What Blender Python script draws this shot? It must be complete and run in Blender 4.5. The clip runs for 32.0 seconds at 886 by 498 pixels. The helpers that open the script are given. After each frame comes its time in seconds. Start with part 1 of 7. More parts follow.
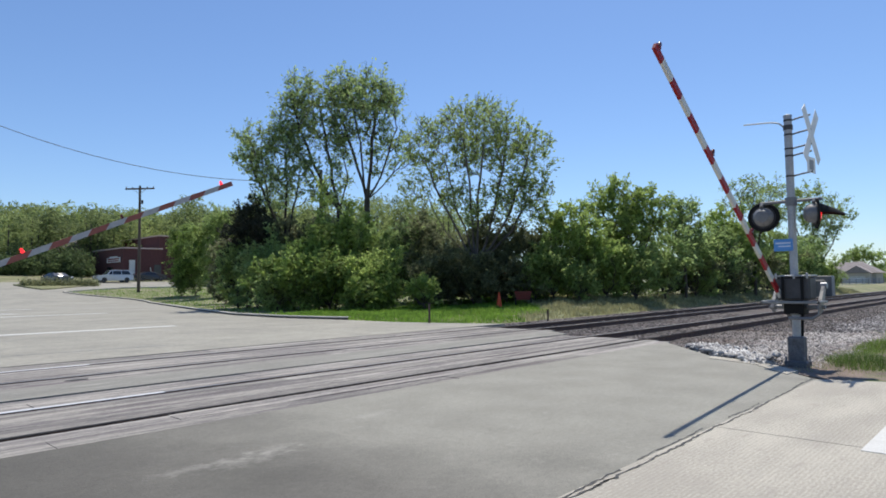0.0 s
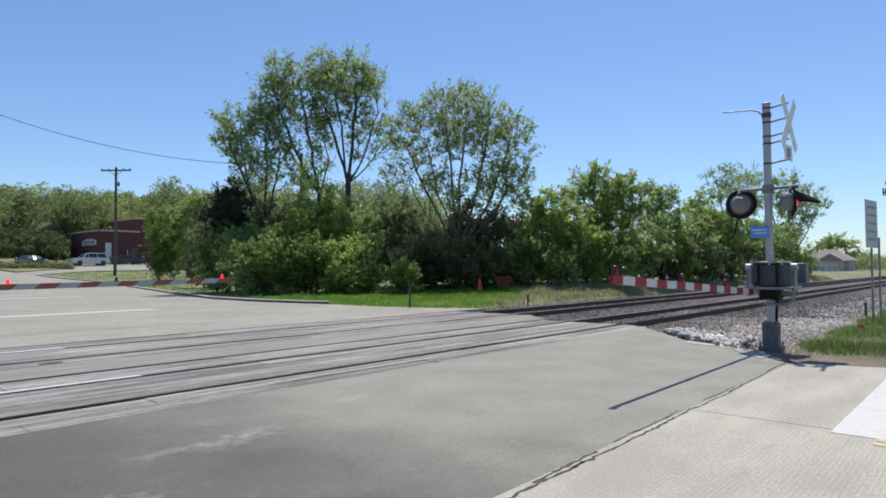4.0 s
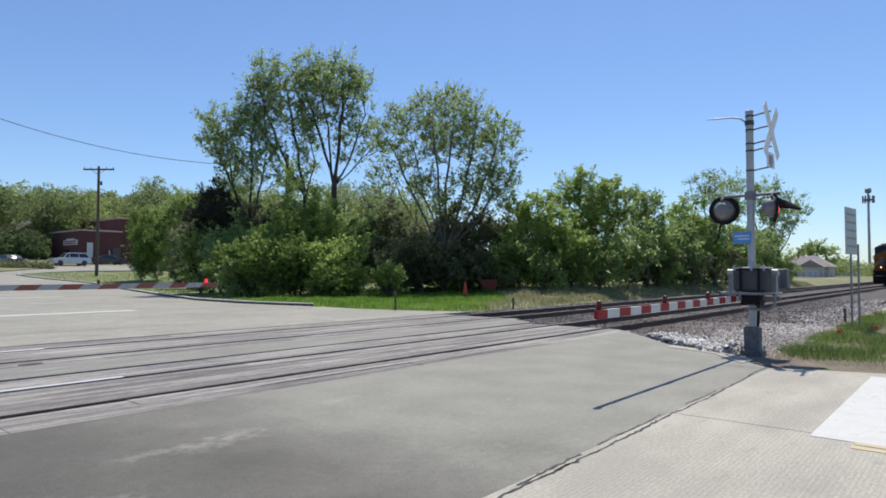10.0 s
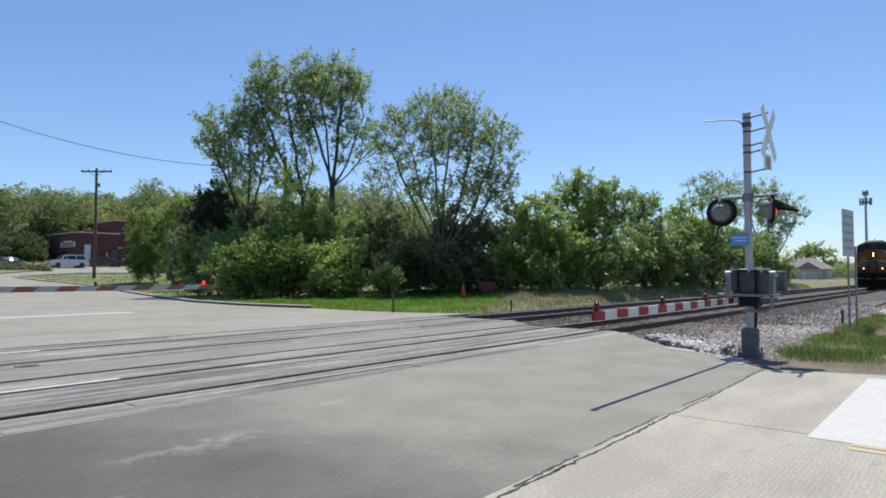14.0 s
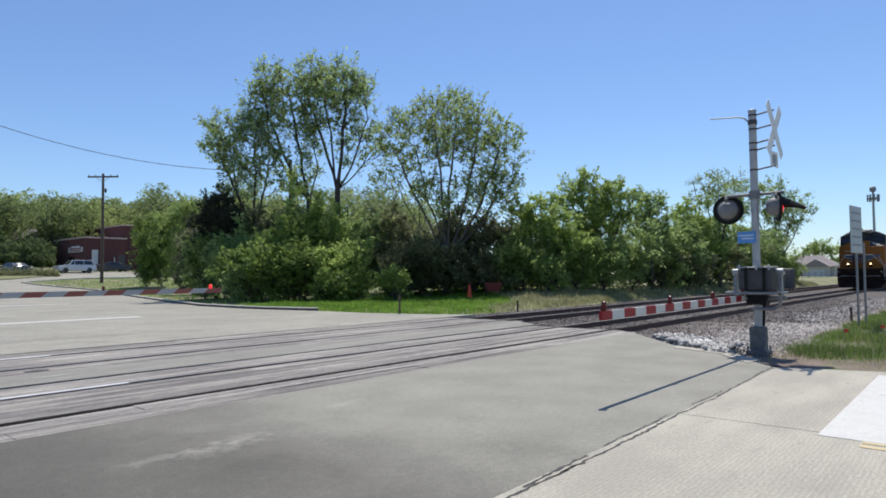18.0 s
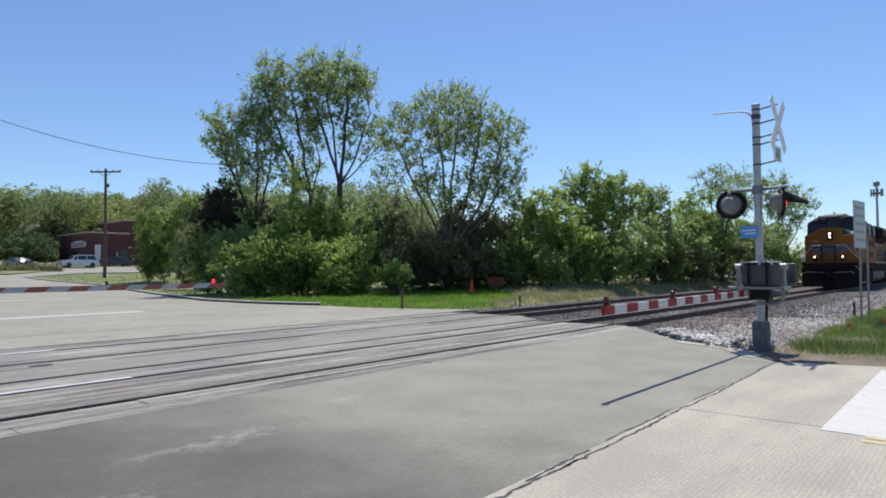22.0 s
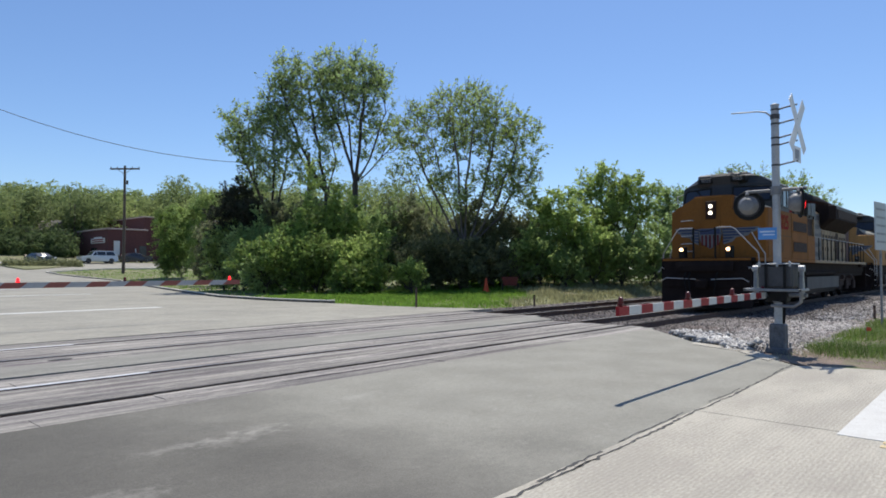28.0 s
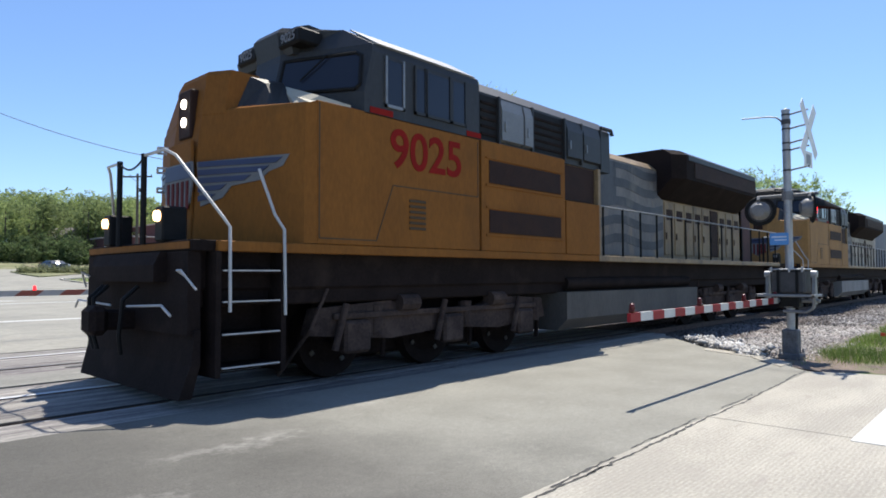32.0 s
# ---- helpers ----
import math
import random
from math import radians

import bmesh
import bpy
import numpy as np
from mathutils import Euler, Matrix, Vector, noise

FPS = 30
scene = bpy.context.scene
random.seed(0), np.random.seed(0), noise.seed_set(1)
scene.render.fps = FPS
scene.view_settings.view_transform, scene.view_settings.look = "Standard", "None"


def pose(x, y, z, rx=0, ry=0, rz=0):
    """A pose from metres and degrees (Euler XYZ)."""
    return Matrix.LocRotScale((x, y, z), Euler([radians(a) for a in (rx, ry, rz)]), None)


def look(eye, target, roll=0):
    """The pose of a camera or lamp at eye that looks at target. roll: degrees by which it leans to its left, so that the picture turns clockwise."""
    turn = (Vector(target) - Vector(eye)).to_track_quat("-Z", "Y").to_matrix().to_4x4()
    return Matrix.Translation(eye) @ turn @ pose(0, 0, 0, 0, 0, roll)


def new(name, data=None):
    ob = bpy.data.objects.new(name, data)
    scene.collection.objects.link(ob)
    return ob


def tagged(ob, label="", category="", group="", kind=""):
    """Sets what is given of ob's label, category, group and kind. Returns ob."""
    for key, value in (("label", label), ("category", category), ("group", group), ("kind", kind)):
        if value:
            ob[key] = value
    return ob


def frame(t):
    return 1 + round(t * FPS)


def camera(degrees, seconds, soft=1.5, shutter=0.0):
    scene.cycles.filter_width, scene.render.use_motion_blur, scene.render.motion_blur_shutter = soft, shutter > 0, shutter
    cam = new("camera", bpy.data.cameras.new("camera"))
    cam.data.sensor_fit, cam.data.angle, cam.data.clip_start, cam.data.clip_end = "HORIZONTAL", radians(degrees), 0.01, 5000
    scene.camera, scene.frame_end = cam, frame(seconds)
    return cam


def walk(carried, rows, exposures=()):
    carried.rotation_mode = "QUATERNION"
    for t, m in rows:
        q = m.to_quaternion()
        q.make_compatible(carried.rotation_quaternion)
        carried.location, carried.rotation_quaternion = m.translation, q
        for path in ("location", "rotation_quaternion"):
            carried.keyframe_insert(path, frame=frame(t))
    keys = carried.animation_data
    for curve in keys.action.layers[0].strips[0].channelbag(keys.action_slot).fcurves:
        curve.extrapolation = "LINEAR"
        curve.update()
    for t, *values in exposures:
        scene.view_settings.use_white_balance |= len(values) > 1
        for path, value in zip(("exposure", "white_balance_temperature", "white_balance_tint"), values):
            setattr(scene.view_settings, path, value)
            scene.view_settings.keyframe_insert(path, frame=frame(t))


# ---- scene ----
cam = camera(70.0, 32.0, 1.75)
PATH = [
    (0, (-0.008, -0.002, 1.365), (1.447, 1.366, 1.477), -0.7),
    (0.5, (-0.006, 0.006, 1.362), (1.454, 1.369, 1.468), -0.6),
    (1, (-0.006, 0.009, 1.355), (1.457, 1.369, 1.454), -0.6),
    (1.5, (-0.002, 0.009, 1.358), (1.465, 1.365, 1.448), -0.6),
    (2, (-0.015, 0.006, 1.363), (1.459, 1.356, 1.442), -0.7),
    (2.5, (-0.011, 0.012, 1.353), (1.469, 1.355, 1.427), -0.5),
    (3, (-0.004, 0.004, 1.351), (1.482, 1.341, 1.42), -0.5),
    (3.5, (0.003, 0.001, 1.353), (1.495, 1.332, 1.419), -0.4),
    (5.5, (0.012, 0.011, 1.341), (1.519, 1.324, 1.404), -0.3),
    (6, (0.01, 0.008, 1.345), (1.521, 1.316, 1.409), 0.0),
    (6.5, (-0.001, 0.008, 1.351), (1.512, 1.314, 1.42), 0.2),
    (7, (-0.009, 0.003, 1.347), (1.504, 1.309, 1.418), 0.2),
    (7.5, (0.006, 0.004, 1.351), (1.522, 1.306, 1.423), 0.1),
    (8, (-0.004, -0.003, 1.353), (1.514, 1.297, 1.426), 0.1),
    (8.5, (-0.008, 0.002, 1.351), (1.512, 1.299, 1.424), 0.1),
    (9, (0.0, 0.0, 1.35), (1.522, 1.295, 1.425), 0.0),
    (9.5, (-0.004, -0.006, 1.351), (1.518, 1.288, 1.426), -0.0),
    (10, (-0.01, -0.002, 1.35), (1.515, 1.289, 1.424), 0.1),
    (10.5, (-0.004, -0.002, 1.351), (1.523, 1.287, 1.425), 0.1),
    (11, (0.002, 0.001, 1.347), (1.53, 1.289, 1.421), 0.3),
    (11.5, (-0.001, 0.006, 1.345), (1.526, 1.295, 1.419), 0.2),
    (12, (-0.012, -0.004, 1.344), (1.515, 1.285, 1.418), 0.0),
    (12.5, (-0.014, -0.006, 1.352), (1.514, 1.282, 1.428), -0.1),
    (13, (-0.006, -0.004, 1.343), (1.521, 1.284, 1.424), 0.1),
    (13.5, (-0.012, -0.004, 1.344), (1.516, 1.284, 1.425), 0.2),
    (14, (0.001, -0.005, 1.341), (1.53, 1.282, 1.422), 0.1),
    (14.5, (0.005, 0.003, 1.341), (1.531, 1.293, 1.424), 0.3),
    (16.5, (-0.016, 0.0, 1.345), (1.503, 1.298, 1.427), -0.2),
    (17, (0.003, -0.004, 1.344), (1.521, 1.296, 1.428), -0.4),
    (17.5, (-0.002, -0.005, 1.344), (1.515, 1.296, 1.428), -0.4),
    (18, (-0.004, -0.001, 1.339), (1.513, 1.299, 1.424), -0.5),
    (18.5, (-0.009, -0.005, 1.339), (1.508, 1.295, 1.424), -0.4),
    (19, (-0.013, -0.006, 1.343), (1.503, 1.295, 1.426), -0.3),
    (19.5, (0.001, -0.002, 1.341), (1.517, 1.3, 1.423), -0.1),
    (20, (-0.004, 0.003, 1.335), (1.513, 1.304, 1.416), -0.2),
    (20.5, (0.004, 0.003, 1.336), (1.52, 1.305, 1.412), -0.0),
    (21, (0.0, -0.002, 1.339), (1.515, 1.303, 1.414), -0.1),
    (21.5, (-0.011, 0.001, 1.341), (1.503, 1.306, 1.413), -0.4),
    (22, (-0.007, 0.001, 1.339), (1.506, 1.307, 1.408), -0.5),
    (22.5, (0.002, 0.001, 1.337), (1.514, 1.308, 1.405), -0.4),
    (23, (-0.004, 0.008, 1.339), (1.509, 1.314, 1.406), -0.1),
    (23.5, (-0.013, 0.004, 1.341), (1.495, 1.316, 1.403), -0.2),
    (24, (0.006, 0.011, 1.329), (1.51, 1.328, 1.389), -0.5),
    (24.5, (0.008, 0.002, 1.333), (1.506, 1.326, 1.39), -0.4),
    (25, (-0.006, -0.006, 1.342), (1.486, 1.324, 1.414), -0.4),
    (25.5, (-0.003, -0.008, 1.338), (1.488, 1.323, 1.411), -0.4),
    (27.5, (-0.005, 0.004, 1.33), (1.48, 1.342, 1.395), 0.1),
    (28, (-0.007, -0.011, 1.344), (1.475, 1.33, 1.409), 0.0),
    (28.5, (-0.002, -0.011, 1.341), (1.478, 1.332, 1.409), -0.2),
    (29, (-0.002, -0.011, 1.341), (1.477, 1.334, 1.413), -0.2),
    (29.5, (-0.022, -0.013, 1.344), (1.453, 1.335, 1.417), -0.3),
    (30, (-0.015, -0.011, 1.349), (1.457, 1.341, 1.425), -0.2),
    (30.5, (-0.03, -0.014, 1.345), (1.44, 1.34, 1.426), -0.2),
    (31, (-0.02, -0.002, 1.34), (1.448, 1.354, 1.423), -0.2),
    (31.5, (-0.026, -0.012, 1.352), (1.439, 1.347, 1.434), -0.3),
    (32, (-0.066, -0.037, 1.359), (1.395, 1.327, 1.442), -0.2),
]
walk(cam, [(t, look(eye, target, roll)) for t, eye, target, roll in PATH],
     exposures=[(0, 0.30), (30.8, 0.30), (31.4, 0.38), (32, 0.70)])

# ---- world, sun ----
SUN = Vector((0.45, 0.20, 1.0)).normalized()
world = bpy.data.worlds.new("sky")
scene.world = world
world.use_nodes = True
wn = world.node_tree.nodes
sky = wn.new("ShaderNodeTexSky")
sky.sky_type = "NISHITA"
sky.sun_disc = False
sky.sun_elevation = math.asin(SUN.z)
sky.sun_rotation = math.atan2(SUN.x, SUN.y)
sky.air_density, sky.dust_density, sky.ozone_density = 1.0, 0.3, 3.0
wn["Background"].inputs["Strength"].default_value = 0.10
deep = wn.new("ShaderNodeMix")
deep.data_type, deep.blend_type = "RGBA", "MULTIPLY"
deep.inputs[0].default_value = 1.0
deep.inputs[7].default_value = (0.84, 0.955, 1.12, 1)
world.node_tree.links.new(sky.outputs["Color"], deep.inputs[6])
world.node_tree.links.new(deep.outputs[2], wn["Background"].inputs["Color"])
sun_data = bpy.data.lights.new("sun", "SUN")
sun_data.energy, sun_data.angle, sun_data.color = 3.9, radians(0.53), (1.0, 0.94, 0.84)
sun = new("sun", sun_data)
sun.matrix_world = look(SUN * 60, (0, 0, 0))


# ---- materials ----
def mat(name, c1, c2=None, scale=6.0, rough=0.8, metal=0.0, bump=0.0, fine=60.0, stretch=(1, 1, 1), spots=None, coat=0.0, isle=0.0, rand=0.0, span=(0.36, 0.64), ribs=None, spec=0.5, grit=None):
    """A node material: two colours mixed by coarse and fine noise, relief, optional stains, ribs, tint by island or by object."""
    m = bpy.data.materials.new(name)
    m.use_nodes = True
    n, l = m.node_tree.nodes, m.node_tree.links
    b = n["Principled BSDF"]
    b.inputs["Roughness"].default_value, b.inputs["Metallic"].default_value = rough, metal
    b.inputs["Coat Weight"].default_value, b.inputs["Coat Roughness"].default_value = coat, 0.12
    b.inputs["Specular IOR Level"].default_value = spec
    c2 = c2 or tuple(v * 0.72 for v in c1)
    co = n.new("ShaderNodeTexCoord")
    mp = n.new("ShaderNodeMapping")
    mp.inputs["Scale"].default_value = stretch
    l.new(co.outputs["Object"], mp.inputs["Vector"])
    a, f = n.new("ShaderNodeTexNoise"), n.new("ShaderNodeTexNoise")
    for t, s, d in ((a, scale, 6.0), (f, fine, 3.0)):
        t.inputs["Scale"].default_value, t.inputs["Detail"].default_value = s, d
        l.new(mp.outputs["Vector"], t.inputs["Vector"])
    mx = n.new("ShaderNodeMath")
    mx.operation = "MULTIPLY_ADD"
    mx.inputs[1].default_value = 0.45
    l.new(f.outputs["Fac"], mx.inputs[0])
    s2 = n.new("ShaderNodeMath")
    s2.operation = "MULTIPLY"
    s2.inputs[1].default_value = 0.55
    l.new(a.outputs["Fac"], s2.inputs[0])
    l.new(s2.outputs[0], mx.inputs[2])
    ramp = n.new("ShaderNodeValToRGB")
    ramp.color_ramp.elements[0].position, ramp.color_ramp.elements[1].position = span
    ramp.color_ramp.elements[0].color, ramp.color_ramp.elements[1].color = (*c2, 1), (*c1, 1)
    l.new(mx.outputs[0], ramp.inputs["Fac"])
    col = ramp.outputs["Color"]
    if spots:
        sc, sscale, lo, hi = spots
        t = n.new("ShaderNodeTexNoise")
        t.inputs["Scale"].default_value, t.inputs["Detail"].default_value = sscale, 7.0
        t.inputs["Roughness"].default_value = 0.65
        l.new(mp.outputs["Vector"], t.inputs["Vector"])
        r = n.new("ShaderNodeValToRGB")
        r.color_ramp.elements[0].position, r.color_ramp.elements[1].position = lo, hi
        l.new(t.outputs["Fac"], r.inputs["Fac"])
        k = n.new("ShaderNodeMix")
        k.data_type = "RGBA"
        l.new(r.outputs["Color"], k.inputs[0])
        l.new(col, k.inputs[6])
        k.inputs[7].default_value = (*sc, 1)
        col = k.outputs[2]
    if ribs:
        wv = n.new("ShaderNodeTexWave")
        wv.bands_direction = "Y"
        wv.inputs["Scale"].default_value, wv.inputs["Distortion"].default_value, wv.inputs["Detail"].default_value = ribs[0], 1.5, 3.0
        wv.inputs["Detail Scale"].default_value = 3.0
        l.new(co.outputs["Object"], wv.inputs["Vector"])
        k = n.new("ShaderNodeMix")
        k.data_type, k.blend_type = "RGBA", "MULTIPLY"
        k.inputs[0].default_value = ribs[1]
        l.new(col, k.inputs[6])
        l.new(wv.outputs["Color"], k.inputs[7])
        col = k.outputs[2]
    for gscale, amount in grit or ():
        gt = n.new("ShaderNodeTexNoise")
        gt.inputs["Scale"].default_value, gt.inputs["Detail"].default_value = gscale, 4.0
        gt.inputs["Roughness"].default_value = 0.7
        l.new(co.outputs["Object"], gt.inputs["Vector"])
        q = n.new("ShaderNodeMapRange")
        q.inputs["From Min"].default_value, q.inputs["From Max"].default_value = 0.30, 0.70
        q.inputs["To Min"].default_value, q.inputs["To Max"].default_value = 1 - amount, 1 + amount
        l.new(gt.outputs["Fac"], q.inputs["Value"])
        k = n.new("ShaderNodeMix")
        k.data_type, k.blend_type = "RGBA", "MULTIPLY"
        k.inputs[0].default_value = 1.0
        l.new(col, k.inputs[6])
        l.new(q.outputs[0], k.inputs[7])
        col = k.outputs[2]
    if isle or rand:
        hs = n.new("ShaderNodeHueSaturation")
        src = n.new("ShaderNodeNewGeometry").outputs["Random Per Island"] if isle else n.new("ShaderNodeObjectInfo").outputs["Random"]
        q = n.new("ShaderNodeMapRange")
        q.inputs["To Min"].default_value, q.inputs["To Max"].default_value = 1 - (isle or rand), 1 + (isle or rand)
        l.new(src, q.inputs["Value"])
        l.new(q.outputs[0], hs.inputs["Value"])
        l.new(col, hs.inputs["Color"])
        col = hs.outputs["Color"]
    l.new(col, b.inputs["Base Color"])
    if bump:
        bp = n.new("ShaderNodeBump")
        bp.inputs["Strength"].default_value = bump
        bp.inputs["Distance"].default_value = 0.02
        l.new(f.outputs["Fac"], bp.inputs["Height"])
        l.new(bp.outputs["Normal"], b.inputs["Normal"])
    return m


def add_patch(m, colour, edge, span):
    """Lays an older, darker paving patch over a material where x is less than edge, with a ragged border."""
    n, l = m.node_tree.nodes, m.node_tree.links
    b = n["Principled BSDF"]
    src = b.inputs["Base Color"].links[0].from_socket
    co = n.new("ShaderNodeTexCoord")
    sep = n.new("ShaderNodeSeparateXYZ")
    l.new(co.outputs["Object"], sep.inputs[0])
    t = n.new("ShaderNodeTexNoise")
    t.inputs["Scale"].default_value, t.inputs["Detail"].default_value = 0.9, 8.0
    l.new(co.outputs["Object"], t.inputs["Vector"])
    a = n.new("ShaderNodeMath")
    a.operation = "MULTIPLY_ADD"
    a.inputs[1].default_value = 3.2
    l.new(t.outputs["Fac"], a.inputs[0])
    l.new(sep.outputs["X"], a.inputs[2])
    r = n.new("ShaderNodeMapRange")
    r.interpolation_type = "SMOOTHSTEP"
    r.inputs["From Min"].default_value, r.inputs["From Max"].default_value = edge + 1.6 - span / 2, edge + 1.6 + span / 2
    r.inputs["To Min"].default_value, r.inputs["To Max"].default_value = 0.9, 0.0
    l.new(a.outputs[0], r.inputs["Value"])
    k = n.new("ShaderNodeMix")
    k.data_type, k.blend_type = "RGBA", "MULTIPLY"
    l.new(r.outputs[0], k.inputs[0])
    l.new(src, k.inputs[6])
    k.inputs[7].default_value = (*colour, 1)
    l.new(k.outputs[2], b.inputs["Base Color"])


def glow(name, colour, strength):
    m = bpy.data.materials.new(name)
    m.use_nodes = True
    b = m.node_tree.nodes["Principled BSDF"]
    b.inputs["Base Color"].default_value = (*(0.15 * v for v in colour), 1)
    b.inputs["Emission Color"].default_value = (*colour, 1)
    b.inputs["Emission Strength"].default_value = strength
    return m


def leaf_mat(name, c1, c2, through_light=0.45, var=0.28, patch=0.6):
    """Leaves: diffuse with light let through, tint by leaf and by large patches."""
    m = mat(name, c1, c2, scale=patch, fine=5 * patch, span=(0.42, 0.58), rough=0.6, isle=var, spec=0.15)
    n, l = m.node_tree.nodes, m.node_tree.links
    b = n["Principled BSDF"]
    tr = n.new("ShaderNodeBsdfTranslucent")
    src = b.inputs["Base Color"].links[0].from_socket
    g = n.new("ShaderNodeGamma")
    g.inputs["Gamma"].default_value = 0.85
    l.new(src, g.inputs["Color"])
    l.new(g.outputs["Color"], tr.inputs["Color"])
    mx = n.new("ShaderNodeMixShader")
    mx.inputs["Fac"].default_value = through_light
    l.new(b.outputs["BSDF"], mx.inputs[1])
    l.new(tr.outputs["BSDF"], mx.inputs[2])
    l.new(mx.outputs[0], n["Material Output"].inputs["Surface"])
    return m


def glass(name, tint, rough=0.05, spec=0.8):
    m = bpy.data.materials.new(name)
    m.use_nodes = True
    b = m.node_tree.nodes["Principled BSDF"]
    b.inputs["Base Color"].default_value = (*tint, 1)
    b.inputs["Roughness"].default_value = rough
    b.inputs["Specular IOR Level"].default_value = spec
    return m


def add_scuff(m, colour, x, y, rx, ry):
    """A pale ragged scuff on the paving, centred at x, y."""
    n, l = m.node_tree.nodes, m.node_tree.links
    b = n["Principled BSDF"]
    src = b.inputs["Base Color"].links[0].from_socket
    co = n.new("ShaderNodeTexCoord")
    mp = n.new("ShaderNodeMapping")
    mp.inputs["Location"].default_value = (-x / rx, -y / ry, 0)
    mp.inputs["Scale"].default_value = (1 / rx, 1 / ry, 1)
    l.new(co.outputs["Object"], mp.inputs["Vector"])
    d = n.new("ShaderNodeVectorMath")
    d.operation = "LENGTH"
    l.new(mp.outputs["Vector"], d.inputs[0])
    t = n.new("ShaderNodeTexNoise")
    t.inputs["Scale"].default_value, t.inputs["Detail"].default_value, t.inputs["Roughness"].default_value = 9.0, 8.0, 0.7
    l.new(co.outputs["Object"], t.inputs["Vector"])
    a = n.new("ShaderNodeMath")
    a.operation = "MULTIPLY_ADD"
    a.inputs[1].default_value = -4.5
    l.new(t.outputs["Fac"], a.inputs[0])
    l.new(d.outputs["Value"], a.inputs[2])
    r = n.new("ShaderNodeMapRange")
    r.interpolation_type = "SMOOTHSTEP"
    r.inputs["From Min"].default_value, r.inputs["From Max"].default_value = -2.3, -1.1
    r.inputs["To Min"].default_value, r.inputs["To Max"].default_value = 0.27, 0.0
    l.new(a.outputs[0], r.inputs["Value"])
    k = n.new("ShaderNodeMix")
    k.data_type = "RGBA"
    l.new(r.outputs[0], k.inputs[0])
    l.new(src, k.inputs[6])
    k.inputs[7].default_value = (*colour, 1)
    l.new(k.outputs[2], b.inputs["Base Color"])


ASPHALT = mat("old_asphalt", (0.29, 0.281, 0.242), (0.235, 0.228, 0.196), 1.3, 0.88, 0, 0.25, 90, spots=((0.34, 0.33, 0.29), 5.0, 0.60, 0.80), span=(0.40, 0.60), spec=0.25, grit=((16.0, 0.10), (60.0, 0.20)))
add_patch(ASPHALT, (0.36, 0.352, 0.362), 3.3, 3.6)
for scuff in ((2.68, 4.62, 0.42, 0.16), (2.30, 4.72, 0.50, 0.10), (2.95, 4.75, 0.30, 0.14), (1.5, 3.9, 0.35, 0.2), (4.4, 5.2, 0.45, 0.12)):
    add_scuff(ASPHALT, (0.40, 0.385, 0.345), *scuff)
ASPHALT_DARK = mat("patched_asphalt", (0.27, 0.262, 0.228), (0.175, 0.169, 0.15), 0.9, 0.85, 0, 0.4, 40, stretch=(0.5, 2, 1), spots=((0.33, 0.32, 0.285), 1.6, 0.56, 0.72), grit=((14.0, 0.14),))
CONCRETE = mat("pavement_concrete", (0.47, 0.44, 0.37), (0.36, 0.335, 0.285), 0.6, 0.85, 0, 0.5, 22, stretch=(1, 3, 1), span=(0.42, 0.58), spots=((0.35, 0.32, 0.275), 2.6, 0.56, 0.72), ribs=(9.0, 0.10), spec=0.3, grit=((30.0, 0.10), (90.0, 0.12)))
CONCRETE_FAR = mat("road_concrete", (0.33, 0.315, 0.265), (0.24, 0.23, 0.195), 0.3, 0.88, 0, 0.15, 9, spots=((0.18, 0.175, 0.155), 0.5, 0.55, 0.8), grit=((6.0, 0.10), (1.2, 0.08)))
PANEL = mat("crossing_panel", (0.345, 0.325, 0.29), (0.15, 0.138, 0.135), 1.7, 0.85, 0, 0.4, 22, stretch=(0.20, 3.2, 1), rand=0.20, spots=((0.115, 0.098, 0.10), 1.3, 0.53, 0.66), grit=((18.0, 0.18),), span=(0.42, 0.58), spec=0.25)
PAINT_WHITE = mat("worn_white_paint", (0.60, 0.60, 0.57), (0.50, 0.49, 0.46), 3, 0.7, 0, 0.2, 50, spots=((0.42, 0.40, 0.36), 3.0, 0.55, 0.68))
PAINT_YELLOW = mat("worn_yellow_paint", (0.60, 0.46, 0.22), (0.46, 0.40, 0.28), 4, 0.7, 0, 0.2, 50)
GRASS_GROUND = mat("grass_ground", (0.22, 0.225, 0.105), (0.14, 0.15, 0.07), 0.7, 0.95, 0, 0.5, 14, spots=((0.29, 0.25, 0.165), 0.25, 0.5, 0.65))
DIRT = mat("dry_dirt", (0.23, 0.175, 0.135), (0.11, 0.085, 0.068), 1.6, 0.95, 0, 0.5, 18, spots=((0.10, 0.13, 0.04), 1.0, 0.5, 0.62))
BALLAST = mat("ballast_bed", (0.13, 0.115, 0.106), (0.04, 0.036, 0.034), 9, 0.95, 0, 0.9, 30, spots=((0.15, 0.115, 0.10), 0.5, 0.5, 0.7))
STONE = mat("ballast_stone", (0.43, 0.405, 0.38), (0.16, 0.147, 0.138), 0.8, 0.9, 0, 0.2, 40, isle=0.6, spots=((0.26, 0.215, 0.20), 0.9, 0.54, 0.70))
STONE_PALE = mat("clean_ballast_stone", (0.60, 0.59, 0.57), (0.28, 0.27, 0.26), 0.8, 0.9, 0, 0.2, 40, isle=0.5)
STONE_OILY_SHADED = mat("oily_shaded_ballast_stone", (0.225, 0.20, 0.185), (0.075, 0.066, 0.062), 0.8, 0.9, 0, 0.2, 40, isle=0.65, spots=((0.14, 0.11, 0.096), 0.7, 0.50, 0.66))
RAIL_RUST = mat("rusty_rail", (0.15, 0.092, 0.07), (0.065, 0.044, 0.038), 8, 0.85, 0.0, 0.2, 60)
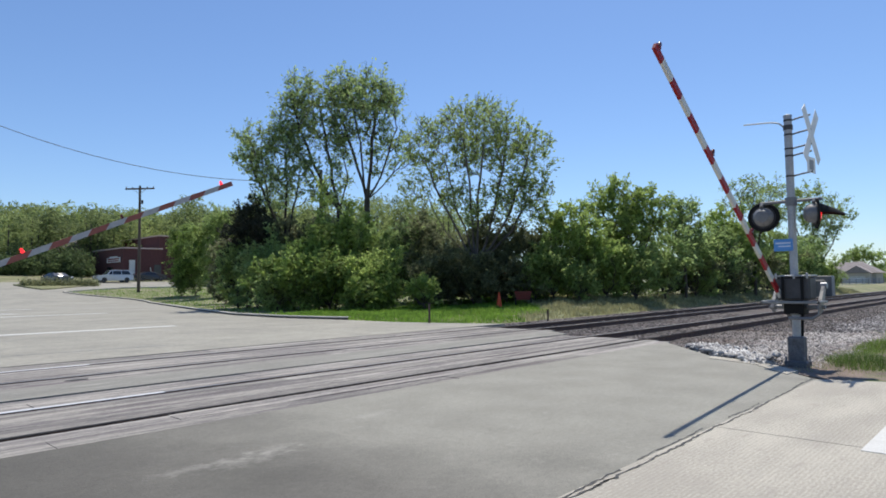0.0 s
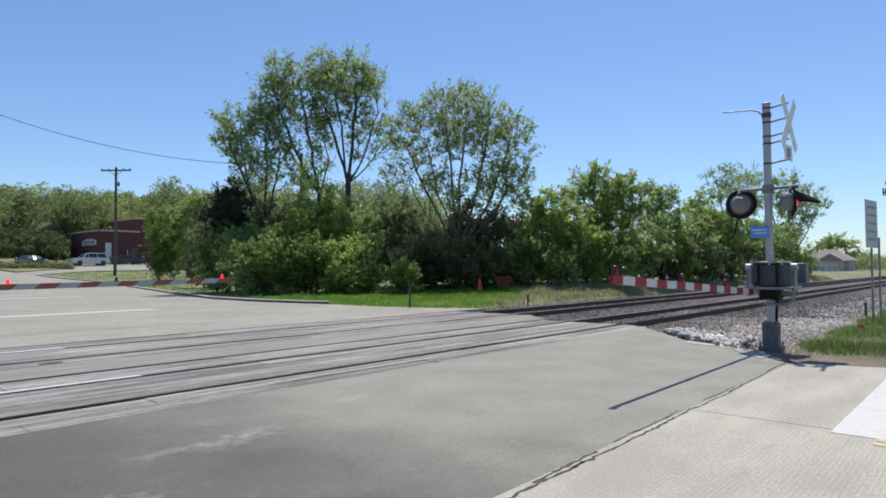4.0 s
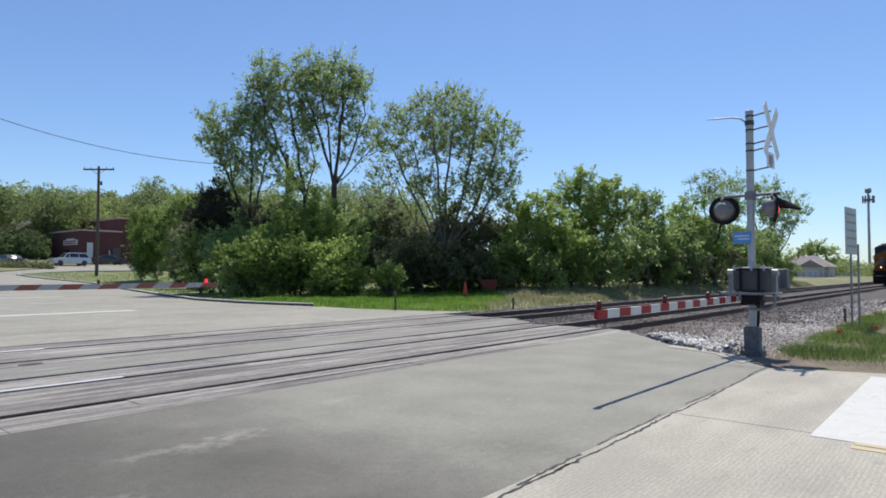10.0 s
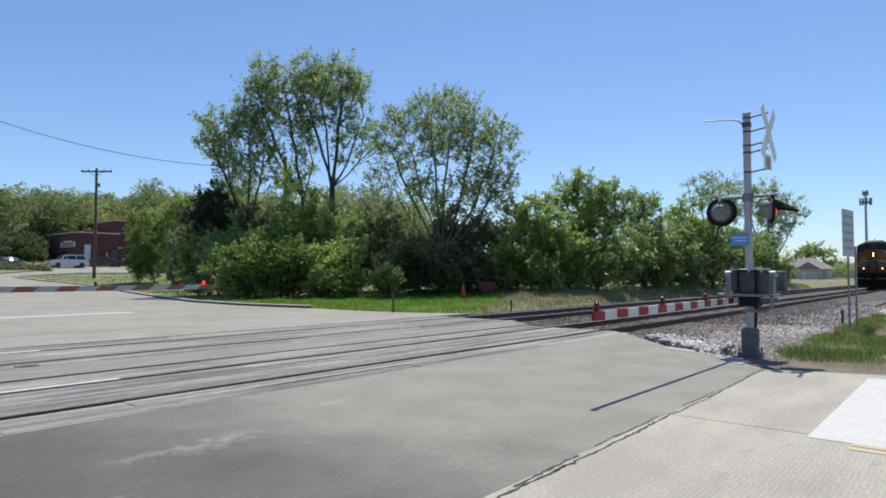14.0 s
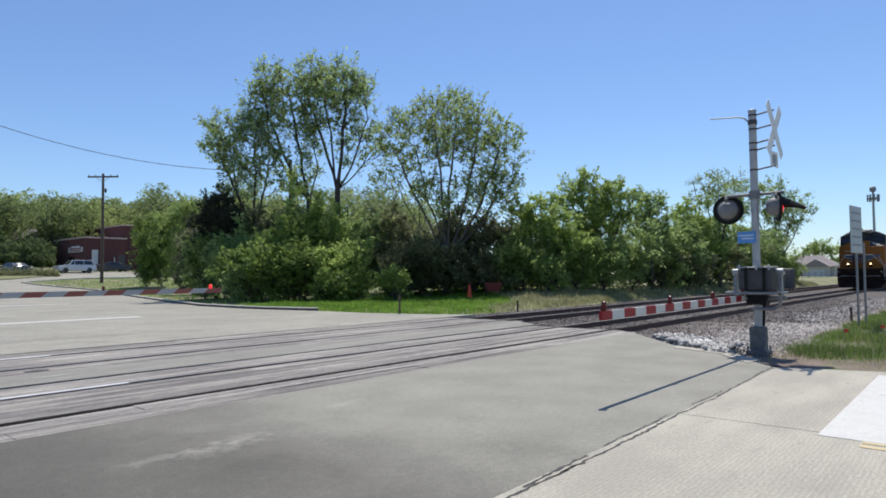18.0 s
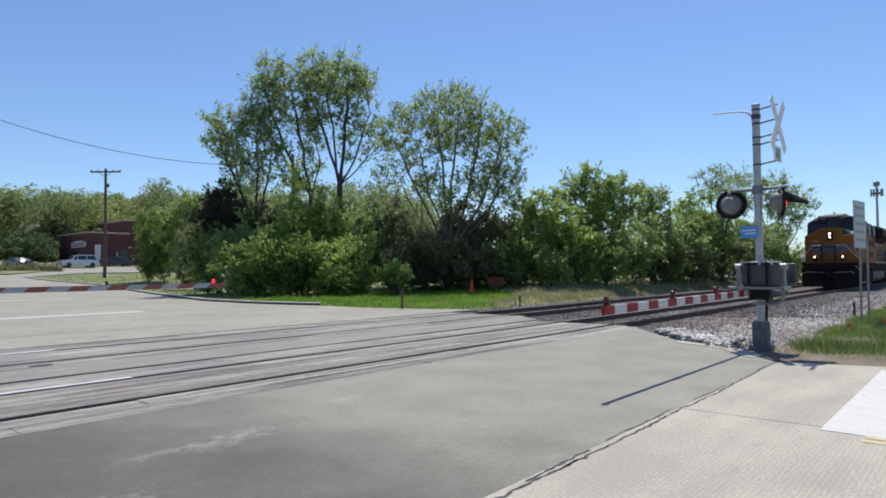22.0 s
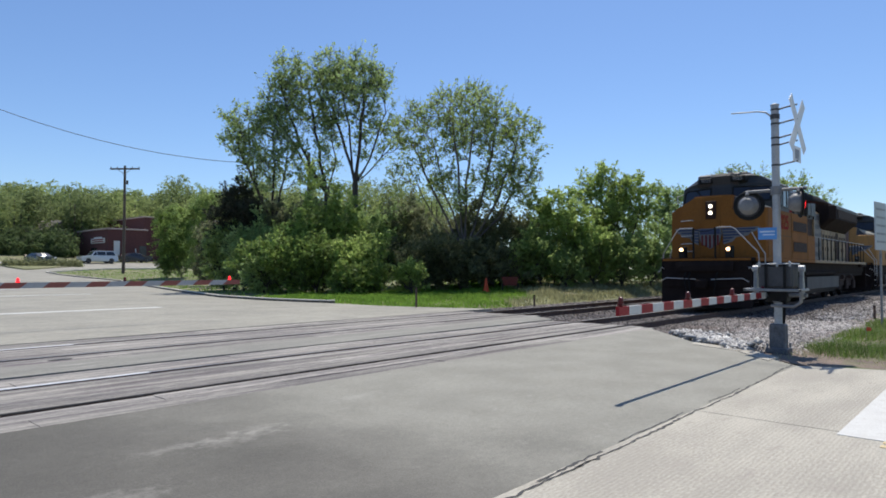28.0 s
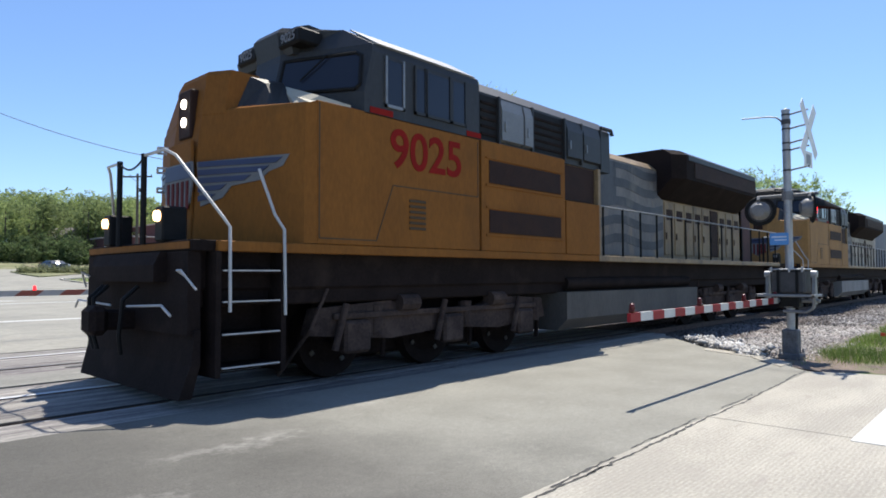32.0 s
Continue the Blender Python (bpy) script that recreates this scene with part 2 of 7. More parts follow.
RAIL_TOP = mat("polished_rail_head", (0.30, 0.28, 0.26), (0.12, 0.105, 0.095), 3, 0.48, 0.5, stretch=(0.15, 1, 1))
RAIL_DULL = mat("dull_rail_head", (0.024, 0.022, 0.021), (0.014, 0.013, 0.013), 3, 0.8, 0.0, stretch=(0.15, 1, 1), spec=0.08)
RAIL_PAINTED_GLINT = mat("rail_head_painted_glint", (0.88, 0.87, 0.86), (0.40, 0.39, 0.38), 1.6, 0.5, 0.05, stretch=(0.12, 1, 1))
TIE_WOOD = mat("tie_wood", (0.14, 0.105, 0.085), (0.07, 0.055, 0.05), 5, 0.9, 0, 0.5, 40, stretch=(6, 0.7, 1), rand=0.3)
TAR = mat("crack_filler", (0.045, 0.043, 0.042), (0.02, 0.02, 0.02), 6, 0.7, 0, 0.3, 50)
ALU = mat("weathered_aluminium", (0.43, 0.44, 0.455), (0.32, 0.33, 0.345), 5, 0.55, 0.5, 0.05, 40)
BLACK_PAINT = mat("black_paint", (0.014, 0.014, 0.015), (0.008, 0.008, 0.008), 8, 0.65, 0, 0.1, 40, spec=0.18)
GALV = mat("galvanised_steel", (0.27, 0.275, 0.28), (0.18, 0.185, 0.195), 9, 0.5, 0.5, 0.1, 60)
BASE_GREY = mat("weathered_base_casting", (0.17, 0.175, 0.185), (0.09, 0.092, 0.10), 4, 0.7, 0.1, 0.3, 40, spots=((0.06, 0.052, 0.046), 3.0, 0.52, 0.66))
GREY_BOX = mat("grey_machine_paint", (0.075, 0.075, 0.08), (0.04, 0.04, 0.043), 5, 0.6, 0.2, 0.1, 50)
SIGN_WHITE = mat("sign_white", (0.78, 0.78, 0.78), (0.66, 0.66, 0.66), 3, 0.5)
PLATE_GREY = mat("faded_sign_plate", (0.46, 0.48, 0.50), (0.38, 0.40, 0.42), 3, 0.5)
PLATE_INK = mat("faded_sign_ink", (0.28, 0.29, 0.31), (0.22, 0.23, 0.25), 3, 0.6)
SIGN_BLUE = mat("sign_blue", (0.09, 0.28, 0.62), (0.07, 0.22, 0.5), 3, 0.5)
ARM_WHITE = mat("gate_white", (0.58, 0.58, 0.55), (0.46, 0.46, 0.44), 5, 0.5)
ARM_RED = mat("gate_red", (0.29, 0.013, 0.019), (0.22, 0.011, 0.016), 5, 0.5, spec=0.25)
# Shade on the far arm's facing side is painted into this grey.
ARM_SHADED_WHITE = mat("gate_shaded_white", (0.42, 0.42, 0.42), (0.34, 0.34, 0.34), 5, 0.6)
ARM_ORANGE = mat("gate_dull_red", (0.29, 0.085, 0.06), (0.22, 0.065, 0.048), 5, 0.5)
RED_GLOW = glow("lit_red_lens", (1.0, 0.02, 0.03), 1.6)
RED_LENS = mat("red_lens", (0.15, 0.010, 0.010), (0.08, 0.007, 0.007), 6, 0.3, coat=0.1, spec=0.3)
LENS_GREY = mat("lamp_back_grey", (0.20, 0.20, 0.205), (0.13, 0.13, 0.135), 5, 0.45)
HEADLIGHT = glow("lit_headlight", (1.0, 0.90, 0.74), 5.0)
DITCH = glow("lit_ditch_light", (1.0, 0.60, 0.28), 4.0)
YELLOW = mat("armour_yellow_paint", (0.262, 0.108, 0.027), (0.195, 0.080, 0.022), 1.3, 0.62, 0, 0.03, 30, stretch=(1, 1, 0.35), spots=((0.14, 0.066, 0.024), 1.4, 0.54, 0.85), spec=0.05)
YELLOW_PALE = mat("faded_yellow_paint", (0.38, 0.205, 0.075), (0.27, 0.15, 0.06), 1.5, 0.62, 0, 0.04, 30, stretch=(1, 1, 0.3), spots=((0.14, 0.10, 0.07), 1.4, 0.54, 0.8), spec=0.08)
YELLOW_DIRTY = mat("sooty_yellow_paint", (0.34, 0.24, 0.125), (0.19, 0.125, 0.07), 1.8, 0.6, 0, 0.05, 30, stretch=(1, 1, 0.3), spots=((0.085, 0.062, 0.048), 1.7, 0.52, 0.72))
LOCO_GREY = mat("harbour_grey_paint", (0.038, 0.039, 0.041), (0.024, 0.025, 0.027), 1.5, 0.5, 0, 0.03, 30, stretch=(1, 1, 0.4), spec=0.3)
# Lit version of the cab grey: sun on roof edge and hatches is painted.
ROOF_SUNLIT_GREY = mat("sunlit_roof_grey", (0.22, 0.225, 0.23), (0.14, 0.145, 0.15), 1.6, 0.45)
HOOD_PALE = mat("bleached_hood_paint", (0.44, 0.39, 0.32), (0.27, 0.23, 0.185), 1.8, 0.6, 0, 0.05, 30, stretch=(1, 1, 0.3), spots=((0.11, 0.085, 0.07), 1.7, 0.54, 0.74))
RUST_RED = mat("sooty_rust_red", (0.10, 0.04, 0.034), (0.045, 0.022, 0.02), 2.5, 0.8, 0, 0.2, 30)
FLAG_BLUE = mat("weathered_flag_blue", (0.075, 0.078, 0.088), (0.04, 0.042, 0.05), 2.0, 0.6, 0, 0.05, 30, stretch=(1, 1, 0.3), spots=((0.17, 0.15, 0.13), 1.8, 0.55, 0.75))
FADED = mat("faded_flag_paint", (0.205, 0.185, 0.17), (0.11, 0.10, 0.10), 2.2, 0.6, 0, 0.05, 30, stretch=(1, 1, 0.25), spots=((0.32, 0.21, 0.12), 1.4, 0.56, 0.7))
SHOULDER_SUNLIT = mat("sunlit_shoulder_cream", (0.50, 0.46, 0.36), (0.40, 0.36, 0.27), 2, 0.6)
TRUCK_DUST = mat("dusty_cast_steel", (0.082, 0.058, 0.049), (0.038, 0.028, 0.025), 2.2, 0.85, 0, 0.3, 25, spots=((0.11, 0.078, 0.064), 2.6, 0.52, 0.7), spec=0.1)
LOCO_DARK = mat("sooty_underframe", (0.026, 0.0185, 0.0168), (0.015, 0.011, 0.0102), 2.5, 0.8, 0, 0.2, 30, spots=((0.042, 0.030, 0.025), 2.0, 0.56, 0.8), spec=0.06)
TANK_PALE = mat("pale_dusty_tank", (0.30, 0.28, 0.26), (0.19, 0.175, 0.16), 1.6, 0.7, 0, 0.05, 30, stretch=(1, 1, 0.3))
TANK_GREY = mat("dusty_tank", (0.10, 0.09, 0.082), (0.06, 0.056, 0.052), 1.6, 0.7, 0, 0.05, 30, stretch=(1, 1, 0.3))
GRILLE = mat("dark_grille", (0.045, 0.022, 0.015), (0.025, 0.014, 0.012), 4, 0.7, 0, 0.3, 60, spec=0.15)
LOCO_RED = mat("numeral_red", (0.26, 0.018, 0.015), (0.19, 0.015, 0.013), 3, 0.7, spec=0.04)
EMBLEM_RED = mat("emblem_red", (0.15, 0.025, 0.025), (0.11, 0.02, 0.02), 3, 0.6, spec=0.1)
LOCO_BLUE = mat("emblem_blue", (0.022, 0.036, 0.10), (0.018, 0.028, 0.08), 3, 0.45)
EMBLEM_WHITE = mat("emblem_white", (0.19, 0.195, 0.20), (0.14, 0.14, 0.145), 3, 0.5, spec=0.2)
RAIL_WHITE = mat("handrail_white", (0.56, 0.54, 0.52), (0.42, 0.41, 0.40), 5, 0.4)
SEAM = mat("panel_seam", (0.07, 0.045, 0.02), (0.05, 0.035, 0.02), 5, 0.8)
CAB_GLASS = glass("cab_glass", (0.018, 0.021, 0.032), 0.08, 0.4)
CAR_GLASS = glass("car_glass", (0.012, 0.014, 0.018))
BRICK = mat("red_brick_wall", (0.135, 0.052, 0.047), (0.085, 0.034, 0.033), 3, 0.9, 0, 0.3, 30, stretch=(1, 1, 3))
BRICK_TRIM = mat("roof_trim", (0.42, 0.34, 0.31), (0.34, 0.27, 0.25), 2, 0.8)
WHITE_WALL = mat("white_paint", (0.70, 0.69, 0.66), (0.6, 0.59, 0.56), 2, 0.7)
ROOF_BROWN = mat("brown_shingles", (0.31, 0.275, 0.265), (0.24, 0.21, 0.20), 2, 0.9, 0, 0.3, 20)
SIDING = mat("tan_siding", (0.60, 0.56, 0.51), (0.50, 0.47, 0.42), 2, 0.8)
POLE_WOOD = mat("pole_wood", (0.13, 0.10, 0.08), (0.075, 0.06, 0.05), 3, 0.9, 0, 0.3, 40, stretch=(4, 4, 0.4))
CABLE = mat("cable_black", (0.02, 0.02, 0.022), None, 5, 0.6)
BARK_PALE = mat("pale_bark", (0.17, 0.145, 0.125), (0.08, 0.07, 0.06), 5, 0.95, 0, 0.6, 40, stretch=(2, 2, 0.5))
KERB_SHADE = mat("shaded_kerb_foot", (0.10, 0.095, 0.08), (0.05, 0.048, 0.042), 1.5, 0.9)
KERB = mat("kerb_concrete", (0.56, 0.53, 0.46), (0.42, 0.40, 0.35), 1.2, 0.85, 0, 0.2, 30)
BARK = mat("bark", (0.10, 0.082, 0.068), (0.05, 0.042, 0.036), 5, 0.95, 0, 0.6, 40, stretch=(2, 2, 0.5))
LEAF_SPRING = leaf_mat("spring_leaves", (0.35, 0.47, 0.165), (0.25, 0.345, 0.12), 0.6)
LEAF_OLIVE = leaf_mat("olive_leaves", (0.345, 0.45, 0.14), (0.235, 0.325, 0.10), 0.6)
LEAF_BRIGHT = leaf_mat("bright_leaves", (0.275, 0.395, 0.09), (0.125, 0.185, 0.05), 0.38)
LEAF_LIME = leaf_mat("lime_leaves", (0.375, 0.495, 0.13), (0.26, 0.355, 0.095), 0.58)
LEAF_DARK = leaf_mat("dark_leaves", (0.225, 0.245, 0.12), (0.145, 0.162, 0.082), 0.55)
LEAF_CEDAR = leaf_mat("cedar_needles", (0.062, 0.068, 0.04), (0.035, 0.04, 0.026), 0.2)
LEAF_FAR = leaf_mat("far_leaves", (0.345, 0.42, 0.14), (0.145, 0.19, 0.072), 0.5, 0.15, 0.07)
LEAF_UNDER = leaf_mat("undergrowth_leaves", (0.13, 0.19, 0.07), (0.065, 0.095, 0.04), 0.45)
GRASS = leaf_mat("grass_blades", (0.16, 0.245, 0.048), (0.085, 0.14, 0.032), 0.45, 0.4)
GRASS_LAWN = leaf_mat("lawn_blades", (0.21, 0.37, 0.05), (0.13, 0.25, 0.035), 0.5)
SUNLIT_GLASS = glass("sloping_car_glass", (0.03, 0.035, 0.04), 0.2)
RUBBER = mat("crossing_rubber", (0.016, 0.015, 0.015), (0.009, 0.009, 0.009), 5, 0.85, 0, 0.3, 40, spec=0.08)
GRASS_DRY = leaf_mat("verge_grass", (0.40, 0.385, 0.20), (0.27, 0.27, 0.14), 0.4)
SILVER = mat("silver_car_paint", (0.55, 0.56, 0.57), (0.5, 0.51, 0.52), 2, 0.3, 0.4, coat=0.6)
CAR_DARK = mat("charcoal_car_paint", (0.04, 0.04, 0.045), None, 2, 0.3, 0.3, coat=0.6)
TYRE = mat("tyre_rubber", (0.025, 0.025, 0.025), None, 6, 0.85)
ORANGE = mat("safety_orange", (0.75, 0.10, 0.03), (0.6, 0.08, 0.025), 4, 0.7)
MACHINE_RED = mat("faded_red_machine", (0.22, 0.035, 0.03), (0.12, 0.03, 0.03), 4, 0.7)
HOPPER_GREY = mat("hopper_grey", (0.45, 0.45, 0.44), (0.33, 0.33, 0.32), 1.2, 0.6, 0, 0.05, 20, stretch=(1, 1, 0.3), spots=((0.2, 0.16, 0.13), 1.2, 0.58, 0.8))


# ---- mesh code ----
class Solid:
    """Collects the corners and faces of one mesh."""

    def __init__(self):
        self.v, self.f = [], []

    def add(self, verts, faces):
        k = len(self.v)
        self.v += [tuple(p) for p in verts]
        self.f += [tuple(i + k for i in f) for f in faces]
        return self

    def box(self, x0, x1, y0, y1, z0, z1, c=0.0):
        """A box, its edges chamfered by c."""
        if c <= 0:
            p = [(x, y, z) for x in (x0, x1) for y in (y0, y1) for z in (z0, z1)]
            return self.add(p, [(0, 1, 3, 2), (4, 6, 7, 5), (0, 4, 5, 1), (2, 3, 7, 6), (0, 2, 6, 4), (1, 5, 7, 3)])
        c = min(c, 0.45 * (x1 - x0), 0.45 * (y1 - y0), 0.45 * (z1 - z0))
        lo, hi = (x0, y0, z0), (x1, y1, z1)
        idx, p = {}, []
        for s in [(a, b, d) for a in (0, 1) for b in (0, 1) for d in (0, 1)]:
            for ax in range(3):
                q = [(hi[i] if s[i] else lo[i]) for i in range(3)]
                for i in range(3):
                    if i != ax:
                        q[i] += -c if s[i] else c
                idx[s, ax] = len(p)
                p.append(q)
        f = []
        for ax in range(3):
            o = [i for i in range(3) if i != ax]
            for side in (0, 1):
                ring = []
                for a, b in ((0, 0), (1, 0), (1, 1), (0, 1)):
                    s = [0, 0, 0]
                    s[ax], s[o[0]], s[o[1]] = side, a, b
                    ring.append(idx[tuple(s), ax])
                f.append(ring)
            for a in (0, 1):
                for b in (0, 1):
                    s0, s1 = [0, 0, 0], [0, 0, 0]
                    s0[o[0]] = s1[o[0]] = a
                    s0[o[1]] = s1[o[1]] = b
                    s1[ax] = 1
                    f.append((idx[tuple(s0), o[0]], idx[tuple(s1), o[0]], idx[tuple(s1), o[1]], idx[tuple(s0), o[1]]))
        for s in [(a, b, d) for a in (0, 1) for b in (0, 1) for d in (0, 1)]:
            f.append((idx[s, 0], idx[s, 1], idx[s, 2]))
        return self.add(p, f)

    def tube(self, path, r, n=8, r1=None, cap=True):
        """A round bar along a path, from radius r to r1."""
        path = [Vector(p) for p in path]
        r1 = r if r1 is None else r1
        rings, faces, side = [], [], None
        for i, p in enumerate(path):
            d = (path[min(i + 1, len(path) - 1)] - path[max(i - 1, 0)]).normalized()
            side = d.orthogonal().normalized() if side is None else (side - d * side.dot(d)).normalized()
            up = d.cross(side)
            q = r + (r1 - r) * i / max(1, len(path) - 1)
            rings += [p + (side * math.cos(2 * math.pi * k / n) + up * math.sin(2 * math.pi * k / n)) * q for k in range(n)]
        for i in range(len(path) - 1):
            faces += [(i * n + k, i * n + (k + 1) % n, (i + 1) * n + (k + 1) % n, (i + 1) * n + k) for k in range(n)]
        if cap:
            faces += [tuple(range(n - 1, -1, -1)), tuple(range((len(path) - 1) * n, len(path) * n))]
        return self.add(rings, faces)

    def turn(self, profile, at=(0, 0, 0), axis="z", n=20):
        """A turned body: (radius, height) steps round an axis."""
        p, f = [], []
        for r, h in profile:
            for k in range(n):
                a = 2 * math.pi * k / n
                u, w = r * math.cos(a), r * math.sin(a)
                q = {"z": (u, w, h), "x": (h, u, w), "y": (w, h, u)}[axis]
                p.append([q[i] + at[i] for i in range(3)])
        for i in range(len(profile) - 1):
            f += [(i * n + k, i * n + (k + 1) % n, (i + 1) * n + (k + 1) % n, (i + 1) * n + k) for k in range(n)]
        f += [tuple(range(n - 1, -1, -1)), tuple(range((len(profile) - 1) * n, len(profile) * n))]
        return self.add(p, f)

    def prism(self, outline, lo, hi, axis="y"):
        """An outline drawn out along an axis."""
        n = len(outline)
        put = {"y": lambda a, b, t: (a, t, b), "x": lambda a, b, t: (t, a, b), "z": lambda a, b, t: (a, b, t)}[axis]
        p = [put(a, b, lo) for a, b in outline] + [put(a, b, hi) for a, b in outline]
        f = [(k, (k + 1) % n, n + (k + 1) % n, n + k) for k in range(n)] + [tuple(range(n - 1, -1, -1)), tuple(range(n, 2 * n))]
        return self.add(p, f)

    def loft(self, rings, cap=True):
        """Rings of equally many corners joined one to the next."""
        n = len(rings[0])
        p = [q for r in rings for q in r]
        f = []
        for i in range(len(rings) - 1):
            f += [(i * n + k, i * n + (k + 1) % n, (i + 1) * n + (k + 1) % n, (i + 1) * n + k) for k in range(n)]
        if cap:
            f += [tuple(range(n - 1, -1, -1)), tuple(range((len(rings) - 1) * n, len(rings) * n))]
        return self.add(p, f)

    def quad(self, a, b, c, d):
        return self.add([a, b, c, d], [(0, 1, 2, 3)])

    def mesh(self, name, material, smooth=False):
        me = bpy.data.meshes.new(name)
        me.from_pydata(self.v, [], self.f)
        me.materials.append(material)
        bm = bmesh.new()
        bm.from_mesh(me)
        bmesh.ops.recalc_face_normals(bm, faces=bm.faces)
        bm.to_mesh(me)
        bm.free()
        if smooth:
            me.polygons.foreach_set("use_smooth", [True] * len(me.polygons))
            me.set_sharp_from_angle(angle=radians(40))
        return me


def part(name, solid, material, parent, label="", smooth=False):
    """One mesh object under a thing or a part."""
    ob = new(name, solid.mesh(name, material, smooth))
    ob.parent = parent
    return tagged(ob, label)


def thing(name, label, category, m=None, group="", kind="", solid=None, material=None, smooth=False):
    ob = new(name, solid.mesh(name, material, smooth) if solid else None)
    if m is not None:
        ob.matrix_world = m
    return tagged(ob, label, category, group, kind)


def raw_mesh(name, verts, quads, material):
    """A mesh of many four-cornered faces from arrays."""
    me = bpy.data.meshes.new(name)
    me.vertices.add(len(verts))
    me.vertices.foreach_set("co", np.ascontiguousarray(verts, dtype=np.float32).ravel())
    k = quads.shape[1]
    me.loops.add(quads.size)
    me.loops.foreach_set("vertex_index", quads.astype(np.int32).ravel())
    me.polygons.add(len(quads))
    me.polygons.foreach_set("loop_start", np.arange(0, quads.size, k, dtype=np.int32))
    me.polygons.foreach_set("loop_total", np.full(len(quads), k, dtype=np.int32))
    me.update(calc_edges=True)
    me.validate()
    me.materials.append(material)
    return me


def leaves(centres, size, rng, lie=0.35, along=None):
    """Folded leaf shapes at the given centres, turned at random or about the given directions."""
    n = len(centres)
    a = rng.normal(size=(n, 3))
    if along is not None:
        a = a * 0.75 + along * 1.1
    a[:, 2] *= 1 - lie
    a /= np.linalg.norm(a, axis=1)[:, None]
    b = np.cross(a, rng.normal(size=(n, 3)))
    b /= np.linalg.norm(b, axis=1)[:, None] + 1e-9
    s = (size * rng.uniform(0.6, 1.35, n))[:, None]
    c = np.cross(a, b)
    v = np.stack([centres - a * s, centres + b * s * 0.48 + c * s * 0.15, centres + a * s, centres - b * s * 0.48 + c * s * 0.15], 1).reshape(-1, 3)
    return v, np.arange(4 * n).reshape(-1, 4)


def sprays(ends, heads, twigs, per, length, rng, up):
    """Leafy twigs fanning from the limb ends: twig bases and tips, leaf centres and leaf directions."""
    k = len(ends) * twigs
    base = np.repeat(ends, twigs, axis=0)
    d = np.repeat(heads, twigs, axis=0) * 0.75 + rng.normal(0, 0.62, (k, 3))
    d[:, 2] += up
    d /= np.linalg.norm(d, axis=1)[:, None] + 1e-9
    long = length * rng.uniform(0.45, 1.35, k)
    tip = base + d * long[:, None]
    m = max(1, per // twigs)
    t = rng.uniform(0.12, 1.05, (k, m, 1))
    c = base[:, None] + d[:, None] * (t * long[:, None, None]) + rng.normal(0, 0.17, (k, m, 3)) * long[:, None, None] * (1.15 - 0.75 * t)
    c[:, :, 2] -= 0.10 * (t[:, :, 0] ** 2) * long[:, None]
    return base, tip, c.reshape(-1, 3), np.repeat(d, m, axis=0)


def ground_z(x, y):
    """The lie of the land: flat round the crossing, rising to the woods."""
    u = max(0.0, y - 58.0)
    rise = 0.03 * u + 0.00075 * u * u if u < 60 else 4.5 + 0.12 * min(u - 60, 40)
    return rise * min(1.0, max(0.0, (70 - x + 0.35 * y) / 40.0))


def spot(bearing, dist):
    """A place by bearing from the tracks' line and distance from the origin."""
    return dist * math.cos(radians(bearing)), dist * math.sin(radians(bearing))


# ---- ground and roads ----
def smooth(a, b, t):
    t = min(1.0, max(0.0, (t - a) / (b - a)))
    return t * t * (3 - 2 * t)


def land(x, y):
    kx = kerb_x(y)
    verge = 0.14 * smooth(kx + 0.1, kx + 1.6, x) * smooth(17.0, 19.5, y) * (1 - smooth(verge_end(x) - 1.7, verge_end(x) - 0.2, y))
    bank = 0.45 * smooth(14.6, 19.0, y) * smooth(24.0, 34.0, x) * (1 - smooth(60, 75, y))
    bed = 0.35 * smooth(-24.0, -22.5, x) * smooth(2.7, 3.3, y) * (1 - smooth(15.2, 16.4, y))
    return ground_z(x, y) - 0.10 + verge + bank - bed


def build_ground():
    xs = [-900, -500, -260, -120, -60, -40] + list(np.arange(-30, 90, 1.5)) + [95, 105, 120, 145, 180, 240, 340, 500, 900, 1600]
    ys = [-900, -400, -160, -70, -40] + list(np.arange(-24, 110, 1.5)) + [114, 120, 130, 145, 170, 210, 300, 500, 900, 1600]
    s = Solid()
    s.v = [(x, y, land(x, y)) for y in ys for x in xs]
    k = len(xs)
    s.f = [(j * k + i, j * k + i + 1, (j + 1) * k + i + 1, (j + 1) * k + i) for j in range(len(ys) - 1) for i in range(k - 1)]
    thing("ground", "uneven grassy ground with bare earth", "ground", kind="structure", solid=s, material=GRASS_GROUND, smooth=True)


def slab(name, label, category, rows, material, top=0.0, thick=0.16):
    """Paving between a left and a right edge, row by row: (y, x_left, x_right)."""
    s = Solid()
    n = 10
    for lift in (top, top - thick):
        s.v += [(xl + (xr - xl) * i / n, y, ground_z(xl + (xr - xl) * i / n, y) + lift) for y, xl, xr in rows for i in range(n + 1)]
    m, k = len(rows), n + 1
    for j in range(m - 1):
        for i in range(n):
            a = j * k + i
            s.f += [(a, a + 1, a + k + 1, a + k), (m * k + a, m * k + a + k, m * k + a + k + 1, m * k + a + 1)]
    for j in range(m - 1):
        for i in (0, n):
            a = j * k + i
            s.f.append((a, a + k, a + k + m * k, a + m * k))
    for i in range(n):
        for j in (0, m - 1):
            a = j * k + i
            s.f.append((a, a + 1, a + 1 + m * k, a + m * k))
    return thing(name, label, category, kind="structure", solid=s, material=material)


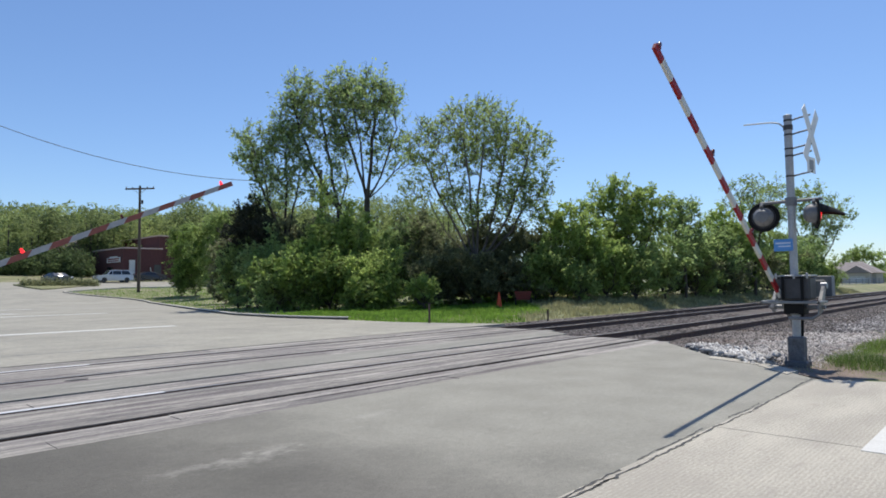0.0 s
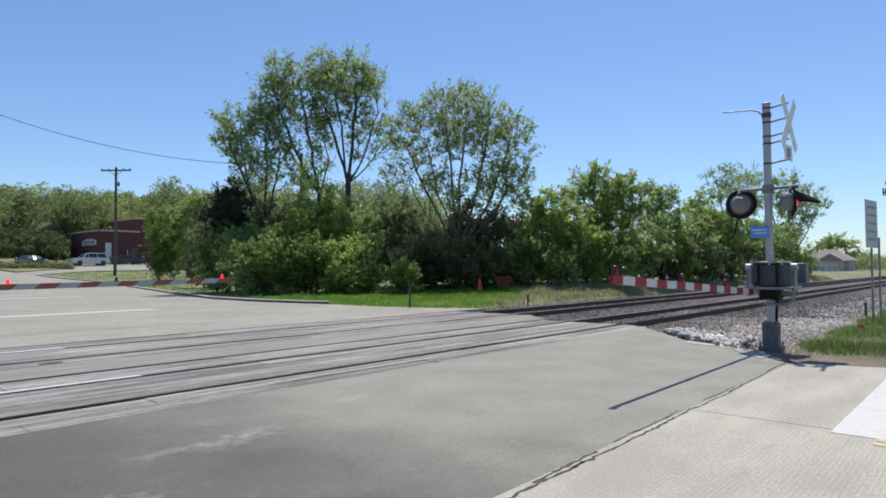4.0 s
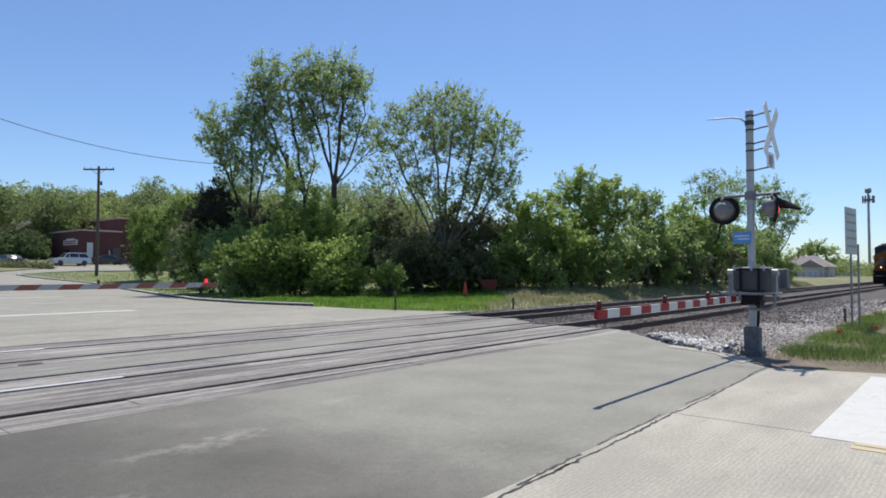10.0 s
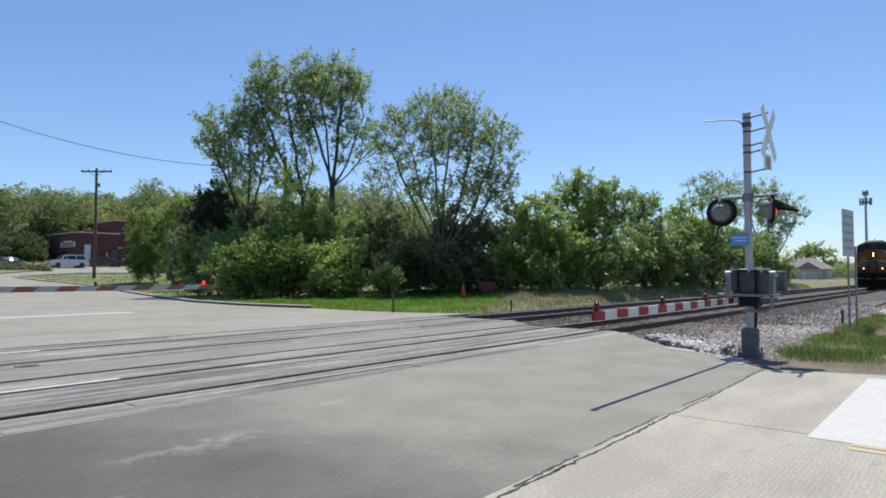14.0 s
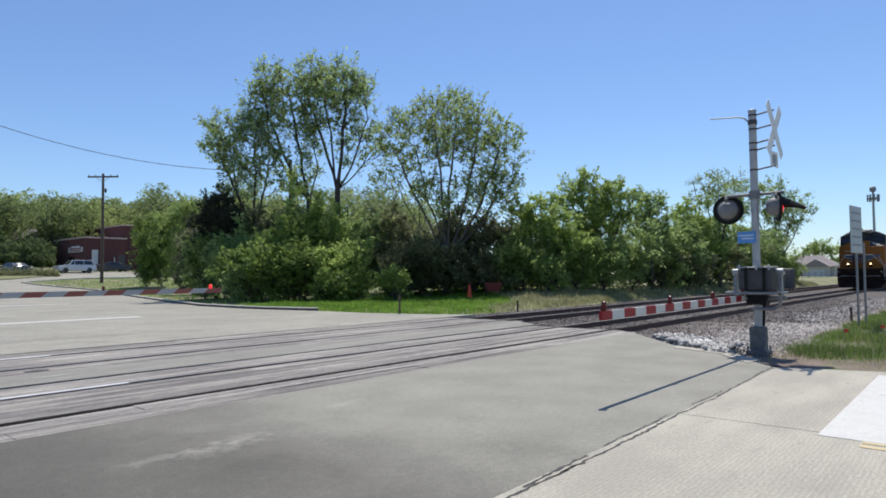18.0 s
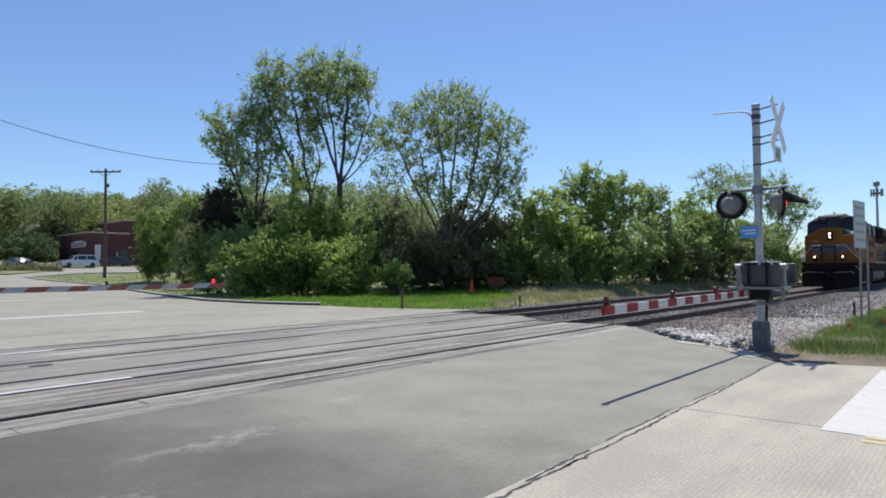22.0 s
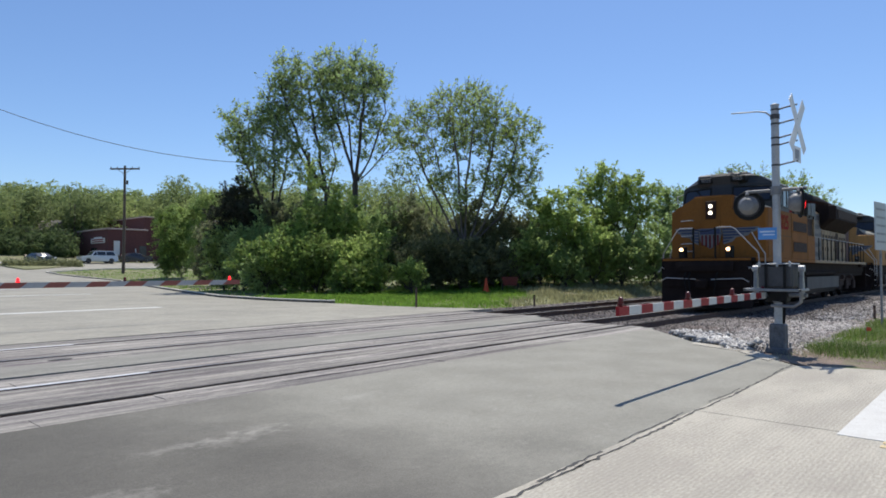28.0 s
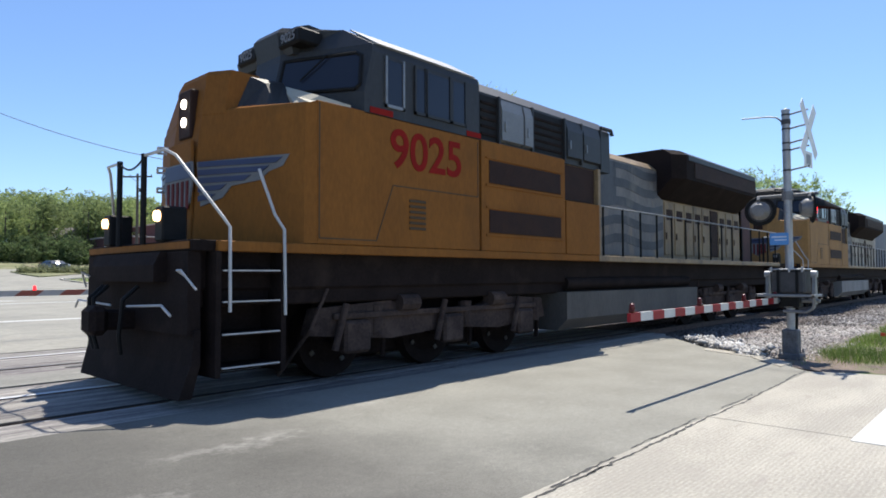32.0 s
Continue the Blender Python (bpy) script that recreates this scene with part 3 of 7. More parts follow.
def kerb_x(y):
    return float(np.interp(y, (20.4, 24.0, 28.7, 35.0, 45.5, 56.0, 61.0, 64.5, 68.0, 72.6, 76.0, 79.5), (15.8, 15.3, 15.5, 17.1, 20.0, 22.9, 24.1, 24.45, 24.15, 23.2, 22.7, 22.5)))


def verge_end(x):
    """Where the grass verge meets the driveway."""
    return float(np.interp(x, (22.4, 26.3, 30.4, 38.0, 70.0), (80.3, 83.2, 85.6, 86.7, 87.0)))


def build_roads():
    slab("pavement_near", "pale ribbed concrete road lane with worn joints", "road", [(-14, -22, 6.12), (0.9, -22, 6.12), (2.30, -22, 6.12)], CONCRETE)
    slab("pavement_near", "pale ribbed concrete road lane beside the dirt verge", "road", [(-14, 6.135, 10.4), (0.9, 6.135, 10.4), (2.0, 6.135, 10.05), (2.30, 6.135, 9.9)], CONCRETE)
    slab("road_near", "old grey asphalt approach beside the tracks", "road",
         [(2.3005, -22, 9.9), (3.1, -22, 10.8), (4.5, -22, 11.9), (5.6, -22, 13.2), (6.20, -22, 13.9)], ASPHALT)
    slab("road_between", "grey asphalt strip between the two tracks", "road", [(9.30, -22, 14.7), (10.33, -22, 15.4)], ASPHALT_DARK)
    rows = [(13.40, -22, 17.3), (15.0, -22, 16.6), (17.5, -22, 15.9), (20.4, -22, 15.8)]
    rows += [(y, -22, kerb_x(y)) for y in (22, 24, 26, 28.7, 32, 36, 42, 48, 54, 58, 61, 63, 65, 67, 69, 71, 72.5, 74, 75.4, 77, 79.5)]
    slab("road_far", "light grey concrete road curving away beyond the tracks", "road", rows, CONCRETE_FAR)
    slab("parking_lot", "pale concrete parking lot before the brick building", "pavement", [(79.52, -40, 22.5), (80.8, -40, 23.0), (83.1, -40, 26.3), (85.6, -40, 30.4), (86.7, -40, 38), (87.0, -40, 66), (90.3, -40, 66), (94, -40, 66), (97.5, -40, 66)], CONCRETE_FAR)
    # kerb along the far road
    k = Solid()
    pts = [(16.1, 20.45), (15.9, 20.6), (15.82, 20.9)] + [(kerb_x(y), y) for y in list(np.arange(21.5, 79.6, 1.0))] + [(22.55, 79.9), (23.0, 80.5), (24.2, 81.4), (26.3, 83.0), (30.4, 85.4), (38.0, 86.5), (50.0, 86.7)]
    rings = []
    for i, (x, y) in enumerate(pts):
        a, b = Vector(pts[max(0, i - 1)]), Vector(pts[min(len(pts) - 1, i + 1)])
        d = (b - a).normalized()
        nrm = Vector((d.y, -d.x))
        z = ground_z(x, y)
        rings.append([(x + nrm.x * o, y + nrm.y * o, z + h) for o, h in ((-0.02, -0.12), (0.0, 0.10), (0.02, 0.115), (0.17, 0.115), (0.19, 0.10), (0.19, -0.12))])
    k.loft(rings)
    # Shade on the kerb's road side, painted as a separate dark strip.
    foot = Solid().loft([[(p[0][0] - 0.012, p[0][1], p[0][2]), (p[0][0] - 0.012, p[0][1], p[0][2] + 0.19), (p[1][0], p[1][1], p[0][2] + 0.195), (p[1][0], p[1][1], p[0][2])] for p in rings])
    kerb = thing("kerb", "pale concrete kerb along the grass verge", "kerb", kind="structure", solid=k, material=KERB)
    part("kerb_foot", foot, KERB_SHADE, kerb, "dark strip painted as the kerb's shaded face")
    # painted lines
    def mark(x0, x1, y0, y1, material, label, skew=0.0):
        s = Solid()
        z0, z1 = ground_z(x0, y0) + 0.005, ground_z(x0, y1) + 0.005
        s.add([(x0, y0, z0 - 0.02), (x1, y0 + skew, z0 - 0.02), (x1, y1 + skew, z1 - 0.02), (x0, y1, z1 - 0.02), (x0, y0, z0), (x1, y0 + skew, z0), (x1, y1 + skew, z1), (x0, y1, z1)],
              [(0, 3, 2, 1), (4, 5, 6, 7), (0, 1, 5, 4), (1, 2, 6, 5), (2, 3, 7, 6), (3, 0, 4, 7)])
        thing("road_marking", label, "road marking", kind="structure", solid=s, material=material)
    mark(6.0, 9.95, 0.42, 1.10, PAINT_WHITE, "worn white stop line on the concrete")
    mark(5.78, 5.86, -9, 0.78, PAINT_YELLOW, "faded yellow centre line on the concrete")
    mark(5.92, 5.995, -9, 0.78, PAINT_YELLOW, "faded yellow centre line on the concrete")
    mark(-4, 10.0, 22.7, 23.2, PAINT_WHITE, "worn white stop line beyond the tracks", -0.3)
    mark(0, 12.9, 37.6, 38.1, PAINT_WHITE, "thin white line across the far road")
    mark(0, 12.4, 50.4, 50.9, PAINT_WHITE, "thin white line across the far road")
    for a in (1, -1):
        s = Solid()
        s.add([(8 + a * 1.4 - 0.3, 41.5, 0.006), (8 + a * 1.4 + 0.3, 41.5, 0.006), (8 - a * 1.4 + 0.3, 48.5, 0.006), (8 - a * 1.4 - 0.3, 48.5, 0.006)], [(0, 1, 2, 3)])
        thing("road_marking", "white crossed warning stroke painted on the far road", "road marking", kind="structure", solid=s, material=PAINT_WHITE)
    for outline, top in (([(10.12, 2.72), (10.62, 2.70), (11.28, 3.32), (10.98, 3.40), (10.50, 3.02)], 0.010), ([(11.02, 3.44), (11.32, 3.36), (11.72, 4.22), (11.80, 4.42), (11.46, 4.34)], 0.008)):
        lip = Solid().prism(outline, -0.15, top, "z")
        thing("concrete_lip", "broken pale concrete lip at the edge of the ballast", "pavement", kind="structure", solid=lip, material=CONCRETE)
    dirt = [(0.75, 10.42, 40), (1.05, 10.40, 40), (2.0, 10.2, 40), (2.7, 10.6, 40), (3.35, 11.2, 40)]
    slab("dirt_verge", "bare brown dirt between pavement and ballast", "dirt", dirt, DIRT, -0.045, 0.2)
    for cx, cy, rx, ry, m, lb in ((3.2, 10.6, 0.16, 0.07, TAR, "small dark pothole in the crossing"),):
        p = Solid()
        p.prism([(cx + rx * math.cos(a * 0.6283) * (1 + 0.25 * math.sin(3.1 * a)), cy + ry * math.sin(a * 0.6283)) for a in range(10)], -0.02, 0.004, "z")
        thing("road_stain", lb, "stain", kind="structure", solid=p, material=m)
    # tar crack along the concrete edge
    rng = np.random.default_rng(4)
    for off, r, x0, x1 in ((0.0, 0.013, 2.0, 10.0), (0.03, 0.012, 3.4, 4.3), (0.05, 0.008, 4.6, 6.0), (-0.03, 0.008, 3.7, 4.1), (0.03, 0.008, 6.6, 7.6)):
        xs = np.arange(x0, x1, 0.055)
        wob = 0.35 * np.cumsum(rng.normal(0, 0.010, len(xs))) + rng.normal(0, 0.006, len(xs))
        wob -= np.linspace(0, wob[-1], len(xs))
        w = r * rng.uniform(0.15, 1.3, len(xs))
        yy = 2.24 + 0.018 * (xs - 3.4) + off + wob
        s = Solid()
        s.v = [(x, y - q, 0.004) for x, y, q in zip(xs, yy, w)] + [(x, y + q, 0.004) for x, y, q in zip(xs, yy, w)]
        n = len(xs)
        s.f = [(i, i + 1, n + i + 1, n + i) for i in range(n - 1)]
        thing("pavement_crack", "ragged dark crack between asphalt and concrete", "crack", kind="structure", solid=s, material=TAR)


RAILS = (6.97, 8.475, 11.1, 12.605)
ENDS = {0: 14.35, 1: 15.7}


def build_tracks():
    # rails
    foot = [(-0.075, -0.17), (0.075, -0.17), (0.075, -0.158), (0.012, -0.14), (0.012, -0.045), (0.036, -0.035), (0.036, -0.006), (-0.036, -0.006), (-0.036, -0.035), (-0.012, -0.045), (-0.012, -0.14), (-0.075, -0.158)]
    for y in RAILS:
        base = thing("rail", "rusty steel rail with a polished running surface", "rail", group="rails", kind="structure")
        base.location = (0, y, 0)
        part("rail_body", Solid().prism(foot, -80, 700, "x"), RAIL_RUST, base)
        crown = [(-0.033, -0.006), (0.033, -0.006), (0.031, 0.0), (-0.031, 0.0)]
        # Sky glint is painted on: these stretches are paler and wider than the head.
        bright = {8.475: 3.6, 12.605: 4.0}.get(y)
        for x0, x1, m in ((-80, bright, RAIL_PAINTED_GLINT), (bright, 700, RAIL_TOP)) if bright else ((-80, 700, RAIL_DULL if y == 6.97 else RAIL_TOP),):
            wide = 1.45 if m is RAIL_PAINTED_GLINT else 1.0
            part("rail_head", Solid().prism([(q * wide, z) for q, z in crown], x0, x1, "x"), m, base, "top of the rail, painted bright where it glints")
    # ballast bed
    prof = [(3.0, -0.16), (3.6, -0.10), (5.2, -0.13), (6.0, -0.165), (9.7, -0.175), (10.3, -0.17), (13.6, -0.165), (14.3, -0.16), (15.6, -0.22)]
    xs = list(np.arange(9.0, 60, 1.0)) + [70, 90, 130, 200, 300, 450, 700]
    s = Solid()
    for x in xs:
        for y, z in prof:
            if y < 6:
                y = max(y, 4.7 - 0.05 * max(0, x - 22)) if x > 30 else y
            s.v.append((x, y, z + 0.015 * math.sin(x * 2.1 + y)))
    k = len(prof)
    s.f = [(i * k + j, (i + 1) * k + j, (i + 1) * k + j + 1, i * k + j + 1) for i in range(len(xs) - 1) for j in range(k - 1)]
    bed = thing("ballast", "grey and brown crushed-stone ballast bed", "ballast", kind="structure", solid=s, material=BALLAST, smooth=True)
    # loose stones
    rng = np.random.default_rng(7)
    c = []
    for n, x0, x1, y0, y1 in ((13000, 10.9, 20, 3.1, 6.88), (1800, 11.6, 20, 2.6, 3.4), (900, 20, 34, 2.8, 3.7), (5000, 14.6, 30, 7.05, 8.4), (5000, 14.9, 30, 8.6, 11.0), (6500, 20, 42, 3.6, 6.88), (3000, 16, 36, 11.2, 15.2), (2500, 14, 26, 13.2, 15.0)):
        q = rng.uniform((x0, y0), (x1, y1), (n, 2))
        edge = 10.2 + 1.15 * (q[:, 1] - 2.6)
        c.append(q[q[:, 0] > np.minimum(edge, 14.5 + 0.25 * np.maximum(0, q[:, 1] - 7))])
    t = rng.uniform(0, 1, 1500)
    heap = np.column_stack([11.15 + 2.35 * t + np.abs(rng.normal(0.10, 0.26, 1500)), 3.40 + 2.05 * t + rng.normal(0, 0.10, 1500)])
    c = np.concatenate(c + [heap])
    n = len(c)
    rise = np.concatenate([np.zeros(n - 1500), rng.uniform(0.03, 0.15, 1500)])
    z = rise + np.interp(c[:, 1], [p[0] for p in prof], [p[1] for p in prof]) + np.where(c[:, 1] < 3.35, 0.105, 0.012)
    r = rng.uniform(0.022, 0.052, n) * rng.choice((0.8, 1.0, 1.25), n) * np.where(rise > 0, 1.5, 1.0)
    base = np.array([(1, 0, 0), (0, 1, 0), (-1, 0, 0), (0, -1, 0), (0, 0, 0.75), (0, 0, -0.75)], float)
    v = base[None] * (r[:, None, None] * rng.uniform(0.6, 1.25, (n, 6, 1)))
    a = rng.uniform(0, 6.28, n)
    vx = v[:, :, 0] * np.cos(a)[:, None] - v[:, :, 1] * np.sin(a)[:, None]
    vy = v[:, :, 0] * np.sin(a)[:, None] + v[:, :, 1] * np.cos(a)[:, None]
    v = np.stack([vx + c[:, 0:1], vy + c[:, 1:2], v[:, :, 2] + z[:, None]], 2).reshape(-1, 3)
    tri = np.array([(0, 1, 4), (1, 2, 4), (2, 3, 4), (3, 0, 4), (1, 0, 5), (2, 1, 5), (3, 2, 5), (0, 3, 5)])
    f = (tri[None] + 6 * np.arange(n)[:, None, None]).reshape(-1, 3)
    # Limit follows the train's shadow edge; the oily stones are darkened for it.
    far_in = c[:, 1] + rng.normal(0, 0.35, n) > np.where(c[:, 0] < 17, 5.25, 4.7)
    heaped = rise > 0
    far_in &= ~heaped
    for pick, m, words in ((heaped, STONE_PALE, "low heap of clean pale stones along the asphalt edge"), (~far_in & ~heaped, STONE, "loose grey crushed stones on the ballast shoulder"), (far_in, STONE_OILY_SHADED, "oily brown crushed stones by the rails, darkened for the train's shade")):
        chosen = np.repeat(pick, 8)
        ob = new("gravel", raw_mesh("gravel", v, f[chosen], m))
        tagged(ob, words, "gravel", kind="stuff")


def build_crossing_pieces():
    """Ties, and the panels that make the road pass over the rails."""
    host = thing("track_bed_ties", "dark weathered timber ties under the rails", "ties", kind="structure")
    me = Solid().box(-0.115, 0.115, -1.3, 1.3, -0.34, -0.168, 0.012).mesh("tie", TIE_WOOD)
    far = Solid()
    for t, yc in ((0, 7.72), (1, 11.85)):
        for i in range(420):
            x = ENDS[t] + 0.3 + 0.54 * i
            if i < 140:
                o = new("tie", me)
                o.parent = host
                o.location = (x, yc + 0.03 * math.sin(i * 7.3), 0.004 * math.sin(i * 3.1))
            else:
                far.box(x - 0.115, x + 0.115, yc - 1.3, yc + 1.3, -0.34, -0.168)
    tagged(part("far_ties", far, TIE_WOOD, host), kind="stuff")
    deck = thing("crossing_deck", "worn crossing panels between and beside the rails", "crossing", kind="structure")
    rng = random.Random(5)
    for t, yc in ((0, 7.72), (1, 11.85)):
        a, b = RAILS[2 * t], RAILS[2 * t + 1]
        strips = [(a - 0.76, a - 0.40), (a - 0.39, a - 0.075 if t == 0 else a - 0.10), (a + 0.09 if t == 0 else a + 0.125, a + 0.42), (a + 0.43, a + 0.74), (a + 0.75, a + 1.06), (a + 1.07, b - 0.125), (b + 0.052, b + 0.40), (b + 0.41, b + 0.74)]
        for y0, y1 in ((a - 0.072 if t == 0 else a - 0.095, a - 0.042), (a + 0.072 if t == 0 else a + 0.09, a + 0.087 if t == 0 else a + 0.12), (b - 0.12, b - 0.085)):
            part("rubber_strip", Solid().box(-22, ENDS[t], y0, y1, -0.16, -0.012, 0.006), RUBBER, deck, "black rubber strip along the rail")
        for y0, y1 in strips:
            x = -22.0 + rng.uniform(0, 1.5)
            while x < ENDS[t]:
                x1 = min(x + rng.choice((2.6, 3.6, 4.8)), ENDS[t])
                if x1 - x > 0.4:
                    dz = rng.uniform(-0.010, -0.002)
                    part("panel", Solid().box(x, x1 - 0.004, y0, y1, -0.16, dz, 0.004), PANEL, deck)
                x = x1


# ---- grass ----
def grass_field(name, label, areas, height, material, seed, keep=None, width=0.012):
    rng = np.random.default_rng(seed)
    vs, fs, off = [], [], 0
    for n, x0, x1, y0, y1, hs in areas:
        p = rng.uniform((x0, y0), (x1, y1), (n, 2))
        if keep:
            p = p[[keep(x, y) for x, y in p]]
        n = len(p)
        z = np.array([land(x, y) for x, y in p])
        h = height * hs * rng.uniform(0.4, 1.25, n) * (0.75 + 0.35 * np.sin(p[:, 0] * 1.9) * np.sin(p[:, 1] * 2.3))
        a = rng.uniform(0, 6.28, n)
        w = width * rng.uniform(0.7, 1.5, n) * (1 + 0.02 * np.hypot(p[:, 0], p[:, 1]))
        lean = rng.normal(0, 0.35, (n, 2)) * h[:, None]
        d = np.stack([np.cos(a) * w, np.sin(a) * w], 1)
        base = np.column_stack([p, z - 0.02])
        v = np.stack([base + np.column_stack([d, np.zeros(n)]), base - np.column_stack([d, np.zeros(n)]),
                      np.column_stack([p + lean, z + h])], 1).reshape(-1, 3)
        vs.append(v)
        fs.append(np.arange(3 * n).reshape(-1, 3) + off)
        off += 3 * n
    ob = new(name, raw_mesh(name, np.concatenate(vs), np.concatenate(fs), material))
    return tagged(ob, label, "grass", kind="stuff")


def build_grass():
    def right_patch(x, y):
        return y < 2.75 + 0.15 * math.sin(x * 1.7) and x > 11.5 + 0.55 * abs(y - 1.6) + 0.3 * math.sin(y * 5) and y > 1.25 - 0.03 * (x - 11) + 0.12 * math.sin(x * 4) and not (y < 1.9 and x > 17.5)
    grass_field("grass", "long green grass by the signal with dry tufts", [(34000, 10.5, 26, 0.4, 3.0, 1.0), (6000, 26, 60, 0.5, 4.0, 1.0)], 0.22, GRASS, 11, right_patch, 0.007)
    grass_field("grass", "dry straw-coloured tufts at the edge of the pavement", [(14000, 10.5, 24, 0.6, 3.2, 1.0)], 0.17, GRASS_DRY, 14, lambda x, y: x > 10.9 and y < 3.0 and y > 1.05 - 0.03 * (x - 11), 0.006)

    def verge(x, y):
        return x > kerb_x(y) + 0.3 and y > 15.6 + 0.35 * math.sin(x * 0.8) and y < verge_end(x) - 0.35 and y > x * (0.70 + 0.03 * math.sin(x * 0.9))
    grass_field("grass", "bright mown grass verge beside the far road", [(45000, 15.5, 34, 15.2, 27, 1.0), (16000, 16, 40, 27, 89, 1.0)], 0.17, GRASS_LAWN, 12, verge, 0.014)
    grass_field("grass", "dry thin grass along the far track", [(22000, 26, 90, 15.0, 18.5, 1.0), (12000, 21, 36, 15.0, 24.0, 1.0)], 0.24, GRASS_DRY, 13, lambda x, y: y < x * (0.72 + 0.03 * math.sin(x * 0.9)), 0.014)


# ---- crossing signals ----
def lamp_head(parent, at, aim):
    """A flashing lamp: round target, housing dome, visor and lens, facing along aim."""
    m = Vector(aim).normalized().to_track_quat("X", "Z").to_matrix().to_4x4()
    m.translation = at
    t = part("lamp_target", Solid().turn([(0.02, -0.012), (0.245, -0.012), (0.255, 0.0), (0.245, 0.012), (0.02, 0.012)], axis="x", n=28), BLACK_PAINT, parent, "round black lamp target", True)
    t.matrix_local = m
    part("lamp_housing", Solid().turn([(0.02, -0.19), (0.10, -0.175), (0.15, -0.11), (0.165, -0.01)], axis="x", n=24), LENS_GREY, t, "grey domed lamp back", True)
    part("lens", Solid().turn([(0.15, 0.012), (0.13, 0.045), (0.03, 0.065)], axis="x", n=24), RED_GLOW, t, "lit red lens", True)
    v = Solid()
    a0, a1 = radians(0), radians(180)
    rows = []
    for x, r in ((0.012, 0.19), (0.10, 0.188), (0.22, 0.18), (0.34, 0.165), (0.42, 0.15)):
        shrink = 1.0 if x < 0.02 else max(0.36, 1.0 - 1.4 * x)
        m0, m1 = radians(90) + (a0 - radians(90)) * shrink, radians(90) + (a1 - radians(90)) * shrink
        rows.append([(x, q * math.cos(m0 + (m1 - m0) * k / 16), q * math.sin(m0 + (m1 - m0) * k / 16) - 0.42 * x) for q in (r,) for k in range(17)])
    inner = [[(x, y * 0.965, z * 0.965 - 0.002) for x, y, z in rr] for rr in rows]
    v.loft([a + b[::-1] for a, b in zip(rows, inner)])
    part("visor", v, BLACK_PAINT, t, "black sheet-metal visor tapering to a point")
    part("rim", Solid().turn([(0.165, -0.02), (0.19, -0.03), (0.19, 0.02), (0.165, 0.014)], axis="x", n=28), GREY_BOX, t, "", True)


def gate_arm(parent, length, depth, tip_sign, period, red, white, slant, lamps, at, first):
    """The striped arm; its origin is the pivot, and it reaches along tip_sign * x."""
    arm = part("gate_arm", Solid().tube([(-0.5 * tip_sign, 0, 0), (0.25 * tip_sign, 0, 0)], 0.045, 10), GALV, parent, "striped boom with small lamps")
    arm.location = at
    x, k, sk = 0.2, 0, slant * depth
    h = depth / 2
    cuts = [length] + list(np.arange(length - first, 0.2, -period / 2)) + [0.2]
    for i in range(len(cuts) - 1):
        a, b = cuts[i], cuts[i + 1]
        e0 = 0 if i == 0 else sk / 2
        e1 = 0 if i == len(cuts) - 2 else sk / 2
        o = [(tip_sign * (a + e0), h), (tip_sign * (a - e0), -h), (tip_sign * (b - e1), -h), (tip_sign * (b + e1), h)]
        part("stripe", Solid().prism(o, -0.02, 0.02, "y"), red if i % 2 == 0 else white, arm, "red reflective stripe" if i % 2 == 0 else "white stripe")
    for y in (-0.345 - at[1], 0.36 - at[1]):
        w = Solid().prism([(0.07, -0.06), (0.085, 0.10), (0.05, 0.30), (0.045, 0.44), (0.0, 0.50), (-0.045, 0.44), (-0.05, 0.30), (-0.07, 0.10), (-0.06, -0.06)], y - 0.025, y + 0.025, "y")
        part("counterweight_arm", w, GALV, arm, "galvanised counterweight arm beside the mechanism")
        part("bolt_head", Solid().turn([(0.02, y - 0.05), (0.055, y - 0.045), (0.055, y + 0.045), (0.02, y + 0.05)], (0, 0, 0.44), "y", 14), ALU, arm, "pale bolt head of the counterweight arm", True)
    for d, lit in lamps:
        part("arm_lamp", Solid().box(tip_sign * d - 0.035, tip_sign * d + 0.035, -0.03, 0.03, h, h + 0.035, 0.008).turn([(0.030, h + 0.035), (0.032, h + 0.065), (0.025, h + 0.095), (0.010, h + 0.105)], (tip_sign * d, 0, 0), "z", 14),
                 RED_GLOW if lit else RED_LENS, arm, "small red arm lamp", True)
    return arm


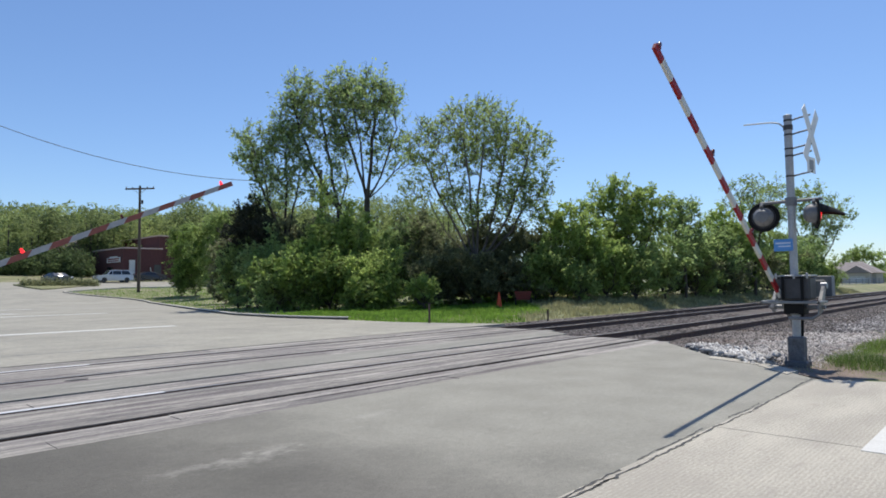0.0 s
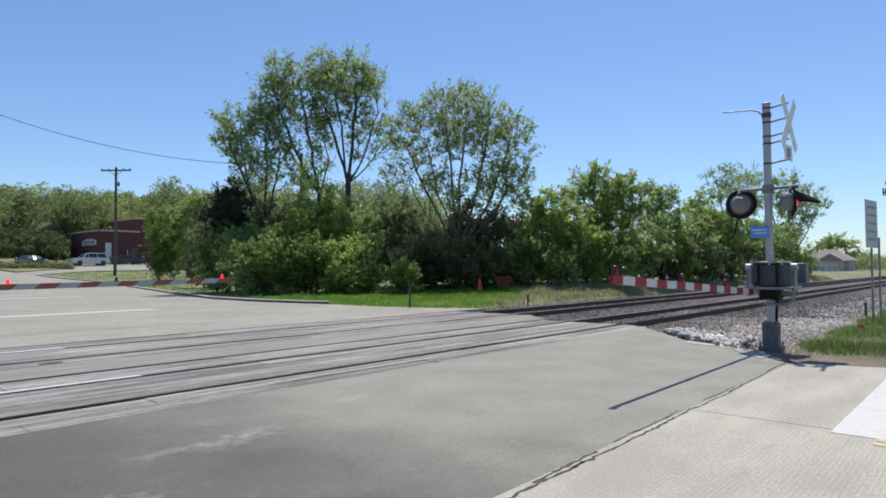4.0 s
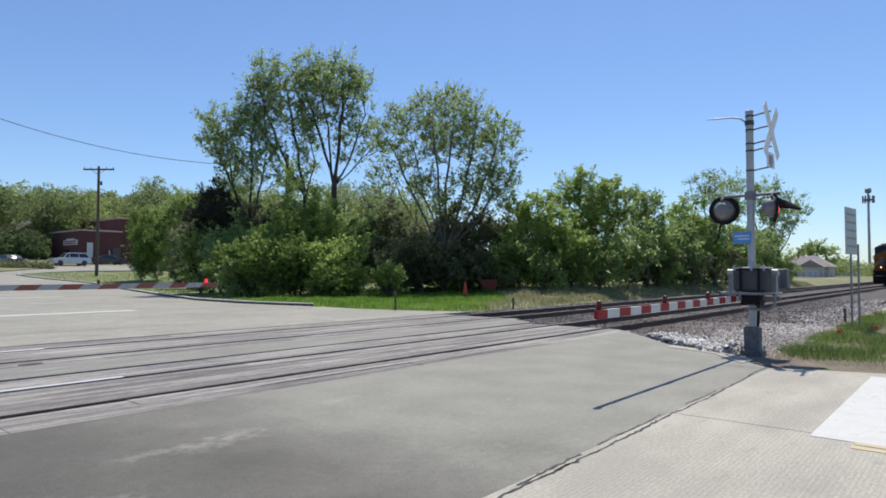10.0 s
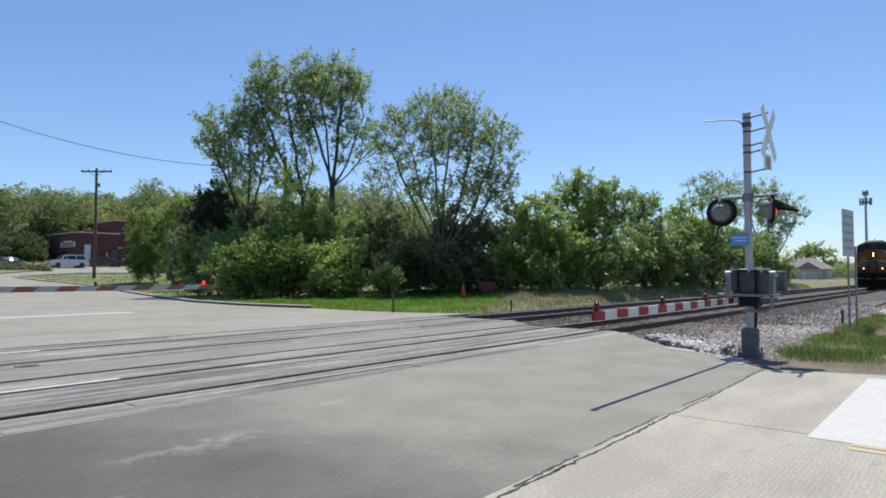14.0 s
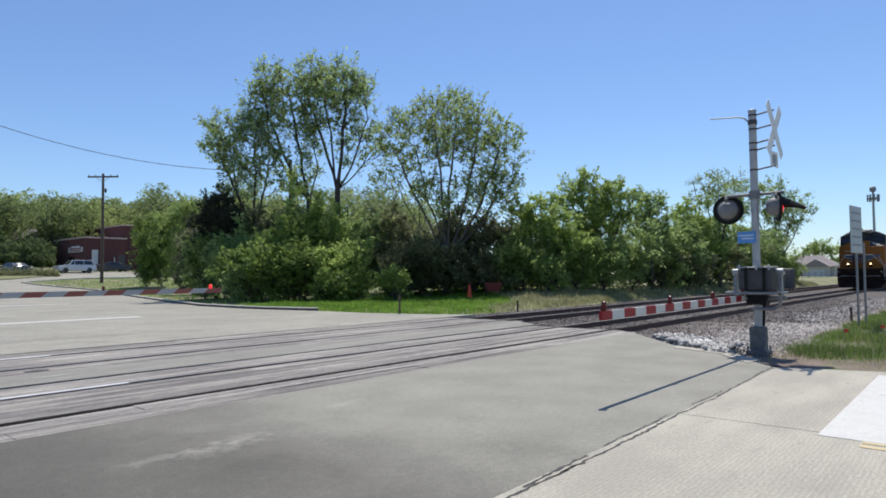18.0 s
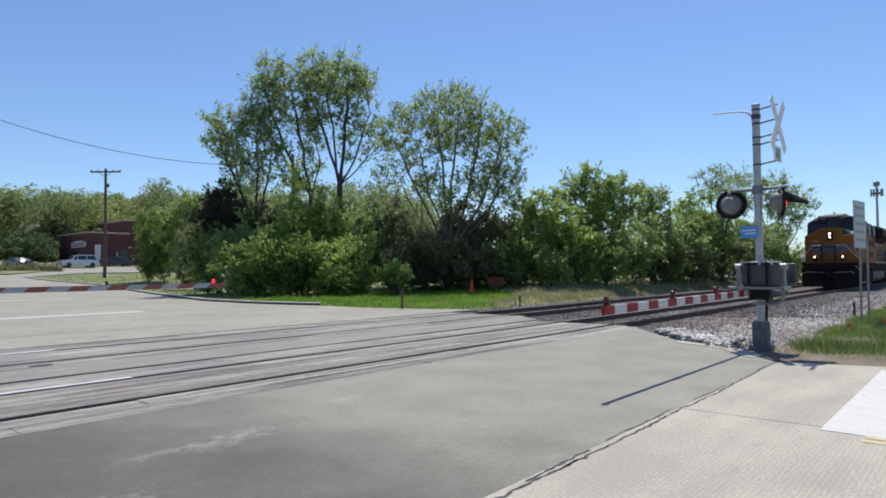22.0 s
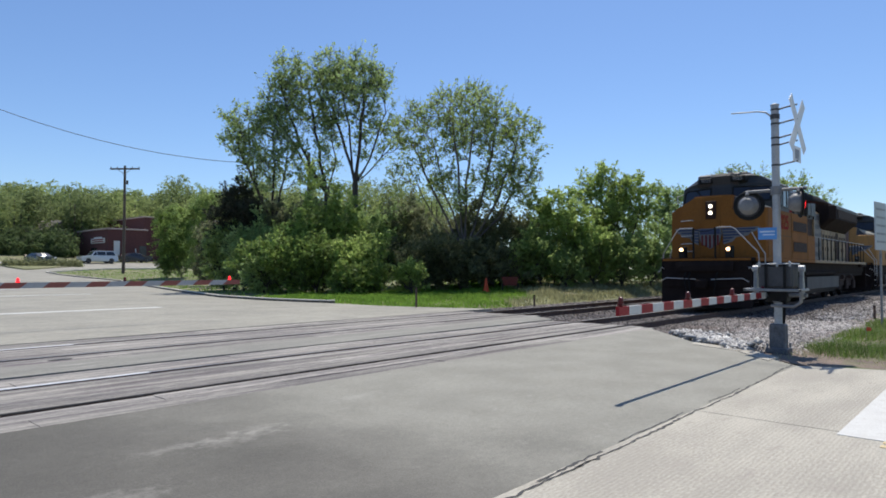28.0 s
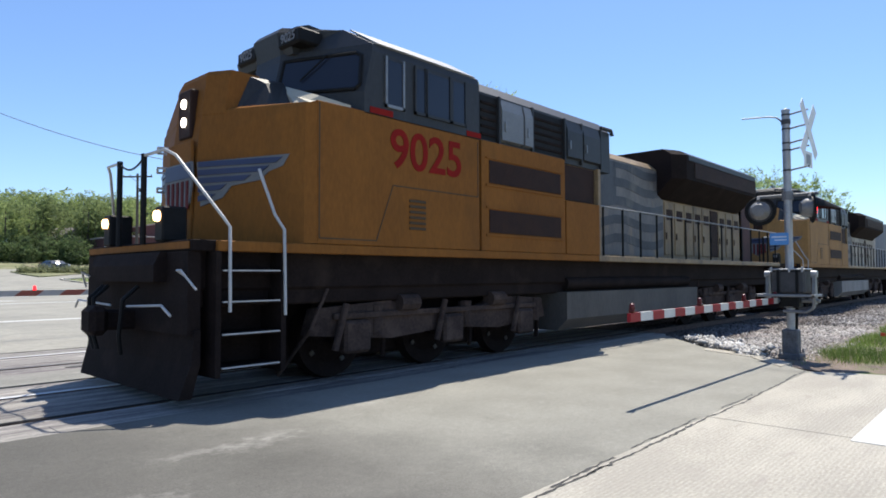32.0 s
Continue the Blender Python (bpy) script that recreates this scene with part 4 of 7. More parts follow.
def crossing_signal(name, label, at, near):
    s = thing(name, label, "crossing signal", pose(*at))
    H = 4.09
    part("mast", Solid().tube([(0, 0, 0.4), (0, 0, H)], 0.062, 16).turn([(0.068, H - 0.01), (0.068, H + 0.02), (0.02, H + 0.04)], (0, 0, 0), "z", 16), ALU, s, "weathered aluminium mast", True)
    part("base", Solid().box(-0.115, 0.115, -0.12, 0.12, 0.0, 0.42, 0.02).box(-0.17, 0.17, -0.17, 0.17, -0.15, 0.03, 0.02), BASE_GREY, s, "grey steel junction base")
    for dx in (-0.14, 0.14):
        for dy in (-0.14, 0.14):
            part("bolt", Solid().tube([(dx, dy, 0.03), (dx, dy, 0.10)], 0.016, 6), GALV, s)
    g = 1 if near else -1
    # mechanism and counterweights
    part("mechanism", Solid().box(-0.20, 0.20, -0.27, 0.25, 1.02, 1.40, 0.03), GREY_BOX, s, "dark grey gate mechanism case")
    part("drive_case", Solid().box(-0.10, 0.20, -0.15, 0.16, 0.78, 1.02, 0.02), BLACK_PAINT, s, "black drive case under the mechanism")
    part("mechanism_cover", Solid().box(-0.22, 0.22, -0.29, 0.27, 1.405, 1.43, 0.008), ALU, s, "pale lid edge")
    for y in (-0.24, -0.05, 0.22):
        part("lid_latch", Solid().box(-0.235, -0.221, y - 0.018, y + 0.018, 1.37, 1.46, 0.004), ALU, s, "pale lid latch")
    part("main_shaft", Solid().tube([(0.08, -0.42, 0.90), (0.08, 0.42, 0.90)], 0.035, 12), GALV, s, "round steel main shaft", True)
    for y in (-0.16, 0.12):
        part("rib", Solid().box(-0.235, -0.221, y - 0.02, y + 0.02, 1.03, 1.41), BLACK_PAINT, s)
    fr = Solid().box(-0.30, -0.25, -0.42, 0.46, 0.965, 1.01, 0.008).box(-0.30, 0.24, -0.42, -0.375, 0.965, 1.01, 0.008).box(-0.30, 0.24, 0.415, 0.46, 0.965, 1.01, 0.008)
    part("support_frame", fr, GALV, s, "galvanised support bracket")
    part("lower_brace", Solid().tube([(-0.22, 0.05, 0.73), (-0.24, -0.30, 0.73), (-0.25, -0.40, 0.80), (-0.27, -0.41, 0.96)], 0.026, 8), GALV, s, "bent lower brace", True)
    for z in (0.985, 0.80):
        part("u_bolt", Solid().tube([(0.0, 0.09, z), (-0.085, 0.06, z), (-0.085, -0.06, z), (0.0, -0.09, z)], 0.014, 6), ALU, s, "steel U-bolt round the mast")
    part("clamp", Solid().turn([(0.07, 1.22), (0.075, 1.23), (0.075, 1.27), (0.07, 1.28)], (0, 0, 0), "z", 14), BLACK_PAINT, s)
    part("conduit", Solid().tube([(0.09, -0.06, 0.4), (0.10, -0.07, 0.7), (0.08, -0.10, 0.95)], 0.022, 8), BLACK_PAINT, s, "bent black cable conduit")
    # lamps
    part("lamp_bar", Solid().tube([(0, 0.48, 2.66), (0, -0.46, 2.66)], 0.028, 10).turn([(0.09, 2.58), (0.09, 2.72)], (0, 0, 0), "z", 12), LENS_GREY, s, "grey lamp cross bar")
    lamp_head(s, (0.06, 0.45, 2.43), (1.0, 0.10, 0))
    lamp_head(s, (0.02, -0.36, 2.43), (0.42, -0.91, 0))
    for y in (0.45, -0.34):
        part("lamp_hanger", Solid().tube([(0.0, y, 2.66), (-0.05, y, 2.60)], 0.03, 8), LENS_GREY, s)
    # crossbuck and track-count plate
    turned = pose(0.02, -0.33, 0, 0, 0, -3.5)
    for a in (50, -50):
        c, w = math.cos(radians(a)), math.sin(radians(a))
        L, h = 0.54, 0.095
        p = [(L * c - h * w, L * w + h * c), (L * c + h * w, L * w - h * c), (-L * c + h * w, -L * w - h * c), (-L * c - h * w, -L * w + h * c)]
        o = 0.0 if a > 0 else -0.006
        b = part("crossbuck_board", Solid().prism([(x, z + 3.72) for x, z in p], o - 0.004, o, "y"), SIGN_WHITE, s, "white warning board seen nearly edge-on")
        b.matrix_local = turned
    pl = part("track_plate", Solid().box(-0.20, 0.20, 0.010, 0.016, 3.10, 3.36), SIGN_WHITE, s, "small white plate below the crossed boards")
    pl.matrix_local = turned
    part("writing_bar", Solid().box(-0.10, 0.10, 0.006, 0.0095, 3.15, 3.31), PLATE_INK, pl, "dark bar of writing")
    for z in (4.04, 3.80, 3.56, 3.44, 3.10):
        part("bracket", Solid().tube([(0, 0, z - 0.03), (0, -0.18, z), (0, -0.34, z + 0.02)], 0.014, 6).turn([(0.067, z - 0.035), (0.067, z - 0.005)], (0, 0, 0), "z", 12), GREY_BOX, s)
    part("top_arm", Solid().tube([(0, 0.06, 3.92), (0, 0.14, 4.0), (0, 0.26, 4.035), (0, 0.70, 4.07)], 0.016, 8, 0.011), ALU, s, "thin bent side arm")
    part("clamp", Solid().turn([(0.075, 3.86), (0.075, 3.94)], (0, 0, 0), "z", 12), GREY_BOX, s)
    if near:
        b = part("notice", Solid().box(-0.085, -0.078, -0.02, 0.27, 1.83, 2.03), SIGN_BLUE, s, "small blue notice plate")
        part("writing_bar", Solid().box(-0.089, -0.085, 0.01, 0.24, 1.95, 1.975).box(-0.089, -0.085, 0.01, 0.20, 1.90, 1.92), mat("pale_lettering", (0.6, 0.7, 0.85)), b, "pale bars of writing")
    return s


NEAR_AT = (11.62, 2.95, 0.02)
FAR_AT = (0.9, 15.8, 0.0)
near_signal = crossing_signal("crossing_signal", "aluminium crossing signal with round lamps and lowered red-and-white gate", NEAR_AT, True)
near_arm = gate_arm(near_signal, 5.50, 0.096, -1, 0.60, ARM_RED, ARM_WHITE, 0.0, ((0.32, False), (1.85, False), (3.55, False), (5.42, False)), (0.08, 0.17, 0.90), 0.24)
far_signal = crossing_signal("crossing_signal", "aluminium crossing signal with a long dull red-and-white gate", FAR_AT, False)
far_arm = gate_arm(far_signal, 8.05, 0.125, 1, 0.86, ARM_ORANGE, ARM_SHADED_WHITE, 1.2, ((2.78, True), (5.0, False), (7.75, True)), (0.3, 0.2, 1.0), 0.43)


# ---- train ----
def locomotive(label, number, lit, yc=7.73):
    """A six-axle freight locomotive; x runs back from the front lamps, y across, z up from the rail."""
    e = thing("locomotive", label, "locomotive")
    e.location = (0, yc, 0)
    W = 1.58
    paint = YELLOW if lit else YELLOW_PALE
    hood_paint = YELLOW_DIRTY if lit else HOOD_PALE
    # underframe, pilot and steps
    part("underframe", Solid().box(0.15, 20.9, -1.35, 1.35, 1.20, 1.66, 0.03), LOCO_DARK, e, "dark sooty main frame")
    for sy in (-1, 1):
        lo, hi = min(sy * (W - 0.06), sy * W), max(sy * (W - 0.06), sy * W)
        part("side_sill", Solid().box(0.3, 8.2, lo, hi, 1.62, 1.735, 0.01), paint, e, "yellow sill stripe along the side")
        part("side_sill", Solid().box(8.21, 20.2, lo, hi, 1.62, 1.735, 0.01), YELLOW_DIRTY, e, "dirty yellow sill stripe along the side")
    for x0 in (4.2, 16.15):
        part("truck_bolster", Solid().box(x0 - 2.5, x0 + 2.5, -0.58, 0.58, 0.20, 1.2, 0.05), LOCO_DARK, e, "dark motors and bolster between the wheels")
    part("centre_sill", Solid().box(0.2, 20.8, -1.30, 1.30, 1.02, 1.22, 0.02), LOCO_DARK, e)
    part("front_platform", Solid().box(0.06, 1.6, -1.50, 1.50, 1.62, 1.74, 0.01), LOCO_DARK, e, "dark front walkway")
    part("front_stripe", Solid().box(0.045, 0.058, -1.45, 1.45, 1.645, 1.72), YELLOW, e, "yellow stripe on the front edge")
    part("anticlimber", Solid().prism([(-0.10, 1.30), (-0.10, 1.48), (-0.03, 1.62), (0.2, 1.62), (0.2, 1.30)], -0.95, 0.95, "y"), LOCO_DARK, e)
    part("pilot", Solid().loft([[(0.04, y, z) for y, z in ((-1.45, 1.62), (1.45, 1.62), (1.45, 0.75), (-1.45, 0.75))], [(0.18, y, z) for y, z in ((-1.45, 1.62), (1.45, 1.62), (1.45, 0.75), (-1.45, 0.75))]]), LOCO_DARK, e, "black pilot plate")
    plow = Solid()
    plow.loft([[(0.10, -1.50, 0.80), (0.10, 1.50, 0.80), (0.16, 1.50, 0.80), (0.16, -1.50, 0.80)], [(0.06, -1.50, 0.45), (0.06, 1.50, 0.45), (0.16, 1.50, 0.45), (0.16, -1.50, 0.45)],
               [(-0.04, -1.44, 0.10), (-0.04, 1.44, 0.10), (0.10, 1.44, 0.10), (0.10, -1.44, 0.10)]])
    part("plough", plow, LOCO_DARK, e, "black snow plough")
    part("coupler", Solid().box(-0.30, 0.1, -0.12, 0.12, 0.75, 0.98, 0.03).box(-0.46, -0.26, -0.20, 0.16, 0.70, 1.03, 0.06), LOCO_DARK, e, "dark cast coupler", False)
    for y in (-0.45, 0.45, 0.6):
        part("hose", Solid().tube([(-0.06, y, 1.25), (-0.22, y, 1.1), (-0.24, y * 0.9, 0.7), (-0.2, y * 0.8, 0.5)], 0.025, 6), BLACK_PAINT, e, "hanging brake hose")
    for sy in (-1, 1):
        part("cut_lever", Solid().tube([(-0.10, sy * 0.25, 1.02), (-0.14, sy * 1.25, 1.06), (-0.12, sy * 1.42, 0.96)], 0.014, 6), RAIL_WHITE, e, "pale uncoupling lever")
        part("corner_grab", Solid().tube([(0.04, sy * 1.40, 1.36), (-0.06, sy * 1.42, 1.42), (-0.04, sy * 1.46, 1.42), (0.06, sy * 1.60, 1.22)], 0.013, 6), RAIL_WHITE, e, "pale corner grab iron")
        for a, b, c, d in ((0.28, 0.34, 0.24, 1.34), (1.06, 1.12, 0.24, 1.34), (0.34, 1.06, 0.02, 1.12)):
            part("stair_side", Solid().box(a, b, sy * d - c, sy * d + c, 0.30, 1.62), LOCO_DARK, e, "black stair well")
        for z in (0.40, 0.75, 1.09, 1.42):
            st = part("step", Solid().box(0.34, 1.06, min(sy * 1.14, sy * 1.56), max(sy * 1.14, sy * 1.56), z - 0.03, z, 0.005), LOCO_DARK, e)
            part("step_edge", Solid().box(0.36, 1.04, min(sy * 1.555, sy * 1.59), max(sy * 1.555, sy * 1.59), z - 0.010, z + 0.005), RAIL_WHITE, st, "pale step nosing")
        part("handrail", Solid().tube([(0.02, sy * 0.36, 2.74), (0.05, sy * 0.84, 2.75), (0.12, sy * 0.96, 2.68), (0.38, sy * 1.50, 2.0), (0.43, sy * 1.58, 1.88), (0.43, sy * 1.60, 0.98)], 0.018, 8), RAIL_WHITE, e, "pale bent handrail at the steps", True)
        part("handrail", Solid().tube([(0.98, sy * 1.22, 2.60), (1.02, sy * 1.50, 2.05), (1.08, sy * 1.60, 1.88), (1.10, sy * 1.60, 0.92)], 0.018, 8), RAIL_WHITE, e, "pale bent handrail at the steps", True)
        part("handrail_post", Solid().tube([(0.02, sy * 0.36, 1.72), (0.02, sy * 0.36, 2.76)], 0.035, 8), BLACK_PAINT, e, "black front post")
        d = part("ditch_light", Solid().box(0.02, 0.30, sy * 0.77 - 0.105, sy * 0.77 + 0.105, 1.74, 2.13, 0.02), BLACK_PAINT, e, "black ditch light housing")
        part("lens", Solid().turn([(0.062, 0.02), (0.058, -0.02), (0.02, -0.035)], (0, sy * 0.77, 2.02), "x", 18), DITCH if lit else EMBLEM_WHITE, d, "lit warm ditch light" if lit else "dull ditch light", True)
    part("front_chain", Solid().tube([(0.02, -0.36 + 0.072 * k, 2.72 - 0.10 * math.sin(math.pi * k / 10)) for k in range(11)], 0.012, 5), BLACK_PAINT, e)
    # nose
    def nose_ring(k, z):
        return [(0.62 + k, -0.34, z[0]), (1.38 + k * 0.2, -1.54, z[1]), (1.53, -W, z[1]), (1.6, -W + 0.06, z[1]), (1.6, W - 0.06, z[1]), (1.53, W, z[1]), (1.00 + k * 0.4, 1.50, z[1]), (0.62 + k, 0.34, z[0])]
    part("nose", Solid().loft([nose_ring(0, (1.74, 1.74)), nose_ring(0.05, (3.05, 3.05)), nose_ring(0.10, (3.38, 3.38)), nose_ring(0.20, (3.44, 3.42))]), paint, e, "yellow blunt nose")
    nt = Solid()
    nt.loft([[(1.15, -0.5, 3.60), (1.15, 0.5, 3.60), (1.9, 0.55, 3.80), (1.9, -0.55, 3.80)], [(0.95, -0.5, 3.36), (0.95, 0.5, 3.36), (2.3, 1.57, 3.43), (2.3, -1.57, 3.43)]])
    part("nose_top", nt, paint, e)
    ridge = [(0.708, -0.34), (0.866, -0.62), (1.24, -0.62), (1.24, 0.62), (0.79, 0.62), (0.708, 0.34)]
    part("nose_ridge", Solid().loft([[(x + k, y, z) for x, y in ridge] for k, z in ((0.0, 3.34), (0.06, 3.84), (0.09, 3.90))]), paint, e, "raised flat ridge over the headlights")
    part("nose_slope", Solid().loft([[(0.795, 0.615, 3.34), (0.875, 0.615, 3.87), (1.24, 0.615, 3.88), (1.24, 0.615, 3.34)], [(1.03, 1.44, 3.34), (1.045, 1.44, 3.46), (1.35, 1.44, 3.47), (1.35, 1.44, 3.34)]]), paint, e, "yellow slope beside the ridge")
    # Sunlight on the yellow shoulders is painted in as a cream colour.
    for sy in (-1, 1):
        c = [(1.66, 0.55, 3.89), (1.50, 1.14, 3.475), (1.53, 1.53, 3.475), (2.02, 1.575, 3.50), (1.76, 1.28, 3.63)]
        part("nose_shoulder", Solid().loft([[(x + 0.05, sy * (y - 0.03), z - d) for x, y, z in c] for d in (0.06, 0.0)]), SHOULDER_SUNLIT, e, "sloping nose shoulder painted cream as if sunlit")
    part("roof_fairing", Solid().loft([[(x, y, z) for x, z in ((1.88, 4.36), (1.83, 4.50), (1.92, 4.74), (2.12, 4.82), (2.7, 4.80), (2.7, 4.36))] for y in (-0.55, 0.86)]), LOCO_GREY, e, "dark fairing over the windshield")
    for sy in (-1, 1):
        part("cowl", Solid().loft([[(1.00, sy * 0.625, 3.40), (1.34, sy * 1.00, 3.40), (1.62, sy * 0.98, 3.46), (1.74, sy * 0.45, 3.5)], [(1.20, sy * 0.625, 3.87), (1.36, sy * 0.72, 3.80), (1.70, sy * 0.60, 3.90), (1.74, sy * 0.45, 3.94)]]), LOCO_GREY, e, "dark cowl before the windshield")
    # Added pale bars imitate the sky's reflection along the far nose side.
    for k in range(5):
        z = 1.98 + 0.27 * k
        part("nose_sheen_bar", Solid().tube([(0.72, 0.62, z), (0.60, 0.66, z), (0.76, 1.06, z), (0.88, 1.02, z)], 0.016, 6), RAIL_WHITE, e, "pale bar standing in for sky sheen on the nose")
    hb = part("headlight_box", Solid().box(0.645, 0.80, -0.17, 0.17, 3.08, 3.70, 0.02), GRILLE, e, "dark recessed headlight box")
    for z in (3.29, 3.52):
        part("headlight", Solid().turn([(0.060, 0.645), (0.056, 0.625), (0.02, 0.61)], (0, 0, z), "x", 18), HEADLIGHT if lit else EMBLEM_WHITE, hb, "lit headlight" if lit else "dull headlight", True)
    nd = part("nose_door", Solid().box(0.60, 0.64, -0.30, 0.30, 1.80, 3.02, 0.01), paint, e, "yellow nose door")
    # emblem: shield and wings as plain shapes
    sh = part("emblem", Solid().prism([(-0.36, 2.75), (0.36, 2.75), (0.38, 2.55), (0.30, 2.25), (0.0, 2.05), (-0.30, 2.25), (-0.38, 2.55)], 0.575, 0.60, "x"), EMBLEM_WHITE, e, "shield with blue field and red stripes")
    part("emblem_field", Solid().prism([(-0.33, 2.73), (0.33, 2.73), (0.35, 2.55), (-0.35, 2.55)], 0.565, 0.576, "x"), LOCO_BLUE, sh)
    for k in range(5):
        y = -0.26 + 0.13 * k
        part("emblem_stripe", Solid().box(0.565, 0.576, y - 0.03, y + 0.03, 2.08 + 0.35 * abs(y), 2.52), EMBLEM_RED, sh)
    fa = Vector((0.64, 0.34, 0))
    for sy in (-1, 1):
        fb = Vector((1.41, 1.54, 0)) if sy < 0 else Vector((1.03, 1.50, 0))
        nrm = Vector((-(fb - fa).y, (fb - fa).x, 0)).normalized()
        def on(u, z, lift):
            p = fa.lerp(fb, u) + nrm * lift
            return (p.x, sy * p.y, z)
        def wing(name, outline, material, l0, l1, parent):
            s = Solid()
            n = len(outline)
            s.add([on(u, z, l0) for u, z in outline] + [on(u, z, l1) for u, z in outline], [tuple(range(n)), tuple(range(n, 2 * n))] + [(i, (i + 1) % n, n + (i + 1) % n, n + i) for i in range(n)])
            return part(name, s, material, parent)
        wg = wing("wing", [(0.02, 2.74), (0.86, 2.80), (0.80, 2.66), (0.68, 2.60), (0.60, 2.50), (0.34, 2.44), (0.26, 2.30), (0.06, 2.20)], EMBLEM_WHITE, 0.005, 0.03, e)
        for k, (u1, z) in enumerate(((0.80, 2.735), (0.68, 2.635), (0.52, 2.535), (0.30, 2.43), (0.2, 2.32))):
            wing("wing_bar", [(0.04, z - 0.06), (u1 - 0.06, z - 0.035), (u1, z + 0.03), (0.04, z + 0.005)], LOCO_BLUE, 0.028, 0.045, wg)
    # cab
    def cab_ring(z, w, lean):
        return [(1.70 + lean, -0.30, z), (2.26 + lean, -w, z), (4.55, -w, z), (4.55, w, z), (2.26 + lean, w, z), (1.70 + lean, 0.30, z)]
    part("cab", Solid().loft([cab_ring(3.44, W, 0), cab_ring(3.72, W, 0.0), cab_ring(4.28, W, 0.13), cab_ring(4.38, W - 0.02, 0.14), cab_ring(4.68, 1.04, 0.08), cab_ring(4.77, 0.78, 0.16)]), LOCO_GREY, e, "dark grey wide cab with an angled front")
    part("roof_panel", Solid().loft([[(2.46, -1.565, 4.38), (2.46, -1.03, 4.705), (2.46, -1.03, 4.725), (2.46, -1.59, 4.395)], [(4.45, -1.56, 4.375), (4.45, -1.02, 4.712), (4.45, -1.02, 4.73), (4.45, -1.58, 4.395)]]), ROOF_SUNLIT_GREY, e, "sloping roof edge painted pale as if sunlit")
    part("air_conditioner", Solid().box(2.7, 3.9, -0.62, 0.62, 4.76, 4.90, 0.04), LOCO_GREY, e, "low roof unit")
    part("horn", Solid().tube([(3.3, 0.1, 4.9), (3.3, 0.1, 4.98), (2.95, 0.1, 5.0)], 0.035, 8, 0.06), GALV, e)
    for sy in (-1, 1):
        def pane(u, z, lift):
            """A point of the angled cab front, u from the centre post to the corner."""
            t = 0.13 * min(1, max(0, (z - 3.72) / 0.56))
            d = Vector((0.56, 1.28, 0)).normalized()
            return (1.70 + t + 0.56 * u - lift * d.y, sy * (0.30 + 1.28 * u + lift * d.x), z)
        wd, fr = Solid(), Solid()
        c = [(0.06, 3.80), (0.90, 3.76), (0.94, 3.82), (0.90, 4.22), (0.84, 4.27), (0.06, 4.27)]
        n = len(c)
        wd.add([pane(u, z, 0.012) for u, z in c] + [pane(u, z, -0.01) for u, z in c], [tuple(range(n)), tuple(range(2 * n - 1, n - 1, -1))] + [(i, (i + 1) % n, n + (i + 1) % n, n + i) for i in range(n)])
        w = part("windshield", wd, CAB_GLASS, e, "dark sloping windshield")
        for i in range(n):
            fr.tube([pane(*c[i], 0.012), pane(*c[(i + 1) % n], 0.012)], 0.026, 6)
        part("windshield_frame", fr, BLACK_PAINT, w)
        part("wiper", Solid().tube([pane(0.55, 4.28, 0.05), pane(0.30, 3.95, 0.04)], 0.012, 5), BLACK_PAINT, w)
        nb = part("number_board", Solid().box(1.80, 2.2, min(sy * 0.28, sy * 0.80), max(sy * 0.28, sy * 0.80), 4.45, 4.66, 0.03), BLACK_PAINT, e, "black number board box")
        if number:
            text(number, (1.794, sy * 0.54, 4.555), 0.17, LENS_GREY, nb, "grey numerals", "front")
        # side windows
        for a, b in ((2.64, 2.92), (3.18, 3.35), (3.40, 3.86), (3.93, 4.20)):
            g = part("side_window", Solid().box(a, b, min(sy * 1.575, sy * 1.59), max(sy * 1.575, sy * 1.59), 3.62, 4.22), CAB_GLASS, e, "dark side window")
            part("window_frame", Solid().box(a - 0.035, a, min(sy * 1.57, sy * 1.605), max(sy * 1.57, sy * 1.605), 3.58, 4.26).box(b, b + 0.035, min(sy * 1.57, sy * 1.605), max(sy * 1.57, sy * 1.605), 3.58, 4.26).box(a - 0.035, b + 0.035, min(sy * 1.57, sy * 1.605), max(sy * 1.57, sy * 1.605), 3.58, 3.62), GALV if a == 2.64 else LOCO_GREY, g)
        if sy > 0:
            part("mirror", Solid().tube([(2.4, sy * 1.58, 3.8), (2.2, sy * 1.74, 3.85), (2.22, sy * 1.76, 4.1), (2.42, sy * 1.58, 4.2)], 0.018, 6), RAIL_WHITE, e, "pale mirror bracket")
        # yellow cab side and equipment cabinet
        lo, hi = min(sy * (W - 0.12), sy * W), max(sy * (W - 0.12), sy * W)
        part("side_panel", Solid().box(1.535, 4.55, lo, hi, 1.74, 3.46, 0.008), paint, e, "yellow cab side panel")
        part("side_panel", Solid().box(4.60, 6.98, lo, hi, 1.74, 3.46, 0.008), paint, e, "yellow cabinet side panel")
        part("side_panel", Solid().box(7.02, 8.22, lo, hi, 1.74, 2.72, 0.008), paint, e, "yellow cabinet side panel")
        for a, b in ((2.35, 2.75), (4.25, 4.58)):
            part("red_stripe", Solid().box(a, b, min(sy * 1.582, sy * 1.588), max(sy * 1.582, sy * 1.588), 3.46, 3.54), LOCO_RED, e, "short red stripe under the windows")
        if number:
            text(number, (3.42, sy * 1.586, 3.03), 0.73, LOCO_RED, e, "large red numerals on yellow", "side" if sy < 0 else "offside")
